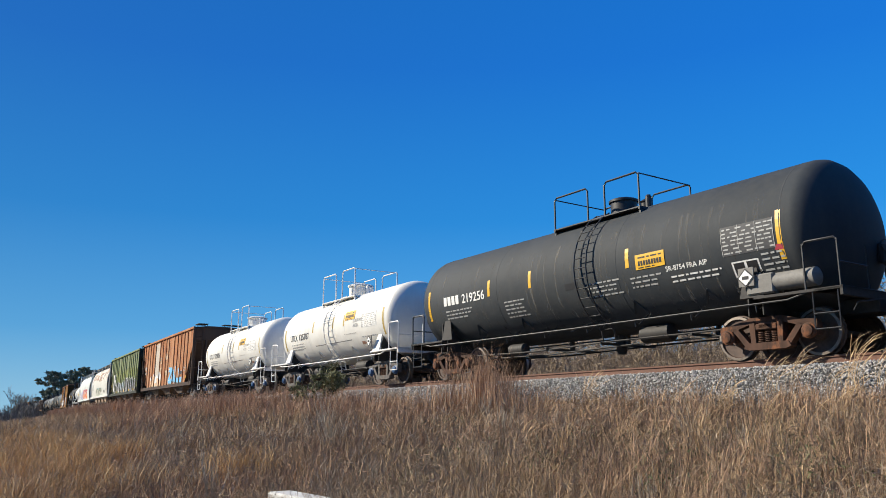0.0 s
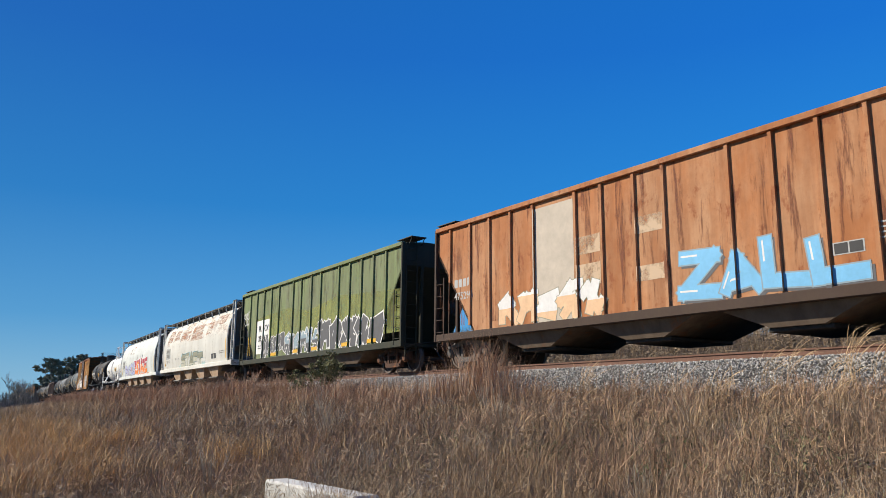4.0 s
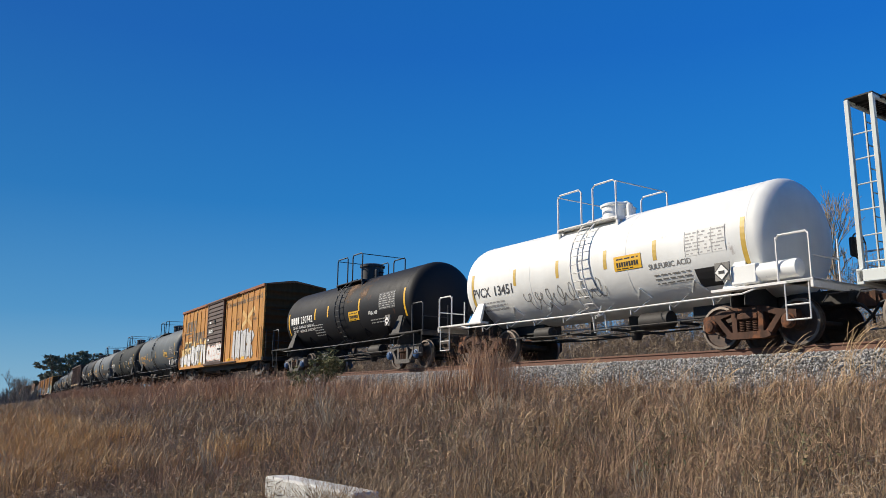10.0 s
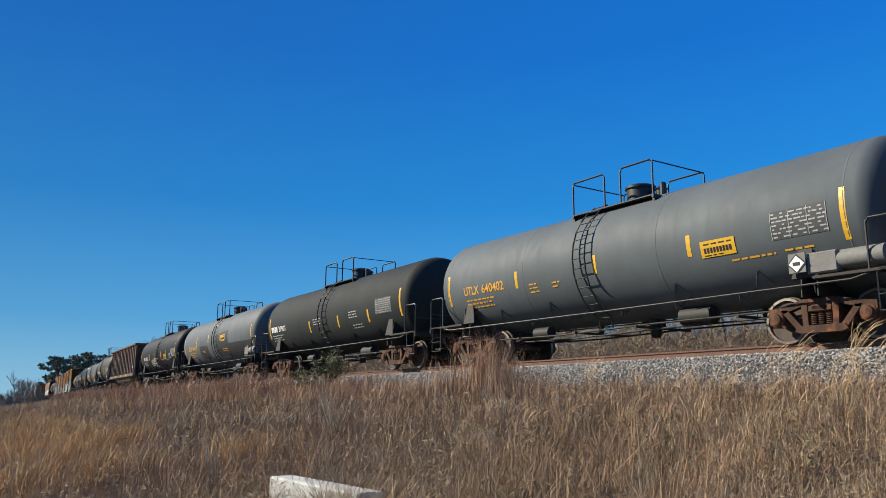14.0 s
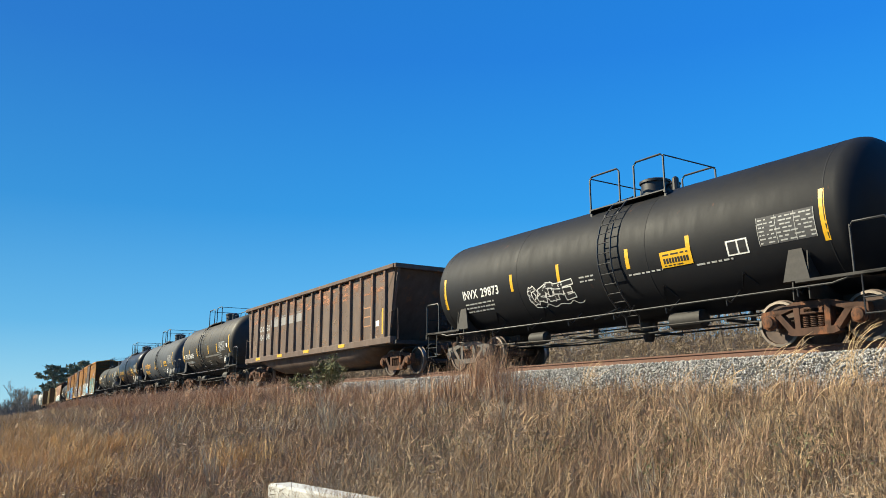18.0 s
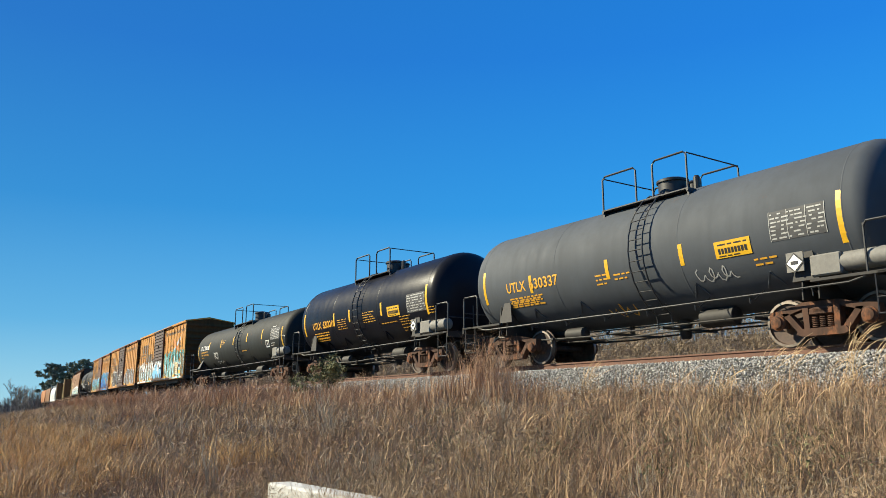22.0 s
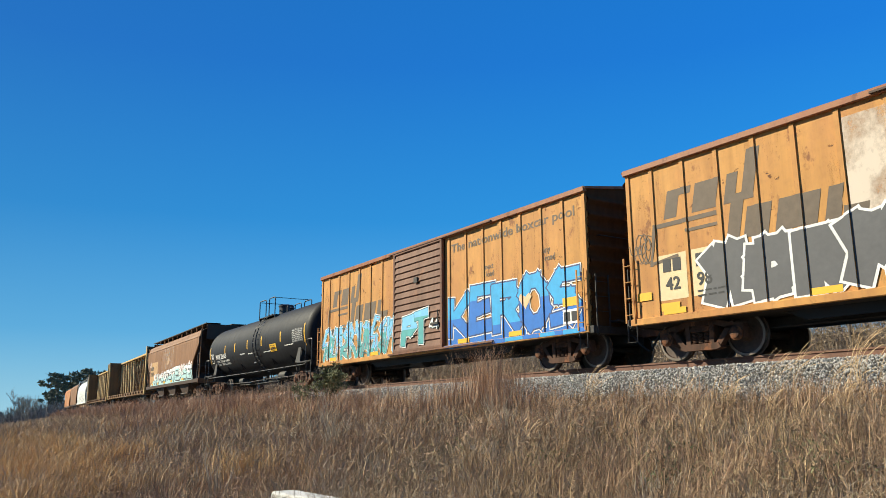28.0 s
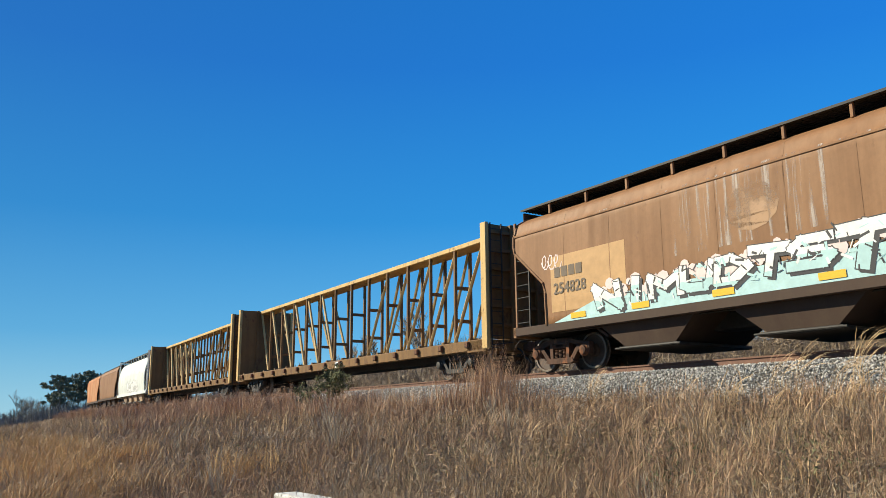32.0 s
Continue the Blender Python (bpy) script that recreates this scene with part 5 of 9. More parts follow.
# ---- the open gondola with a low belly ----
def gondola(s0, label, body, extra=None):
    car = wagon(s0, "gondola_wagon", label, "gondola wagon")
    L, top, sill, yp = 7.65, 3.70, 1.25, 1.50
    for g in (-1, 1):
        part("side_sheet", Mesh().plate([(-L + 0.5, sill), (L - 0.5, sill), (L - 0.1, top), (-L + 0.1, top)], g * yp, g * (yp - 0.04)), body, car)
        part("top_chord", Mesh().box(-L + 0.02, L - 0.02, g * (yp - 0.08), g * (yp + 0.13), top - 0.10, top + 0.05, c=0.02), body, car)
        part("side_sill", Mesh().box(-L + 0.2, L - 0.2, g * (yp - 0.1), g * (yp + 0.12), sill - 0.22, sill + 0.02, c=0.02), body, car)
    n = 16
    pos = [-6.85 + i * 13.75 / (n - 1) for i in range(n)]
    r = random.Random(5)
    for x in pos:
        e = r.uniform(-0.03, 0.03)
        m = Mesh().loft([[(x - 0.07 + e * (z - sill), -yp, z), (x - 0.05 + e * (z - sill), -yp - 0.085, z), (x + 0.05 + e * (z - sill), -yp - 0.085, z), (x + 0.07 + e * (z - sill), -yp, z)] for z in (sill, (sill + top) / 2, top - 0.08)])
        p = part("side_post", m, body, car)
        q = part("side_post", p.data, None, car)
        q.matrix_basis = pose(2 * x, 0, 0, 0, 0, 180)
    for g in (-1, 1):
        part("end_slope", Mesh().add([(g * L, -yp, top), (g * L, yp, top), (g * (L - 1.75), yp, sill), (g * (L - 1.75), -yp, sill), (g * (L - 0.06), -yp, top), (g * (L - 0.06), yp, top), (g * (L - 1.81), yp, sill), (g * (L - 1.81), -yp, sill)],
                                     [(0, 1, 2, 3), (7, 6, 5, 4), (0, 4, 5, 1), (1, 5, 6, 2), (2, 6, 7, 3), (3, 7, 4, 0)]), body, car)
        part("end_chord", Mesh().box(g * (L - 0.06), g * (L + 0.1), -yp - 0.1, yp + 0.1, top - 0.12, top + 0.05, c=0.02), body, car)
        part("end_deck", Mesh().box(g * (L - 2.0), g * L, -1.5, 1.5, sill - 0.25, sill - 0.12, c=0.01), M_STEEL, car)
        for y in (-1.4, 1.4):
            part("end_strut", Mesh().plate([(g * (L - 0.95), sill + 0.02), (g * (L - 0.70), sill + 0.02), (g * (L + 0.02), top - 0.1), (g * (L - 0.22), top - 0.1)], y - 0.05, y + 0.05), body, car)
            m = Mesh().tube([(g * (L - 0.55), y * 1.06, sill - 0.1), (g * (L - 0.5), y * 1.06, sill + 0.85), (g * (L + 0.05), y * 1.06, sill + 0.95), (g * (L + 0.1), y * 1.06, sill - 0.1)], 0.022, 6)
            part("end_handrail", m, body, car)
        coupler(car, g * L, 0.66)
        truck(car, g * 6.95, "rusty")
    brake_wheel(car, L - 0.1, 0.5, 1.9, M_STEEL)
    rings = []
    for x, dz in ((-5.9, 0.0), (-5.4, 0.25), (-4.7, 0.48), (-3.9, 0.60), (3.9, 0.60), (4.7, 0.48), (5.4, 0.25), (5.9, 0.0)):
        zb = sill - 0.20 - dz
        rings.append([(x, -1.40, sill - 0.15), (x, -1.38, sill - 0.2 - dz * 0.35), (x, -1.22, sill - 0.2 - dz * 0.7), (x, -0.9, zb), (x, 0.9, zb), (x, 1.22, sill - 0.2 - dz * 0.7), (x, 1.38, sill - 0.2 - dz * 0.35), (x, 1.40, sill - 0.15)])
    part("belly", Mesh().loft(rings), body, car, "low rounded belly between the trucks", smooth=50)
    part("floor", Mesh().box(-L + 1.7, L - 1.7, -yp + 0.05, yp - 0.05, sill - 0.05, sill), M_STEEL, car)
    edges = [-L] + [e for x in pos for e in (x - 0.07, x + 0.07)] + [L]
    bands = [(a, b, 0.087 if i % 2 else 0.0) for i, (a, b) in enumerate(zip(edges, edges[1:]))]
    side = Side(lambda x, z: -yp, [], bands)
    if extra:
        extra(car, side)
    return car


# ---- the centre-beam flats ----
def centerbeam(s0, label, body, pale, extra=None, L=11.2):
    car = wagon(s0, "centre_beam_wagon", label, "flat wagon")
    deck, top = 1.05, 4.45
    for g in (-1, 1):
        part("side_sill", Mesh().box(-L, L, g * 1.25, g * 1.42, deck - 0.32, deck, c=0.02), body, car)
        bh = Mesh().box(g * L, g * (L - 0.10), -1.42, 1.42, deck, top, c=0.02)
        bulk = part("bulkhead", bh, body, car, "tall end bulkhead")
        for y in (-1.40, -0.47, 0.47, 1.40):
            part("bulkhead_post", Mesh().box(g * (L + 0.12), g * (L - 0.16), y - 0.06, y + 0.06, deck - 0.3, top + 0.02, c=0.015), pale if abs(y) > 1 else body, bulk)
        for i in range(6):
            part("bulkhead_rib", Mesh().box(g * L, g * (L + 0.09), -1.40, 1.40, deck + 0.35 + i * 0.55, deck + 0.45 + i * 0.55, c=0.01), body, bulk)
        end_ladder(car, g * (L + 0.14), -1.3, -0.9, 0.6, top, 11, M_STEEL)
        coupler(car, g * L, 0.62)
        truck(car, g * (L - 2.05), "dark")
        sl = Mesh().box(g * L, g * (L - 1.0), -1.42, 1.42, deck - 0.36, deck - 0.02, c=0.01)
        part("end_sill", sl, body, car)
    part("deck", Mesh().box(-L, L, -1.3, 1.3, deck - 0.14, deck - 0.02, c=0.01), body, car, "deck of riser boards")
    riser = Mesh().box(-0.07, 0.07, -1.40, 1.40, deck - 0.02, deck + 0.07, c=0.01).data("deck_riser", [body])
    winch = Mesh().box(-0.09, 0.09, -1.52, -1.42, deck - 0.22, deck - 0.04, c=0.02).data("cable_winch", [M_RUSTY])
    n = 15
    for i in range(n):
        x = -L + 0.9 + i * (2 * L - 1.8) / (n - 1)
        p = part("deck_riser", riser, None, car)
        p.location.x = x
        q = part("cable_winch", winch, None, car)
        q.location.x = x
    # chord, outer posts and diagonals take the colour with sunlight painted in
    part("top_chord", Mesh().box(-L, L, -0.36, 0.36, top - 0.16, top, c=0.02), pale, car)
    part("bottom_chord", Mesh().box(-L, L, -0.30, 0.30, deck, deck + 0.1, c=0.02), body, car)
    part("centre_sill", Mesh().box(-L + 0.5, L - 0.5, -0.35, 0.35, 0.62, deck - 0.14, c=0.02), M_STEEL, car)
    m = 14
    for i in range(m + 1):
        x = -L + 0.1 + i * (2 * L - 0.2) / m
        if 0 < i < m:
            up = Mesh()
            for g in (-1, 1):
                up.box(x - 0.05, x + 0.05, g * 0.30 - 0.05, g * 0.30 + 0.05, deck, top - 0.1, c=0.01)
            for z in (deck + 0.9, deck + 2.0):
                up.box(x - 0.03, x + 0.03, -0.27, 0.27, z - 0.06, z + 0.06, c=0.01)
            part("upright", up, body, car)
        if i < m and i not in (6, 7):
            x2 = x + (2 * L - 0.2) / m
            a, b = (x2, x) if i < m / 2 else (x, x2)
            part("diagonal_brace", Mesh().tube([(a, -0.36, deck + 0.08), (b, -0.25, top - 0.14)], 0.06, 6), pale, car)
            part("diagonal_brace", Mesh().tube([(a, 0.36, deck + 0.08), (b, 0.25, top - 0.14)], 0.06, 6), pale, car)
    if extra:
        extra(car, Side(lambda x, z: -1.42))
    return car


# ---- the train, wagon by wagon ----
M_RBOX = paint("faded_yellow_boxcar_paint", (0.60, 0.29, 0.062), (0.15, 0.08, 0.04), 0.55, (0.20, 0.07, 0.03), 0.24, 0.6, (0.50, 0.22, 0.075), 0.65)
M_RBOXTAN = paint("tan_faded_boxcar_paint", (0.60, 0.30, 0.085), (0.20, 0.10, 0.05), 0.45, (0.17, 0.06, 0.03), 0.30, 0.65, (0.42, 0.18, 0.07), 0.6)
M_RBOXROOF = paint("rusty_roof_edge_paint", (0.30, 0.115, 0.055), (0.45, 0.25, 0.12), 0.4, rusty=0.3)
M_DOOR = paint("dark_brown_door_paint", (0.095, 0.060, 0.046), (0.035, 0.027, 0.022), 0.5, (0.15, 0.065, 0.038), 0.2, 0.6)
M_DOORRED = paint("rusty_brown_door_paint", (0.20, 0.098, 0.062), (0.055, 0.035, 0.026), 0.6, (0.26, 0.11, 0.055), 0.25, 0.65)
M_RUSTHOP = paint("orange_rust_hopper_paint", (0.46, 0.18, 0.065), (0.18, 0.065, 0.03), 0.55, (0.26, 0.08, 0.03), 0.33, 0.75, (0.56, 0.34, 0.19), 0.6)
M_GREENHOP = paint("mossy_green_hopper_paint", (0.205, 0.262, 0.108), (0.105, 0.112, 0.068), 0.6, (0.12, 0.065, 0.035), 0.22, 0.7, (0.20, 0.21, 0.13), 0.7)
# shade is put into these two darker end and sill colours
M_DARKHOP = paint("shaded_rusty_end_steel", (0.060, 0.036, 0.026), rusty=0.1, rough=0.7)
M_DARKGREEN = paint("shaded_green_end_steel", (0.030, 0.036, 0.024), rusty=0.1, rough=0.7)
M_WHITEHOP = paint("off_white_hopper_paint", (0.665, 0.695, 0.655), (0.46, 0.43, 0.37), 0.25, (0.42, 0.24, 0.16), 0.10, 0.6)
M_STAINHOP = paint("rust_stained_white_hopper_paint", (0.68, 0.675, 0.61), (0.46, 0.39, 0.30), 0.30, (0.44, 0.25, 0.15), 0.10, 0.65)
# end sheets of the white hoppers, their shade painted in as grey
M_SHADEEND = paint("shaded_grey_end_paint", (0.13, 0.13, 0.13), rusty=0.08)
M_BROWNHOP = paint("weathered_brown_hopper_paint", (0.255, 0.125, 0.055), (0.12, 0.062, 0.034), 0.5, (0.13, 0.058, 0.032), 0.18, 0.6, (0.33, 0.18, 0.09), 0.55)
M_GOND = paint("dark_brown_gondola_paint", (0.142, 0.098, 0.077), (0.055, 0.040, 0.032), 0.5, (0.24, 0.115, 0.060), 0.32, 0.7, (0.20, 0.15, 0.12), 0.5)
# one beam paint twice: shade painted into the first, sunlight into the second
M_BEAM = paint("shaded_dirty_yellow_beam_paint", (0.21, 0.115, 0.042), (0.08, 0.045, 0.028), 0.6, (0.11, 0.05, 0.025), 0.4, 0.65)
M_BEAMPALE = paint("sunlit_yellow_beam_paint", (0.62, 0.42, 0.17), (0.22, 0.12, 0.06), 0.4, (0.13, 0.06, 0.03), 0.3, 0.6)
M_GREYPATCH = plain("dark_overpaint_patch", (0.030, 0.031, 0.032), 0.6, 0, 0.25, 3)

# grimy end paint, darkened because the end walls' shade is put into it
M_BOXEND = paint("shaded_grimy_end_paint", (0.105, 0.052, 0.022), (0.03, 0.018, 0.011), 0.5, (0.12, 0.05, 0.025), 0.2, 0.85, gloss=0.05)
M_BAY = paint("rust_washed_bay_paint", (0.48, 0.355, 0.24), (0.22, 0.115, 0.06), 0.7, (0.34, 0.17, 0.09), 0.35, 0.7)

M_DARKBAY = paint("rusty_brown_bay_paint", (0.17, 0.125, 0.088), (0.06, 0.04, 0.03), 0.6, (0.20, 0.09, 0.045), 0.4, 0.75)
M_SEAM = plain("dirty_weld_seam", (0.36, 0.33, 0.27), 0.8, 0, 0.3, 6)
M_CHARTDARK = plain("dark_data_panel", (0.06, 0.06, 0.062), 0.7, 0, 0.2, 12)
M_FAINT = plain("faint_grey_print", (0.40, 0.39, 0.37), 0.7, 0, 0.15, 12)
M_PALECHART = plain("pale_data_panel", (0.74, 0.73, 0.69), 0.7, 0, 0.08, 12)


def spray(name, col):
    return plain(name, col, 0.65, 0, 0.14, 5)


S_WHITE, S_BLACK, S_GREY = spray("white_spray", (0.72, 0.71, 0.68)), spray("black_spray", (0.03, 0.03, 0.035)), spray("grey_spray", (0.17, 0.18, 0.19))
S_BLUE, S_SKY, S_TEAL = spray("blue_spray", (0.005, 0.14, 0.50)), spray("sky_blue_spray", (0.16, 0.46, 0.72)), spray("teal_spray", (0.07, 0.33, 0.33))
S_AQUA, S_RED, S_ORANGE = spray("pale_aqua_spray", (0.40, 0.60, 0.60)), spray("crimson_spray", (0.42, 0.035, 0.055)), spray("orange_spray", (0.80, 0.22, 0.03))
S_LILAC, S_PEACH, S_PINK = spray("lilac_spray", (0.42, 0.45, 0.66)), spray("peach_spray", (0.72, 0.46, 0.26)), spray("pink_white_spray", (0.72, 0.56, 0.53))
S_OLIVE, S_PALEOLIVE = spray("grey_olive_spray", (0.27, 0.27, 0.19)), spray("pale_olive_spray", (0.50, 0.49, 0.38))
S_CHALK = spray("chalky_white_spray", (0.56, 0.55, 0.53))
S_CYAN, S_DARKTEAL, S_DARKBLUE, S_BURNT = spray("cyan_spray", (0.02, 0.32, 0.62)), spray("dark_teal_spray", (0.02, 0.12, 0.14)), spray("dark_blue_spray", (0.02, 0.05, 0.16)), spray("burnt_orange_spray", (0.55, 0.16, 0.03))
S_STEELBLUE, S_DARKGREY = spray("steel_blue_spray", (0.24, 0.33, 0.38)), spray("charcoal_spray", (0.085, 0.085, 0.09))


def stain(name, col, amount=0.5, sx=1.0, sz=4.0, scale=1.2, wide=0.16, most=1.0):
    """A stain or wash that lets the paint below show through its broken edge."""
    n = Nodes(name)
    a = n.noise(scale, 8, 0.7, n.scaled((sx, 1, sz)))
    lo = 0.72 - 0.4 * amount
    n.t.links.new(n.math("MULTIPLY", n.ramp(a, lo, lo + wide), most), n.b.inputs["Alpha"])
    return n.done(col, 0.8)


T_RUST = stain("rust_wash_stain", (0.36, 0.16, 0.085), 0.62)
T_RUSTLIGHT = stain("light_rust_stain", (0.50, 0.28, 0.17), 0.60, 0.6, 2.2, 1.1, 0.3, 0.9)
T_RUSTBAND = stain("brushed_rust_stain", (0.40, 0.20, 0.115), 0.78, 0.9, 6.0, 0.9, 0.25, 1.0)
T_DARK = stain("sooty_runs", (0.045, 0.035, 0.028), 0.50, 5.0, 0.5, 1.6)
T_MOSS = stain("dark_moss_runs", (0.075, 0.072, 0.038), 0.50, 3.0, 0.5, 1.5, 0.2, 0.7)
T_PALEGREEN = stain("bright_moss_wash", (0.29, 0.32, 0.085), 0.85, 0.5, 0.5, 0.7, 0.25, 0.8)
T_PALE = stain("pale_streaks", (0.50, 0.42, 0.36), 0.50, 6.0, 0.3, 1.2)
T_CREAM = stain("cream_faded_patch", (0.55, 0.40, 0.26), 0.85, 1, 1, 1.5)
T_BROWN = stain("brown_grime_runs", (0.20, 0.085, 0.04), 0.44, 3.0, 0.4, 1.3, 0.3, 0.4)
T_FLECK = stain("flaked_rust_spots", (0.13, 0.05, 0.025), 0.24, 1.0, 1.3, 2.6, 0.06, 0.85)


def c1_extra(car, side):
    lay(car, "lettering", words("SR-8754 FRA AIP", 3.35, 1.98, 0.11, 0) + lines(3.45, 1.83, 1.3, 2, 0.05, 0.1, 0, 3), [M_WHITE], side)
    lay(car, "inspection_box", [bar(5.0, 5.62, 1.62, 1.92, 0), bar(5.04, 5.28, 1.65, 1.89, 1), bar(5.34, 5.58, 1.65, 1.89, 1)], [M_WHITE, M_BLACK], side)
    lay(car, "overpaint_patch", [bar(0.12, 0.58, 1.98, 2.14)], [M_BLACK], side)
    lay(car, "red_tag", [bar(6.02, 6.2, 2.0, 2.1)], [S_RED], side)
    lay(car, "dirt_film", [bar(-6.1, 6.2, 1.1, 3.2)], [stain("pale_dust_runs", (0.13, 0.125, 0.115), 0.42, 6, 0.3, 1.2)], side, "", 0.003)


def acid_extra(car, side):
    lay(car, "lettering", words("SULFURIC", 2.2, 2.36, 0.13) + words("ACID", 2.2, 2.18, 0.13) + lines(1.4, 1.95, 1.0, 1, 0.03, 0.08, 0, 4), [M_FAINT], side)
    lay(car, "stripe", [bar(-1.5, 1.9, 1.72, 1.745)], [M_GREYMARK], side)
    lay(car, "rust_stain", [bar(2.6, 4.4, 1.18, 1.62)], [T_RUST], side)


def c14_extra(car, side):
    lay(car, "scribbled_tag", piece("CcOPE", -2.3, -0.6, 1.55, 2.0, 3, (1, 1), 0, None, None, None, 0.26, 0.025) + scribble(-2.2, -0.4, 1.42, 1.52, 4, 0, 0.025, 8), [M_WHITE, M_BLACK], side, "white scribbled tag")
    lay(car, "inspection_box", [bar(4.0, 4.5, 1.85, 2.15, 0), bar(4.04, 4.24, 1.88, 2.12, 1), bar(4.28, 4.46, 1.88, 2.12, 1)], [M_WHITE, M_BLACK], side)


def c13_extra(car, side):
    lay(car, "overpaint_patch", [([(-3.2, 1.42), (-1.25, 1.32), (-1.45, 2.10), (-3.2, 2.12)], 0)], [M_GREYPATCH], side, "dark overpainted patch")
    lay(car, "overpaint_patch", [([(0.30, 1.40), (2.75, 1.36), (2.65, 2.72), (0.30, 2.62)], 0), ([(2.75, 1.32), (6.6, 1.25), (6.6, 1.95), (2.70, 2.0)], 0)], [M_GREYPATCH], side, "dark overpainted patch")
    lay(car, "lettering", lines(-2.55, 1.80, 0.5, 2, 0.05, 0.09, 0, 2) + lines(1.5, 1.72, 0.9, 2, 0.05, 0.10, 0, 6), [M_ORANGE], side)


def c16_extra(car, side):
    lay(car, "white_square", [bar(-4.75, -4.58, 2.0, 2.2)], [M_WHITE], side)
    lay(car, "white_square", [bar(4.45, 4.68, 2.15, 2.36)], [M_WHITE], side)
    lay(car, "dirt_film", [bar(-4.9, 4.9, 1.1, 3.6)], [stain("brown_dust_runs", (0.085, 0.066, 0.050), 0.42, 5, 0.4, 1.2)], side, "", 0.003)
    lay(car, "stripe", [bar(0.1, 2.6, 1.82, 1.9)], [M_GREYMARK], side)


def c17_extra(car, side):
    lay(car, "scribbled_tag", scribble(2.0, 2.9, 1.40, 1.72, 8, 0, 0.03, 12), [M_DULLWHITE], side, "pale scribbled tag")
    lay(car, "scribbled_tag", scribble(-0.9, -0.2, 1.0, 1.3, 9, 0, 0.03, 8), [M_ORANGE], side)


def c18_extra(car, side):
    sh = []
    for x, z, w, n in ((-1.75, 2.18, 0.95, 5), (0.40, 2.25, 1.1, 5), (1.7, 1.76, 1.3, 1), (3.0, 1.88, 0.85, 4), (3.0, 1.52, 0.8, 2), (4.9, 2.0, 0.5, 3)):
        sh += lines(x, z, w * 0.85, n, 0.032, 0.085, 0, int(x * 10) + 50)
    lay(car, "lettering", sh, [M_ORANGE], side, "rows of orange-yellow print")


def c19_extra(car, side):
    lay(car, "scribbled_tag", piece("RJ", -3.85, -3.2, 1.6, 1.95, 3, (0, 0), 0, None, None, None, 0.12, 0.01) + scribble(-3.7, -2.5, 1.35, 1.52, 5, 0, 0.03, 9), [M_DULLWHITE], side, "pale scribbled tag")
    lay(car, "inspection_box", [bar(4.9, 5.35, 1.72, 2.05, 0), bar(4.94, 5.1, 1.76, 2.01, 1), bar(5.15, 5.31, 1.76, 2.01, 1)], [M_WHITE, M_BLACK], side)
    lay(car, "lettering", lines(-2.3, 2.50, 0.5, 3, 0.04, 0.08, 0, 2) + lines(1.2, 1.75, 0.8, 1, 0.05, 0.1, 0, 3), [M_ORANGE], side)


def c23_extra(car, side):
    lay(car, "scribbled_tag", piece("TAJ", -6.95, -6.5, 2.05, 2.35, 3, (0, 0), 0, None, None, None, 0.1, 0.008) + [stroke((-6.9, 2.0), (-6.85, 1.86), 0.025, 0), stroke((-6.85, 1.86), (-6.6, 1.84), 0.025, 0), stroke((-6.6, 1.84), (-6.55, 2.0), 0.025, 0)], [M_WHITE], side)
    sh = []
    for x, z, w in ((-1.8, 2.0, 0.8), (-0.5, 1.95, 0.7), (1.8, 1.88, 1.1), (4.7, 1.98, 1.1), (-0.2, 1.5, 0.3), (6.2, 1.7, 0.3)):
        sh += lines(x, z, w, 1, 0.06, 0.1, 0, int(x * 10) + 90)
    lay(car, "lettering", sh, [M_WHITE], side)


def pvcx_extra(car, side):
    lay(car, "scribbled_tag", scribble(-2.4, 0.6, 1.35, 1.9, 3, 0, 0.025, 26), [M_GREYMARK], side, "grey outlined scribble")
    lay(car, "lettering", words("SULFURIC ACID", 2.1, 1.86, 0.12) + lines(2.2, 1.7, 1.0, 3, 0.04, 0.09, 0, 3), [M_GREYMARK], side)
    lay(car, "overpaint_patch", [bar(3.3, 3.85, 1.35, 1.72)], [M_BLACK], side)


tank_car(182.6, "black tank wagon with worn paint, rolling on the rails", "black", 1.5, 2.42, 6.1, 7.7, 5.4, seed=90)
tank_car(167.2, "charcoal grey tank wagon with yellow strips and white print", "charcoal", 1.54, 2.43, 6.15, 7.7, 5.45, 0.72, ladder_x=0.85, bars=(-3.03, -1.22, 2.27), sign=(2.95, 2.30),
         number=(-5.32, 2.18, "219256", 0.24), charts=[(4.85, 2.05, 1.2, 0.60)], small=((-2.4, 1.95, 0.9, 5), (0.9, 2.0, 1.1, 4), (2.3, 1.95, 0.9, 3), (5.7, 1.95, 0.5, 4)), seed=2, placard=(5.35, 1.55), box_x=5.6, extra=c1_extra, bar_z=0.02)
for _s0, _digits, _sd in ((153.1, "125787", 3), (140.35, "125806", 4)):
    tank_car(_s0, "short white acid tank wagon with white handrails", "white", 1.37, 2.34, 4.6, 6.4, 4.25, -0.05, manway=(0.48, 0.50), ladder_x=0.04, rails=M_WHITERAIL, truck_tone="grey", blue=True,
             bars=(-1.58, 0.39, 1.39), sign=(1.9, 2.66), number=(-4.0, 2.08, _digits, 0.23), code="UTLX", charts=[(2.92, 2.1, 1.15, 0.52)], small=((-3.9, 1.8, 1.3, 2), (2.8, 1.75, 1.2, 1), (-0.6, 2.75, 0.8, 3)), seed=_sd,
             ink=M_INK, placard=(3.85, 1.52), extra=acid_extra, rail_high=1.12, strip=plain("dull_ochre_strip", (0.42, 0.30, 0.07), 0.5, 0, 0.1, 20), bar_z=0.18)


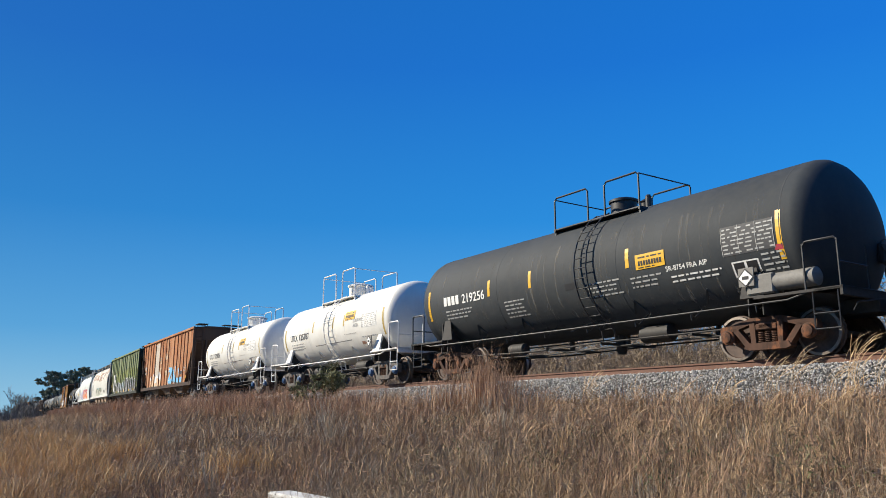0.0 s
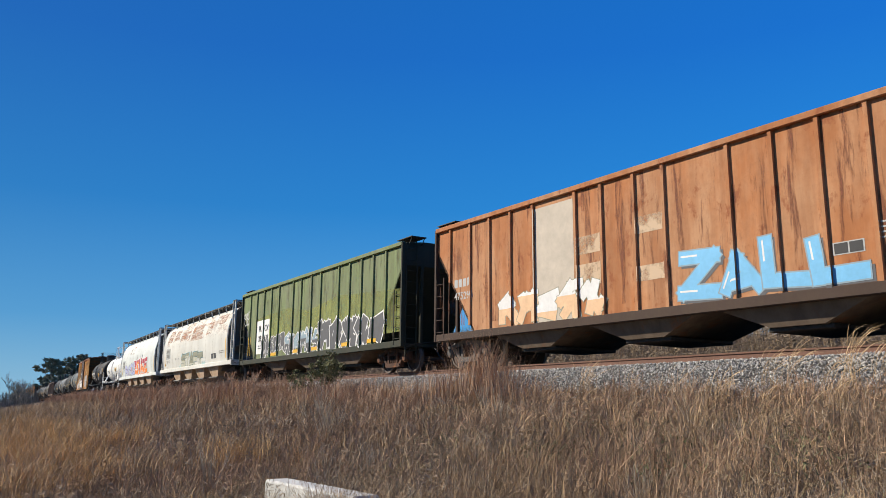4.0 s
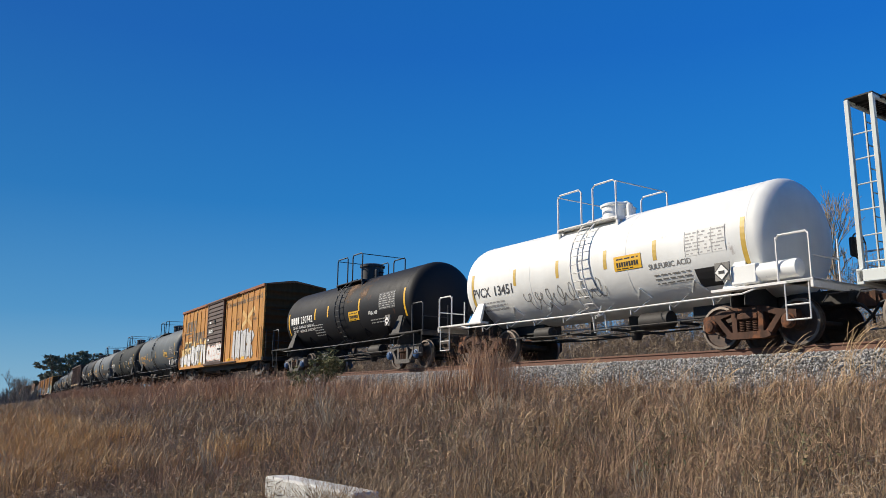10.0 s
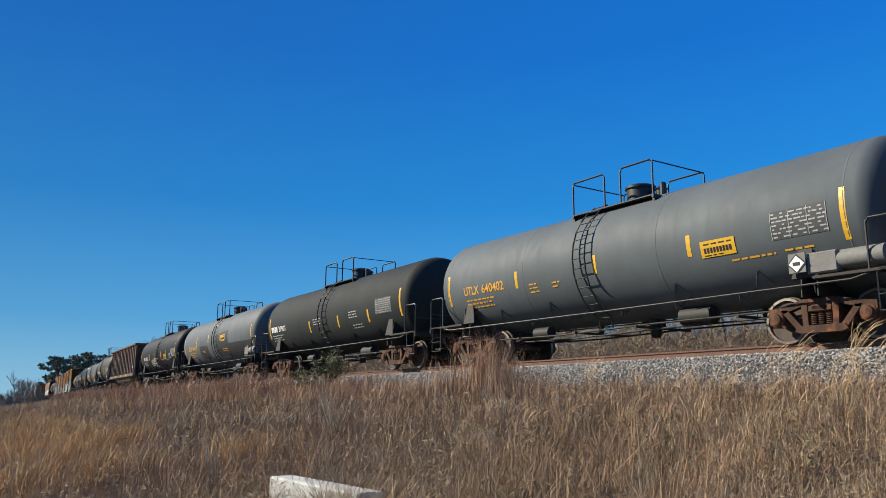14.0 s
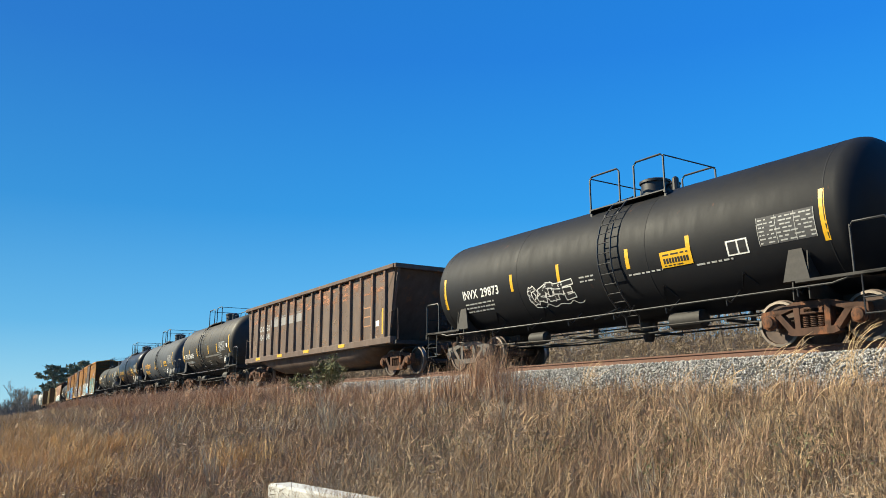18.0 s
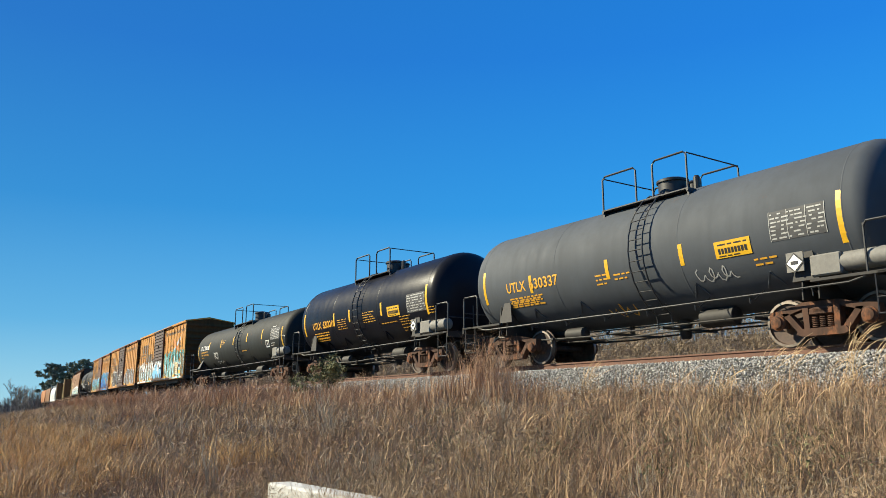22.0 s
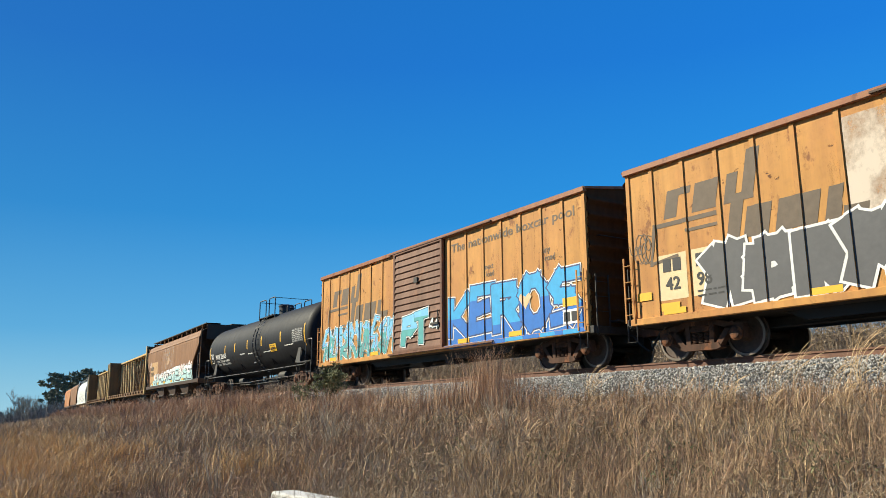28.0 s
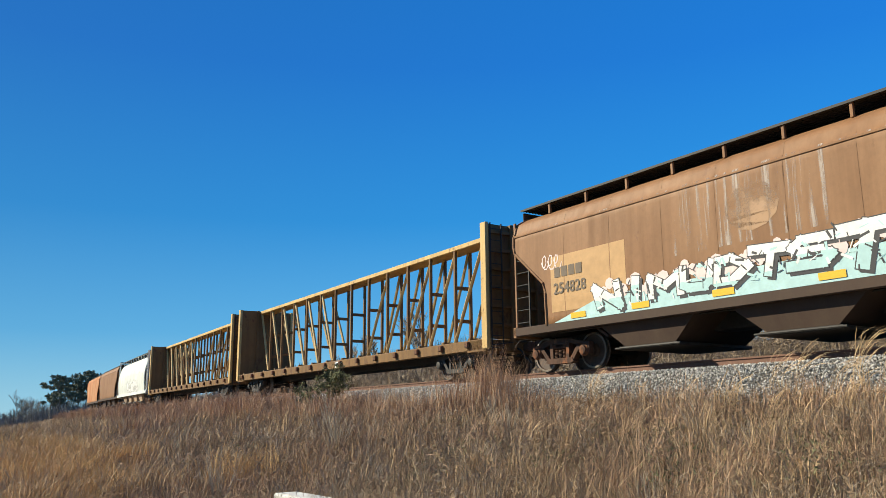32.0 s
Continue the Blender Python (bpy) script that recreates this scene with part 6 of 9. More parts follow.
def c4_extra(car, side):
    lay(car, "cream_panel", [bar(-3.42, -1.86, 1.0, 4.05)], [plain("faded_cream_panel", (0.50, 0.43, 0.34), 0.7, 0, 0.15, 3)], side, "faded cream painted panel")
    for a, b, c, d in ((-1.8, -0.95, 2.55, 3.0), (0.15, 0.95, 2.75, 3.15), (0.15, 0.95, 1.65, 2.0), (-1.8, -0.95, 1.75, 2.3)):
        lay(car, "faded_patch", [bar(a, b, c, d)], [T_CREAM], side)
    sh = mark(-7.1, 2.35, 4, 0.24, 0, 0.9) + words("475294", -7.1, 1.98, 0.22)
    lay(car, "lettering", sh + lines(6.0 - 0.4, 2.0, 0.6, 4, 0.04, 0.09, 0, 3), [M_DULLWHITE], side)
    lay(car, "graffiti", piece("ZALL", 1.3, 5.3, 1.05, 2.10, 5, (1, 1), 0, 2, None, 3, 0.27, 0.03), [S_STEELBLUE, S_SKY, S_WHITE, S_DARKGREY], side, "sky blue sprayed letters with dark edges")
    lay(car, "graffiti", piece("agcfe", -4.9, -0.9, 1.03, 1.95, 9, (1, 2), 0, None, None, None, 0.30, 0.02), [S_OLIVE, S_WHITE, S_PEACH], side, "faded sprayed shapes over a cream panel")
    lay(car, "warning_strip", [bar(6.22, 6.42, 1.25, 2.25)], [M_YELLOW], side)
    lay(car, "notice_board", [bar(4.72, 5.3, 1.55, 1.78, 0), bar(4.75, 5.0, 1.57, 1.76, 1), bar(5.03, 5.27, 1.57, 1.76, 1)], [M_DULLWHITE, M_BLACK], side)
    lay(car, "rust_film", [bar(-7.9, 7.9, 1.2, 4.2)], [stain("red_rust_runs", (0.20, 0.06, 0.025), 0.46, 4, 0.4, 1.2)], side, "", 0.002)


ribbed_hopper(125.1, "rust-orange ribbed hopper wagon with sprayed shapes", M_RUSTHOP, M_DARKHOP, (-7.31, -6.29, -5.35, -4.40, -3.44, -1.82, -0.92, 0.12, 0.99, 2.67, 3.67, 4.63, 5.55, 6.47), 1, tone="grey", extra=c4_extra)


def c5_extra(car, side):
    lay(car, "white_panel", [bar(-6.0, -4.18, 1.22, 2.80)], [M_WHITE], side, "white number panel")
    sh = words("PL", -5.7, 2.28, 0.27) + words("CX", -4.95, 2.28, 0.27) + words("28", -5.7, 1.82, 0.27) + words("631", -4.95, 1.82, 0.27) + lines(-5.7, 1.58, 0.6, 2, 0.05, 0.12, 0, 2)
    lay(car, "lettering", sh, [M_BLACK], side, "", 0.014)
    lay(car, "moss_wash", [([(-6.2, 1.3), (8.1, 1.3), (8.1, 2.75), (3.0, 3.05), (0.2, 2.75), (-2.2, 3.1), (-6.2, 2.9)], 0)], [T_PALEGREEN], side, "", 0.002)
    lay(car, "moss_film", [bar(-8.1, 8.1, 1.1, 4.2)], [T_MOSS], side, "", 0.003)
    lay(car, "graffiti", piece("gafegd", -5.1, -2.3, 1.02, 1.85, 3, (1, 1), 0, None, None, None, 0.30, 0.028, rise=0.05), [S_WHITE, S_DARKGREY, S_GREY], side, "dark grey sprayed shapes outlined in white", 0.016)
    lay(car, "graffiti", piece("cdagbf", -2.4, 1.4, 1.0, 1.98, 6, (1, 2), 0, None, None, None, 0.27, 0.035, busy=4), [S_WHITE, S_STEELBLUE, S_DARKGREY], side, "steel blue sprayed shapes outlined in white", 0.016)
    lay(car, "graffiti", piece("gagec", 1.45, 6.9, 1.02, 2.15, 8, (1, 1), 0, None, None, None, 0.38, 0.05, busy=3), [S_WHITE, S_DARKGREY, S_STEELBLUE], side, "grey sprayed shapes outlined in white", 0.016)
    for x in (-3.6, -0.95, 1.05, 3.9, 6.0):
        lay(car, "warning_strip", [bar(x - 0.34, x + 0.34, 1.05, 1.19)], [M_YELLOW], side, "", 0.024)
    lay(car, "warning_strip", [bar(-7.0, -6.86, 1.2, 2.1)], [M_YELLOW], side)
    lay(car, "scribbled_tag", scribble(-7.9, -7.15, 2.7, 3.5, 3, 0, 0.04, 10), [M_WHITE], side)


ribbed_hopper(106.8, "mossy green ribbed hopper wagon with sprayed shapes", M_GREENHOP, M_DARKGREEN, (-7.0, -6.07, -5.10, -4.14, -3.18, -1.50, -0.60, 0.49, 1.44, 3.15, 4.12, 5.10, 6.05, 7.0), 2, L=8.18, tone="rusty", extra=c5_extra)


def hopper_marks(car, side, digits, seed):
    lay(car, "number_panel", [bar(-6.85, -5.65, 1.80, 2.50)], [plain("grey_number_panel", (0.36, 0.37, 0.345), 0.7, 0, 0.15, 8)], side, "grey number panel", 0.003)
    lay(car, "lettering", words("NAHX", -6.72, 2.22, 0.20) + words(digits, -6.72, 1.90, 0.20) + words("LD LMT", -6.7, 1.66, 0.07) + words("202200", -6.1, 1.66, 0.07) + words("LT WT", -6.7, 1.55, 0.07) + words("60800", -6.1, 1.55, 0.07), [M_GREYMARK], side, "", 0.012)
    lay(car, "warning_strip", [bar(-7.25, -7.13, 1.35, 2.0)], [M_YELLOW], side)
    lay(car, "warning_strip", [([(6.95, 1.3), (7.05, 1.3), (7.16, 2.4), (7.06, 2.4)], 0)], [M_YELLOW], side)
    lay(car, "outlet_box", [bar(-7.1, -6.9, 1.4, 1.5)], [M_BLACK], side)


def c6_extra(car, side):
    hopper_marks(car, side, "770361", 6)
    lay(car, "rust_stain", [bar(-7.0, 7.3, 2.65, 3.85)], [T_RUSTLIGHT], side, "broad rust wash under the roof")
    for a, b, c, d in ((-6.9, -5.6, 2.9, 3.7), (-5.0, -3.7, 2.95, 3.6), (-3.2, -0.9, 2.75, 3.5), (-0.5, 2.0, 2.75, 3.55), (2.9, 4.0, 2.8, 3.5), (4.4, 6.4, 3.1, 3.75)):
        lay(car, "rust_stain", [bar(a, b, c, d)], [T_RUSTBAND], side)
    lay(car, "notice_board", [bar(4.25, 4.68, 1.38, 1.66), bar(4.75, 5.2, 1.38, 1.66)], [M_CHARTDARK], side)
    lay(car, "graffiti", puffs(-2.6, 2.3, 1.85, 16, 0.14, 3, 3) + piece("STAFT", -2.6, 2.4, 1.10, 1.98, 12, (1, 2), 0, None, None, None, 0.30, 0.028), [S_DARKTEAL, S_OLIVE, S_PALEOLIVE, S_AQUA], side, "pale olive sprayed letters outlined in teal")
    lay(car, "graffiti", scribble(-3.2, -2.3, 1.05, 1.35, 4, 0, 0.08, 8) + scribble(2.2, 2.9, 1.08, 1.35, 5, 0, 0.08, 6), [S_AQUA], side)
    lay(car, "lettering", words("NEW", -4.3, 1.68, 0.10) + words("11 80", -3.5, 1.68, 0.10) + lines(5.9, 1.7, 0.8, 2, 0.05, 0.1, 0, 2), [M_GREYMARK], side)


def c7_extra(car, side):
    hopper_marks(car, side, "770340", 7)
    lay(car, "rust_stain", [bar(-3.7, -1.9, 2.9, 3.5)], [T_RUST], side, "patch of rust")
    a = piece("PAYOU", -5.5, -0.85, 1.12, 2.12, 21, (1, 1), 0, 3, None, None, 0.27, 0.028, rise=0.02)
    lay(car, "graffiti", a, [S_BLACK, S_LILAC, S_PEACH, S_WHITE], side, "lilac sprayed letters outlined in black")
    lay(car, "graffiti", [([(x + e * 0.5 * math.cos(k * 0.6), z + e * math.sin(k * 0.6)) for k in range(10)], k2) for x, z, e, k2 in ((-5.05, 1.78, 0.10, 1), (-4.1, 1.40, 0.2, 0), (-2.2, 1.65, 0.26, 0), (-2.25, 1.68, 0.12, 1))],
        [S_PEACH, S_ORANGE], side, "peach and orange sprayed spots", 0.014)
    b = piece("ESIAJE", -0.95, 4.45, 1.20, 2.42, 22, (2, 1), 0, None, None, None, 0.30, 0.042, 0.5)
    lay(car, "graffiti", b, [S_WHITE, S_ORANGE, S_RED], side, "orange and crimson sprayed letters outlined in white", 0.008)
    blobs = [([(x + r * math.cos(k * 0.785), z + r * math.sin(k * 0.785)) for k in range(8)], 0) for x, z, r in ((0.0, 2.42, 0.17), (0.35, 2.55, 0.06), (2.35, 2.55, 0.12), (2.1, 2.62, 0.06), (0.12, 2.66, 0.05))]
    lay(car, "graffiti", blobs, [S_GREY], side)
    lay(car, "graffiti", [bar(-0.9, 5.2, 1.02, 1.22, 0), bar(0.4, 1.5, 1.04, 1.2, 1), bar(2.6, 3.5, 1.04, 1.2, 1)], [S_ORANGE, S_RED], side, "", 0.002)


round_hopper(88.88, "off-white round-sided hopper wagon stained with rust", M_STAINHOP, M_SHADEEND, 4, 3, L=8.38, tc=7.02, shift=0.22, extra=c6_extra)
round_hopper(70.75, "off-white round-sided hopper wagon with bright sprayed shapes", M_WHITEHOP, M_SHADEEND, 4, 4, L=8.38, tc=7.02, shift=0.22, extra=c7_extra)
tank_car(55.4, "white tank wagon with white handrails and grey print", "bright", 1.29, 2.28, 4.62, 6.6, 4.5, -0.15, 2.1, ladder_x=-0.08, rails=M_WHITERAIL, bars=(-2.67, -0.93, 0.78, 2.32), sign=(1.5, 2.12), number=(-4.63, 1.88, "13451", 0.24), code="PVCX",
         charts=[(3.16, 2.0, 1.05, 0.55)], small=((-4.5, 1.6, 1.3, 2),), seed=8, ink=M_INK, strip=plain("ochre_strip", (0.55, 0.36, 0.06), 0.5, 0, 0.1, 20), placard=(4.25, 1.5), box_x=4.7, extra=pvcx_extra, rail_high=0.95)
tank_car(41.75, "black tank wagon with a rust stain and white print", "black", 1.32, 2.36, 5.1, 7.05, 4.75, 0.1, 2.2, manway=(0.45, 0.62), ladder_x=0.08, truck_tone="grey", blue=True, bars=(-2.31, -1.05, 1.71), sign=(1.25, 2.06), number=(-4.83, 2.16, "230742", 0.26), load=("LD LMT  221800 LB  100600 KG", "LT WT    64200 LB  29100 KG"),
         charts=[(3.3, 2.1, 1.15, 0.6)], small=((-2.5, 1.95, 0.9, 5), (2.5, 1.78, 1.2, 2)), seed=9, placard=(4.3, 1.62), rail_high=1.05, bar_z=0.08,
         extra=lambda car, side: (lay(car, "lettering", words("FRA AIP", 2.45, 1.98, 0.14), [M_WHITE], side), lay(car, "rust_stain", [bar(0.3, 2.4, 2.6, 3.5)], [stain("brown_rust_film", (0.16, 0.085, 0.04), 0.6, 1.0, 1.0, 1.0)], side)))


def rail_shapes(x, z, k=1.0):
    """The two-line emblem as plain slanted shapes."""
    sh = []
    lean = 0.22
    for a, w, h, up in ((0.0, 0.34, 0.62, 0), (0.34, 0.30, 0.16, 0.46), (0.75, 0.62, 0.62, 0), (1.55, 0.26, 0.62, 0), (1.95, 0.30, 1.02, 0)):
        sh.append(bar(x + a * k + up * lean, x + (a + w) * k + up * lean, z + up * k, z + (up + h) * k, 0, lean * h))
    for a, w, h in ((1.55, 0.30, 0.95), (1.95, 0.55, 0.62), (2.65, 0.85, 0.62), (3.65, 0.30, 0.62), (4.0, 0.45, 0.2)):
        sh.append(bar(x + a * k, x + (a + w) * k, z - 0.78 * k, z + (h - 0.78) * k, 0, lean * h))
    sh += [stroke((x - 0.25, z - 0.12), (x + 1.35, z - 0.12), 0.10, 0), stroke((x - 0.25, z - 0.12), (x - 0.40, z - 0.95), 0.09, 0), stroke((x + 0.6, z - 0.35), (x + 1.35, z - 0.35), 0.07, 0), stroke((x - 0.4, z - 0.95), (x + 0.3, z - 0.85), 0.07, 0)]
    return sh


M_LOGO = plain("grey_brown_faded_emblem", (0.125, 0.090, 0.060), 0.7, 0, 0.2, 6)


def box_marks(car, side, slogan=True, ink=None, panel=None, d1="", d2="", roads=True, z_n=1.26):
    ink = ink or M_LOGO
    lay(car, "emblem", rail_shapes(-6.75, 3.05), [ink], side, "faded grey slanted emblem shapes", 0.003)
    if panel:
        lay(car, "number_panel", [bar(-6.98, -6.20, z_n, z_n + 1.0), bar(-6.08, -5.30, z_n, z_n + 1.0)], [panel], side, "pale number panel", 0.004)
    sh = mark(-6.85, z_n + 0.62, 2, 0.28, 0, 0.95) + mark(-5.98, z_n + 0.62, 2, 0.28, 0, 0.95) + words(d1, -6.80, z_n + 0.22, 0.28) + words(d2, -5.98, z_n + 0.22, 0.28) + lines(-5.98, z_n + 0.08, 0.7, 2, 0.05, 0.1, 0, 3)
    lay(car, "lettering", sh, [M_BLACK], side, "", 0.012)
    if slogan:
        lay(car, "slogan", words("The nationwide boxcar pool", 1.78, 3.78, 0.26, 0, 5.6), [ink], side, "faded slogan along the top")
        if roads:
            lay(car, "slogan", words("next", 3.52, 2.98, 0.16) + words("load", 3.58, 2.76, 0.16) + words("any", 6.1, 3.02, 0.16) + words("road", 6.18, 2.80, 0.16), [ink], side)
    for x0, x1 in ((-7.7, -1.75), (1.45, 7.7)):
        lay(car, "grime", [bar(x0, x1, 0.95, 4.28)], [T_BROWN], side, "", 0.0012)
        lay(car, "flaked_rust", [bar(x0, x1, 0.95, 4.28)], [T_FLECK], side, "", 0.0022)
    for x in (-6.6, -3.2, 2.4, 4.9):
        lay(car, "warning_strip", [bar(x - 0.3, x + 0.3, 0.95, 1.08)], [M_YELLOW], side, "", 0.022)


def c10_extra(car, side):
    box_marks(car, side, panel=plain("pale_yellow_panel", (0.70, 0.52, 0.22), 0.7, 0, 0.1, 8), d1="24", d2="493", z_n=1.45)
    crossed_bars(car, side, plain("pale_faded_bar", (0.66, 0.44, 0.17), 0.7, 0, 0.15, 6), plain("pale_ochre_bar", (0.62, 0.36, 0.11), 0.7, 0, 0.15, 6))
    lay(car, "graffiti", [bar(-7.7, -1.8, 0.98, 2.0, 0, 0.1)] + [([(x + r * math.cos(k * 0.785), z + r * math.sin(k * 0.785)) for k in range(8)], 0) for x, z, r in ((-2.3, 2.1, 0.3), (-3.4, 2.2, 0.3), (-4.6, 2.1, 0.35))], [plain("straw_yellow_spray", (0.70, 0.50, 0.20), 0.7, 0, 0.15, 3)], side, "straw yellow sprayed ground", 0.010)
    lay(car, "graffiti", piece("OSO", -7.65, -5.3, 0.96, 1.66, 31, (1, 1), 0, None, 1, None, 0.40, 0.018), [S_GREY, S_WHITE], side, "white sprayed bubbles", 0.014)
    lay(car, "graffiti", piece("ROTIL", -5.4, -1.8, 0.98, 2.22, 32, (1, 1), 0, None, None, 0, 0.40, 0.03), [S_BLACK, S_WHITE], side, "white sprayed letters outlined in black", 0.016)
    lay(car, "graffiti", piece("CEBOS", -1.35, 1.35, 1.12, 1.95, 33, (1, 1), 0, None, 3, None, 0.34, 0.022), [S_BURNT, S_WHITE, S_PINK, S_WHITE], side, "white sprayed letters edged in orange", 0.012)
    lay(car, "graffiti", puffs(3.3, 6.2, 1.35, 16, 0.32, 4, 1) + puffs(3.4, 6.1, 1.95, 14, 0.32, 14, 1) + piece("ROTK", 3.1, 6.3, 1.0, 2.4, 35, (1, 1), 0, None, None, None, 0.36, 0.02, busy=5), [S_GREY, S_CHALK], side, "white sprayed letters outlined in grey", 0.014)
    lay(car, "door_label", [bar(-1.2, -0.85, 3.15, 3.27), bar(-1.3, -0.45, 2.6, 2.82, 1), bar(-1.25, -0.5, 2.66, 2.70), bar(-1.2, -0.55, 2.74, 2.78), bar(-1.4, -1.1, 2.2, 2.3)], [M_WHITE, M_GREYMARK], side, "small white door labels", 0.012)


def crossed_bars(car, side, a, b):
    lay(car, "cross_emblem", [stroke((4.55, 2.65), (6.2, 3.35), 0.24, 0), stroke((4.55, 3.30), (6.0, 2.55), 0.24, 1)], [a, b], side, "crossed faded bars", 0.006)


def c20_extra(car, side):
    box_marks(car, side, ink=plain("dark_slate_emblem", (0.075, 0.068, 0.060), 0.7, 0, 0.2, 6), d1="32", d2="729", z_n=1.15)
    crossed_bars(car, side, plain("faded_blue_bar", (0.36, 0.42, 0.50), 0.7, 0, 0.15, 6), plain("faded_orange_bar", (0.55, 0.20, 0.06), 0.7, 0, 0.15, 6))
    lay(car, "graffiti", puffs(-7.5, -1.9, 1.2, 18, 0.26, 5, 1) + puffs(-7.5, -1.9, 1.5, 10, 0.2, 6, 2) + piece("bfgdacebgfda", -7.7, -1.75, 0.95, 2.35, 41, (1, 2), 0, None, None, None, 0.24, 0.022, 0.4, busy=12), [S_DARKGREY, S_WHITE, S_AQUA], side, "white and pale aqua sprayed shapes", 0.014)
    lay(car, "graffiti", puffs(-1.4, 1.1, 1.5, 12, 0.25, 7, 2) + piece("cafg", -1.6, 1.25, 1.0, 2.2, 42, (1, 2), 0, None, None, None, 0.22, 0.02, busy=8), [S_STEELBLUE, S_WHITE, S_SKY], side, "blue and white sprayed shapes across the door", 0.010)
    lay(car, "graffiti", puffs(1.9, 7.4, 1.25, 22, 0.26, 8, 1) + puffs(1.9, 7.4, 1.7, 12, 0.22, 18, 2) + piece("gbdfaegcbfgd", 1.75, 7.6, 0.95, 2.65, 43, (1, 2), 3, 0, None, None, 0.22, 0.014, busy=12), [S_WHITE, S_TEAL, S_AQUA, S_BLACK], side, "teal sprayed shapes edged in white", 0.014)
    sill_spray(car, -7.7, 7.7, [S_WHITE, S_AQUA, S_TEAL, S_GREY], 7)
    lay(car, "number_panel", [bar(5.15, 6.0, 1.08, 1.85, 0)] + [bar(5.25 + 0.2 * (i % 3), 5.38 + 0.2 * (i % 3), 1.18 + 0.12 * (i // 3), 1.24 + 0.12 * (i // 3), 1) for i in range(15)], [plain("cream_panel", (0.66, 0.52, 0.30), 0.7, 0, 0.1, 8), M_GREYMARK], side, "cream panel with small marks", 0.024)
    lay(car, "warning_strip", [bar(6.25, 6.85, 1.10, 1.30)], [M_YELLOW], side, "", 0.026)
    lay(car, "notice_board", [bar(6.2, 6.65, 1.45, 1.75, 0), bar(6.23, 6.4, 1.48, 1.72, 1), bar(6.44, 6.62, 1.48, 1.72, 1)], [M_WHITE, M_BLACK], side, "", 0.026)


def sill_spray(car, x0, x1, mats, seed):
    """Spray that runs on over the side sill, in pieces of changing tone."""
    r = random.Random(seed)
    sh, x = [], x0
    while x < x1:
        e = r.uniform(0.15, 0.7)
        sh.append(bar(x, min(x1, x + e), 0.80 + r.uniform(0, 0.03), 0.92, r.randrange(len(mats)), r.uniform(-0.05, 0.05)))
        x += e
    lay(car, "graffiti", sh, mats, Side(lambda x, z: -1.586), "spray running over the side sill")


def c21_extra(car, side):
    box_marks(car, side, panel=plain("cream_number_panel", (0.68, 0.52, 0.30), 0.7, 0, 0.1, 8), d1="42", d2="980")
    lay(car, "graffiti", piece("gCRg", -5.75, -1.75, 0.97, 2.3, 51, (1, 1), 0, None, None, None, 0.44, 0.055), [S_WHITE, S_DARKGREY, S_GREY], side, "dark grey sprayed shapes outlined in white", 0.014)
    lay(car, "graffiti", piece("cfgbad", 1.75, 7.1, 0.98, 2.2, 52, (2, 1), 0, None, None, None, 0.28, 0.035, busy=6), [S_WHITE, S_GREY, S_DARKGREY], side, "grey sprayed shapes outlined in white", 0.014)
    lay(car, "scribbled_tag", scribble(-0.9, 1.1, 1.75, 2.0, 5, 0, 0.05, 14) + scribble(-1.2, 0.2, 1.4, 1.7, 6, 0, 0.05, 10) + scribble(0.2, 1.2, 2.0, 2.2, 7, 0, 0.05, 8), [S_WHITE], side, "white scribbled tags on the door", 0.010)
    lay(car, "pale_bloom", [bar(-2.6, -1.75, 2.3, 4.1)], [stain("pale_bloom", (0.62, 0.52, 0.42), 0.85, 0.8, 0.6, 0.8)], side, "", 0.006)
    lay(car, "scribbled_tag", scribble(-7.6, -7.15, 2.1, 2.9, 9, 0, 0.025, 16), [M_LOGO], side)
    lay(car, "warning_strip", [bar(-6.95, -6.45, 1.03, 1.2), bar(-7.6, -7.2, 1.32, 1.5)], [M_YELLOW], side, "", 0.020)


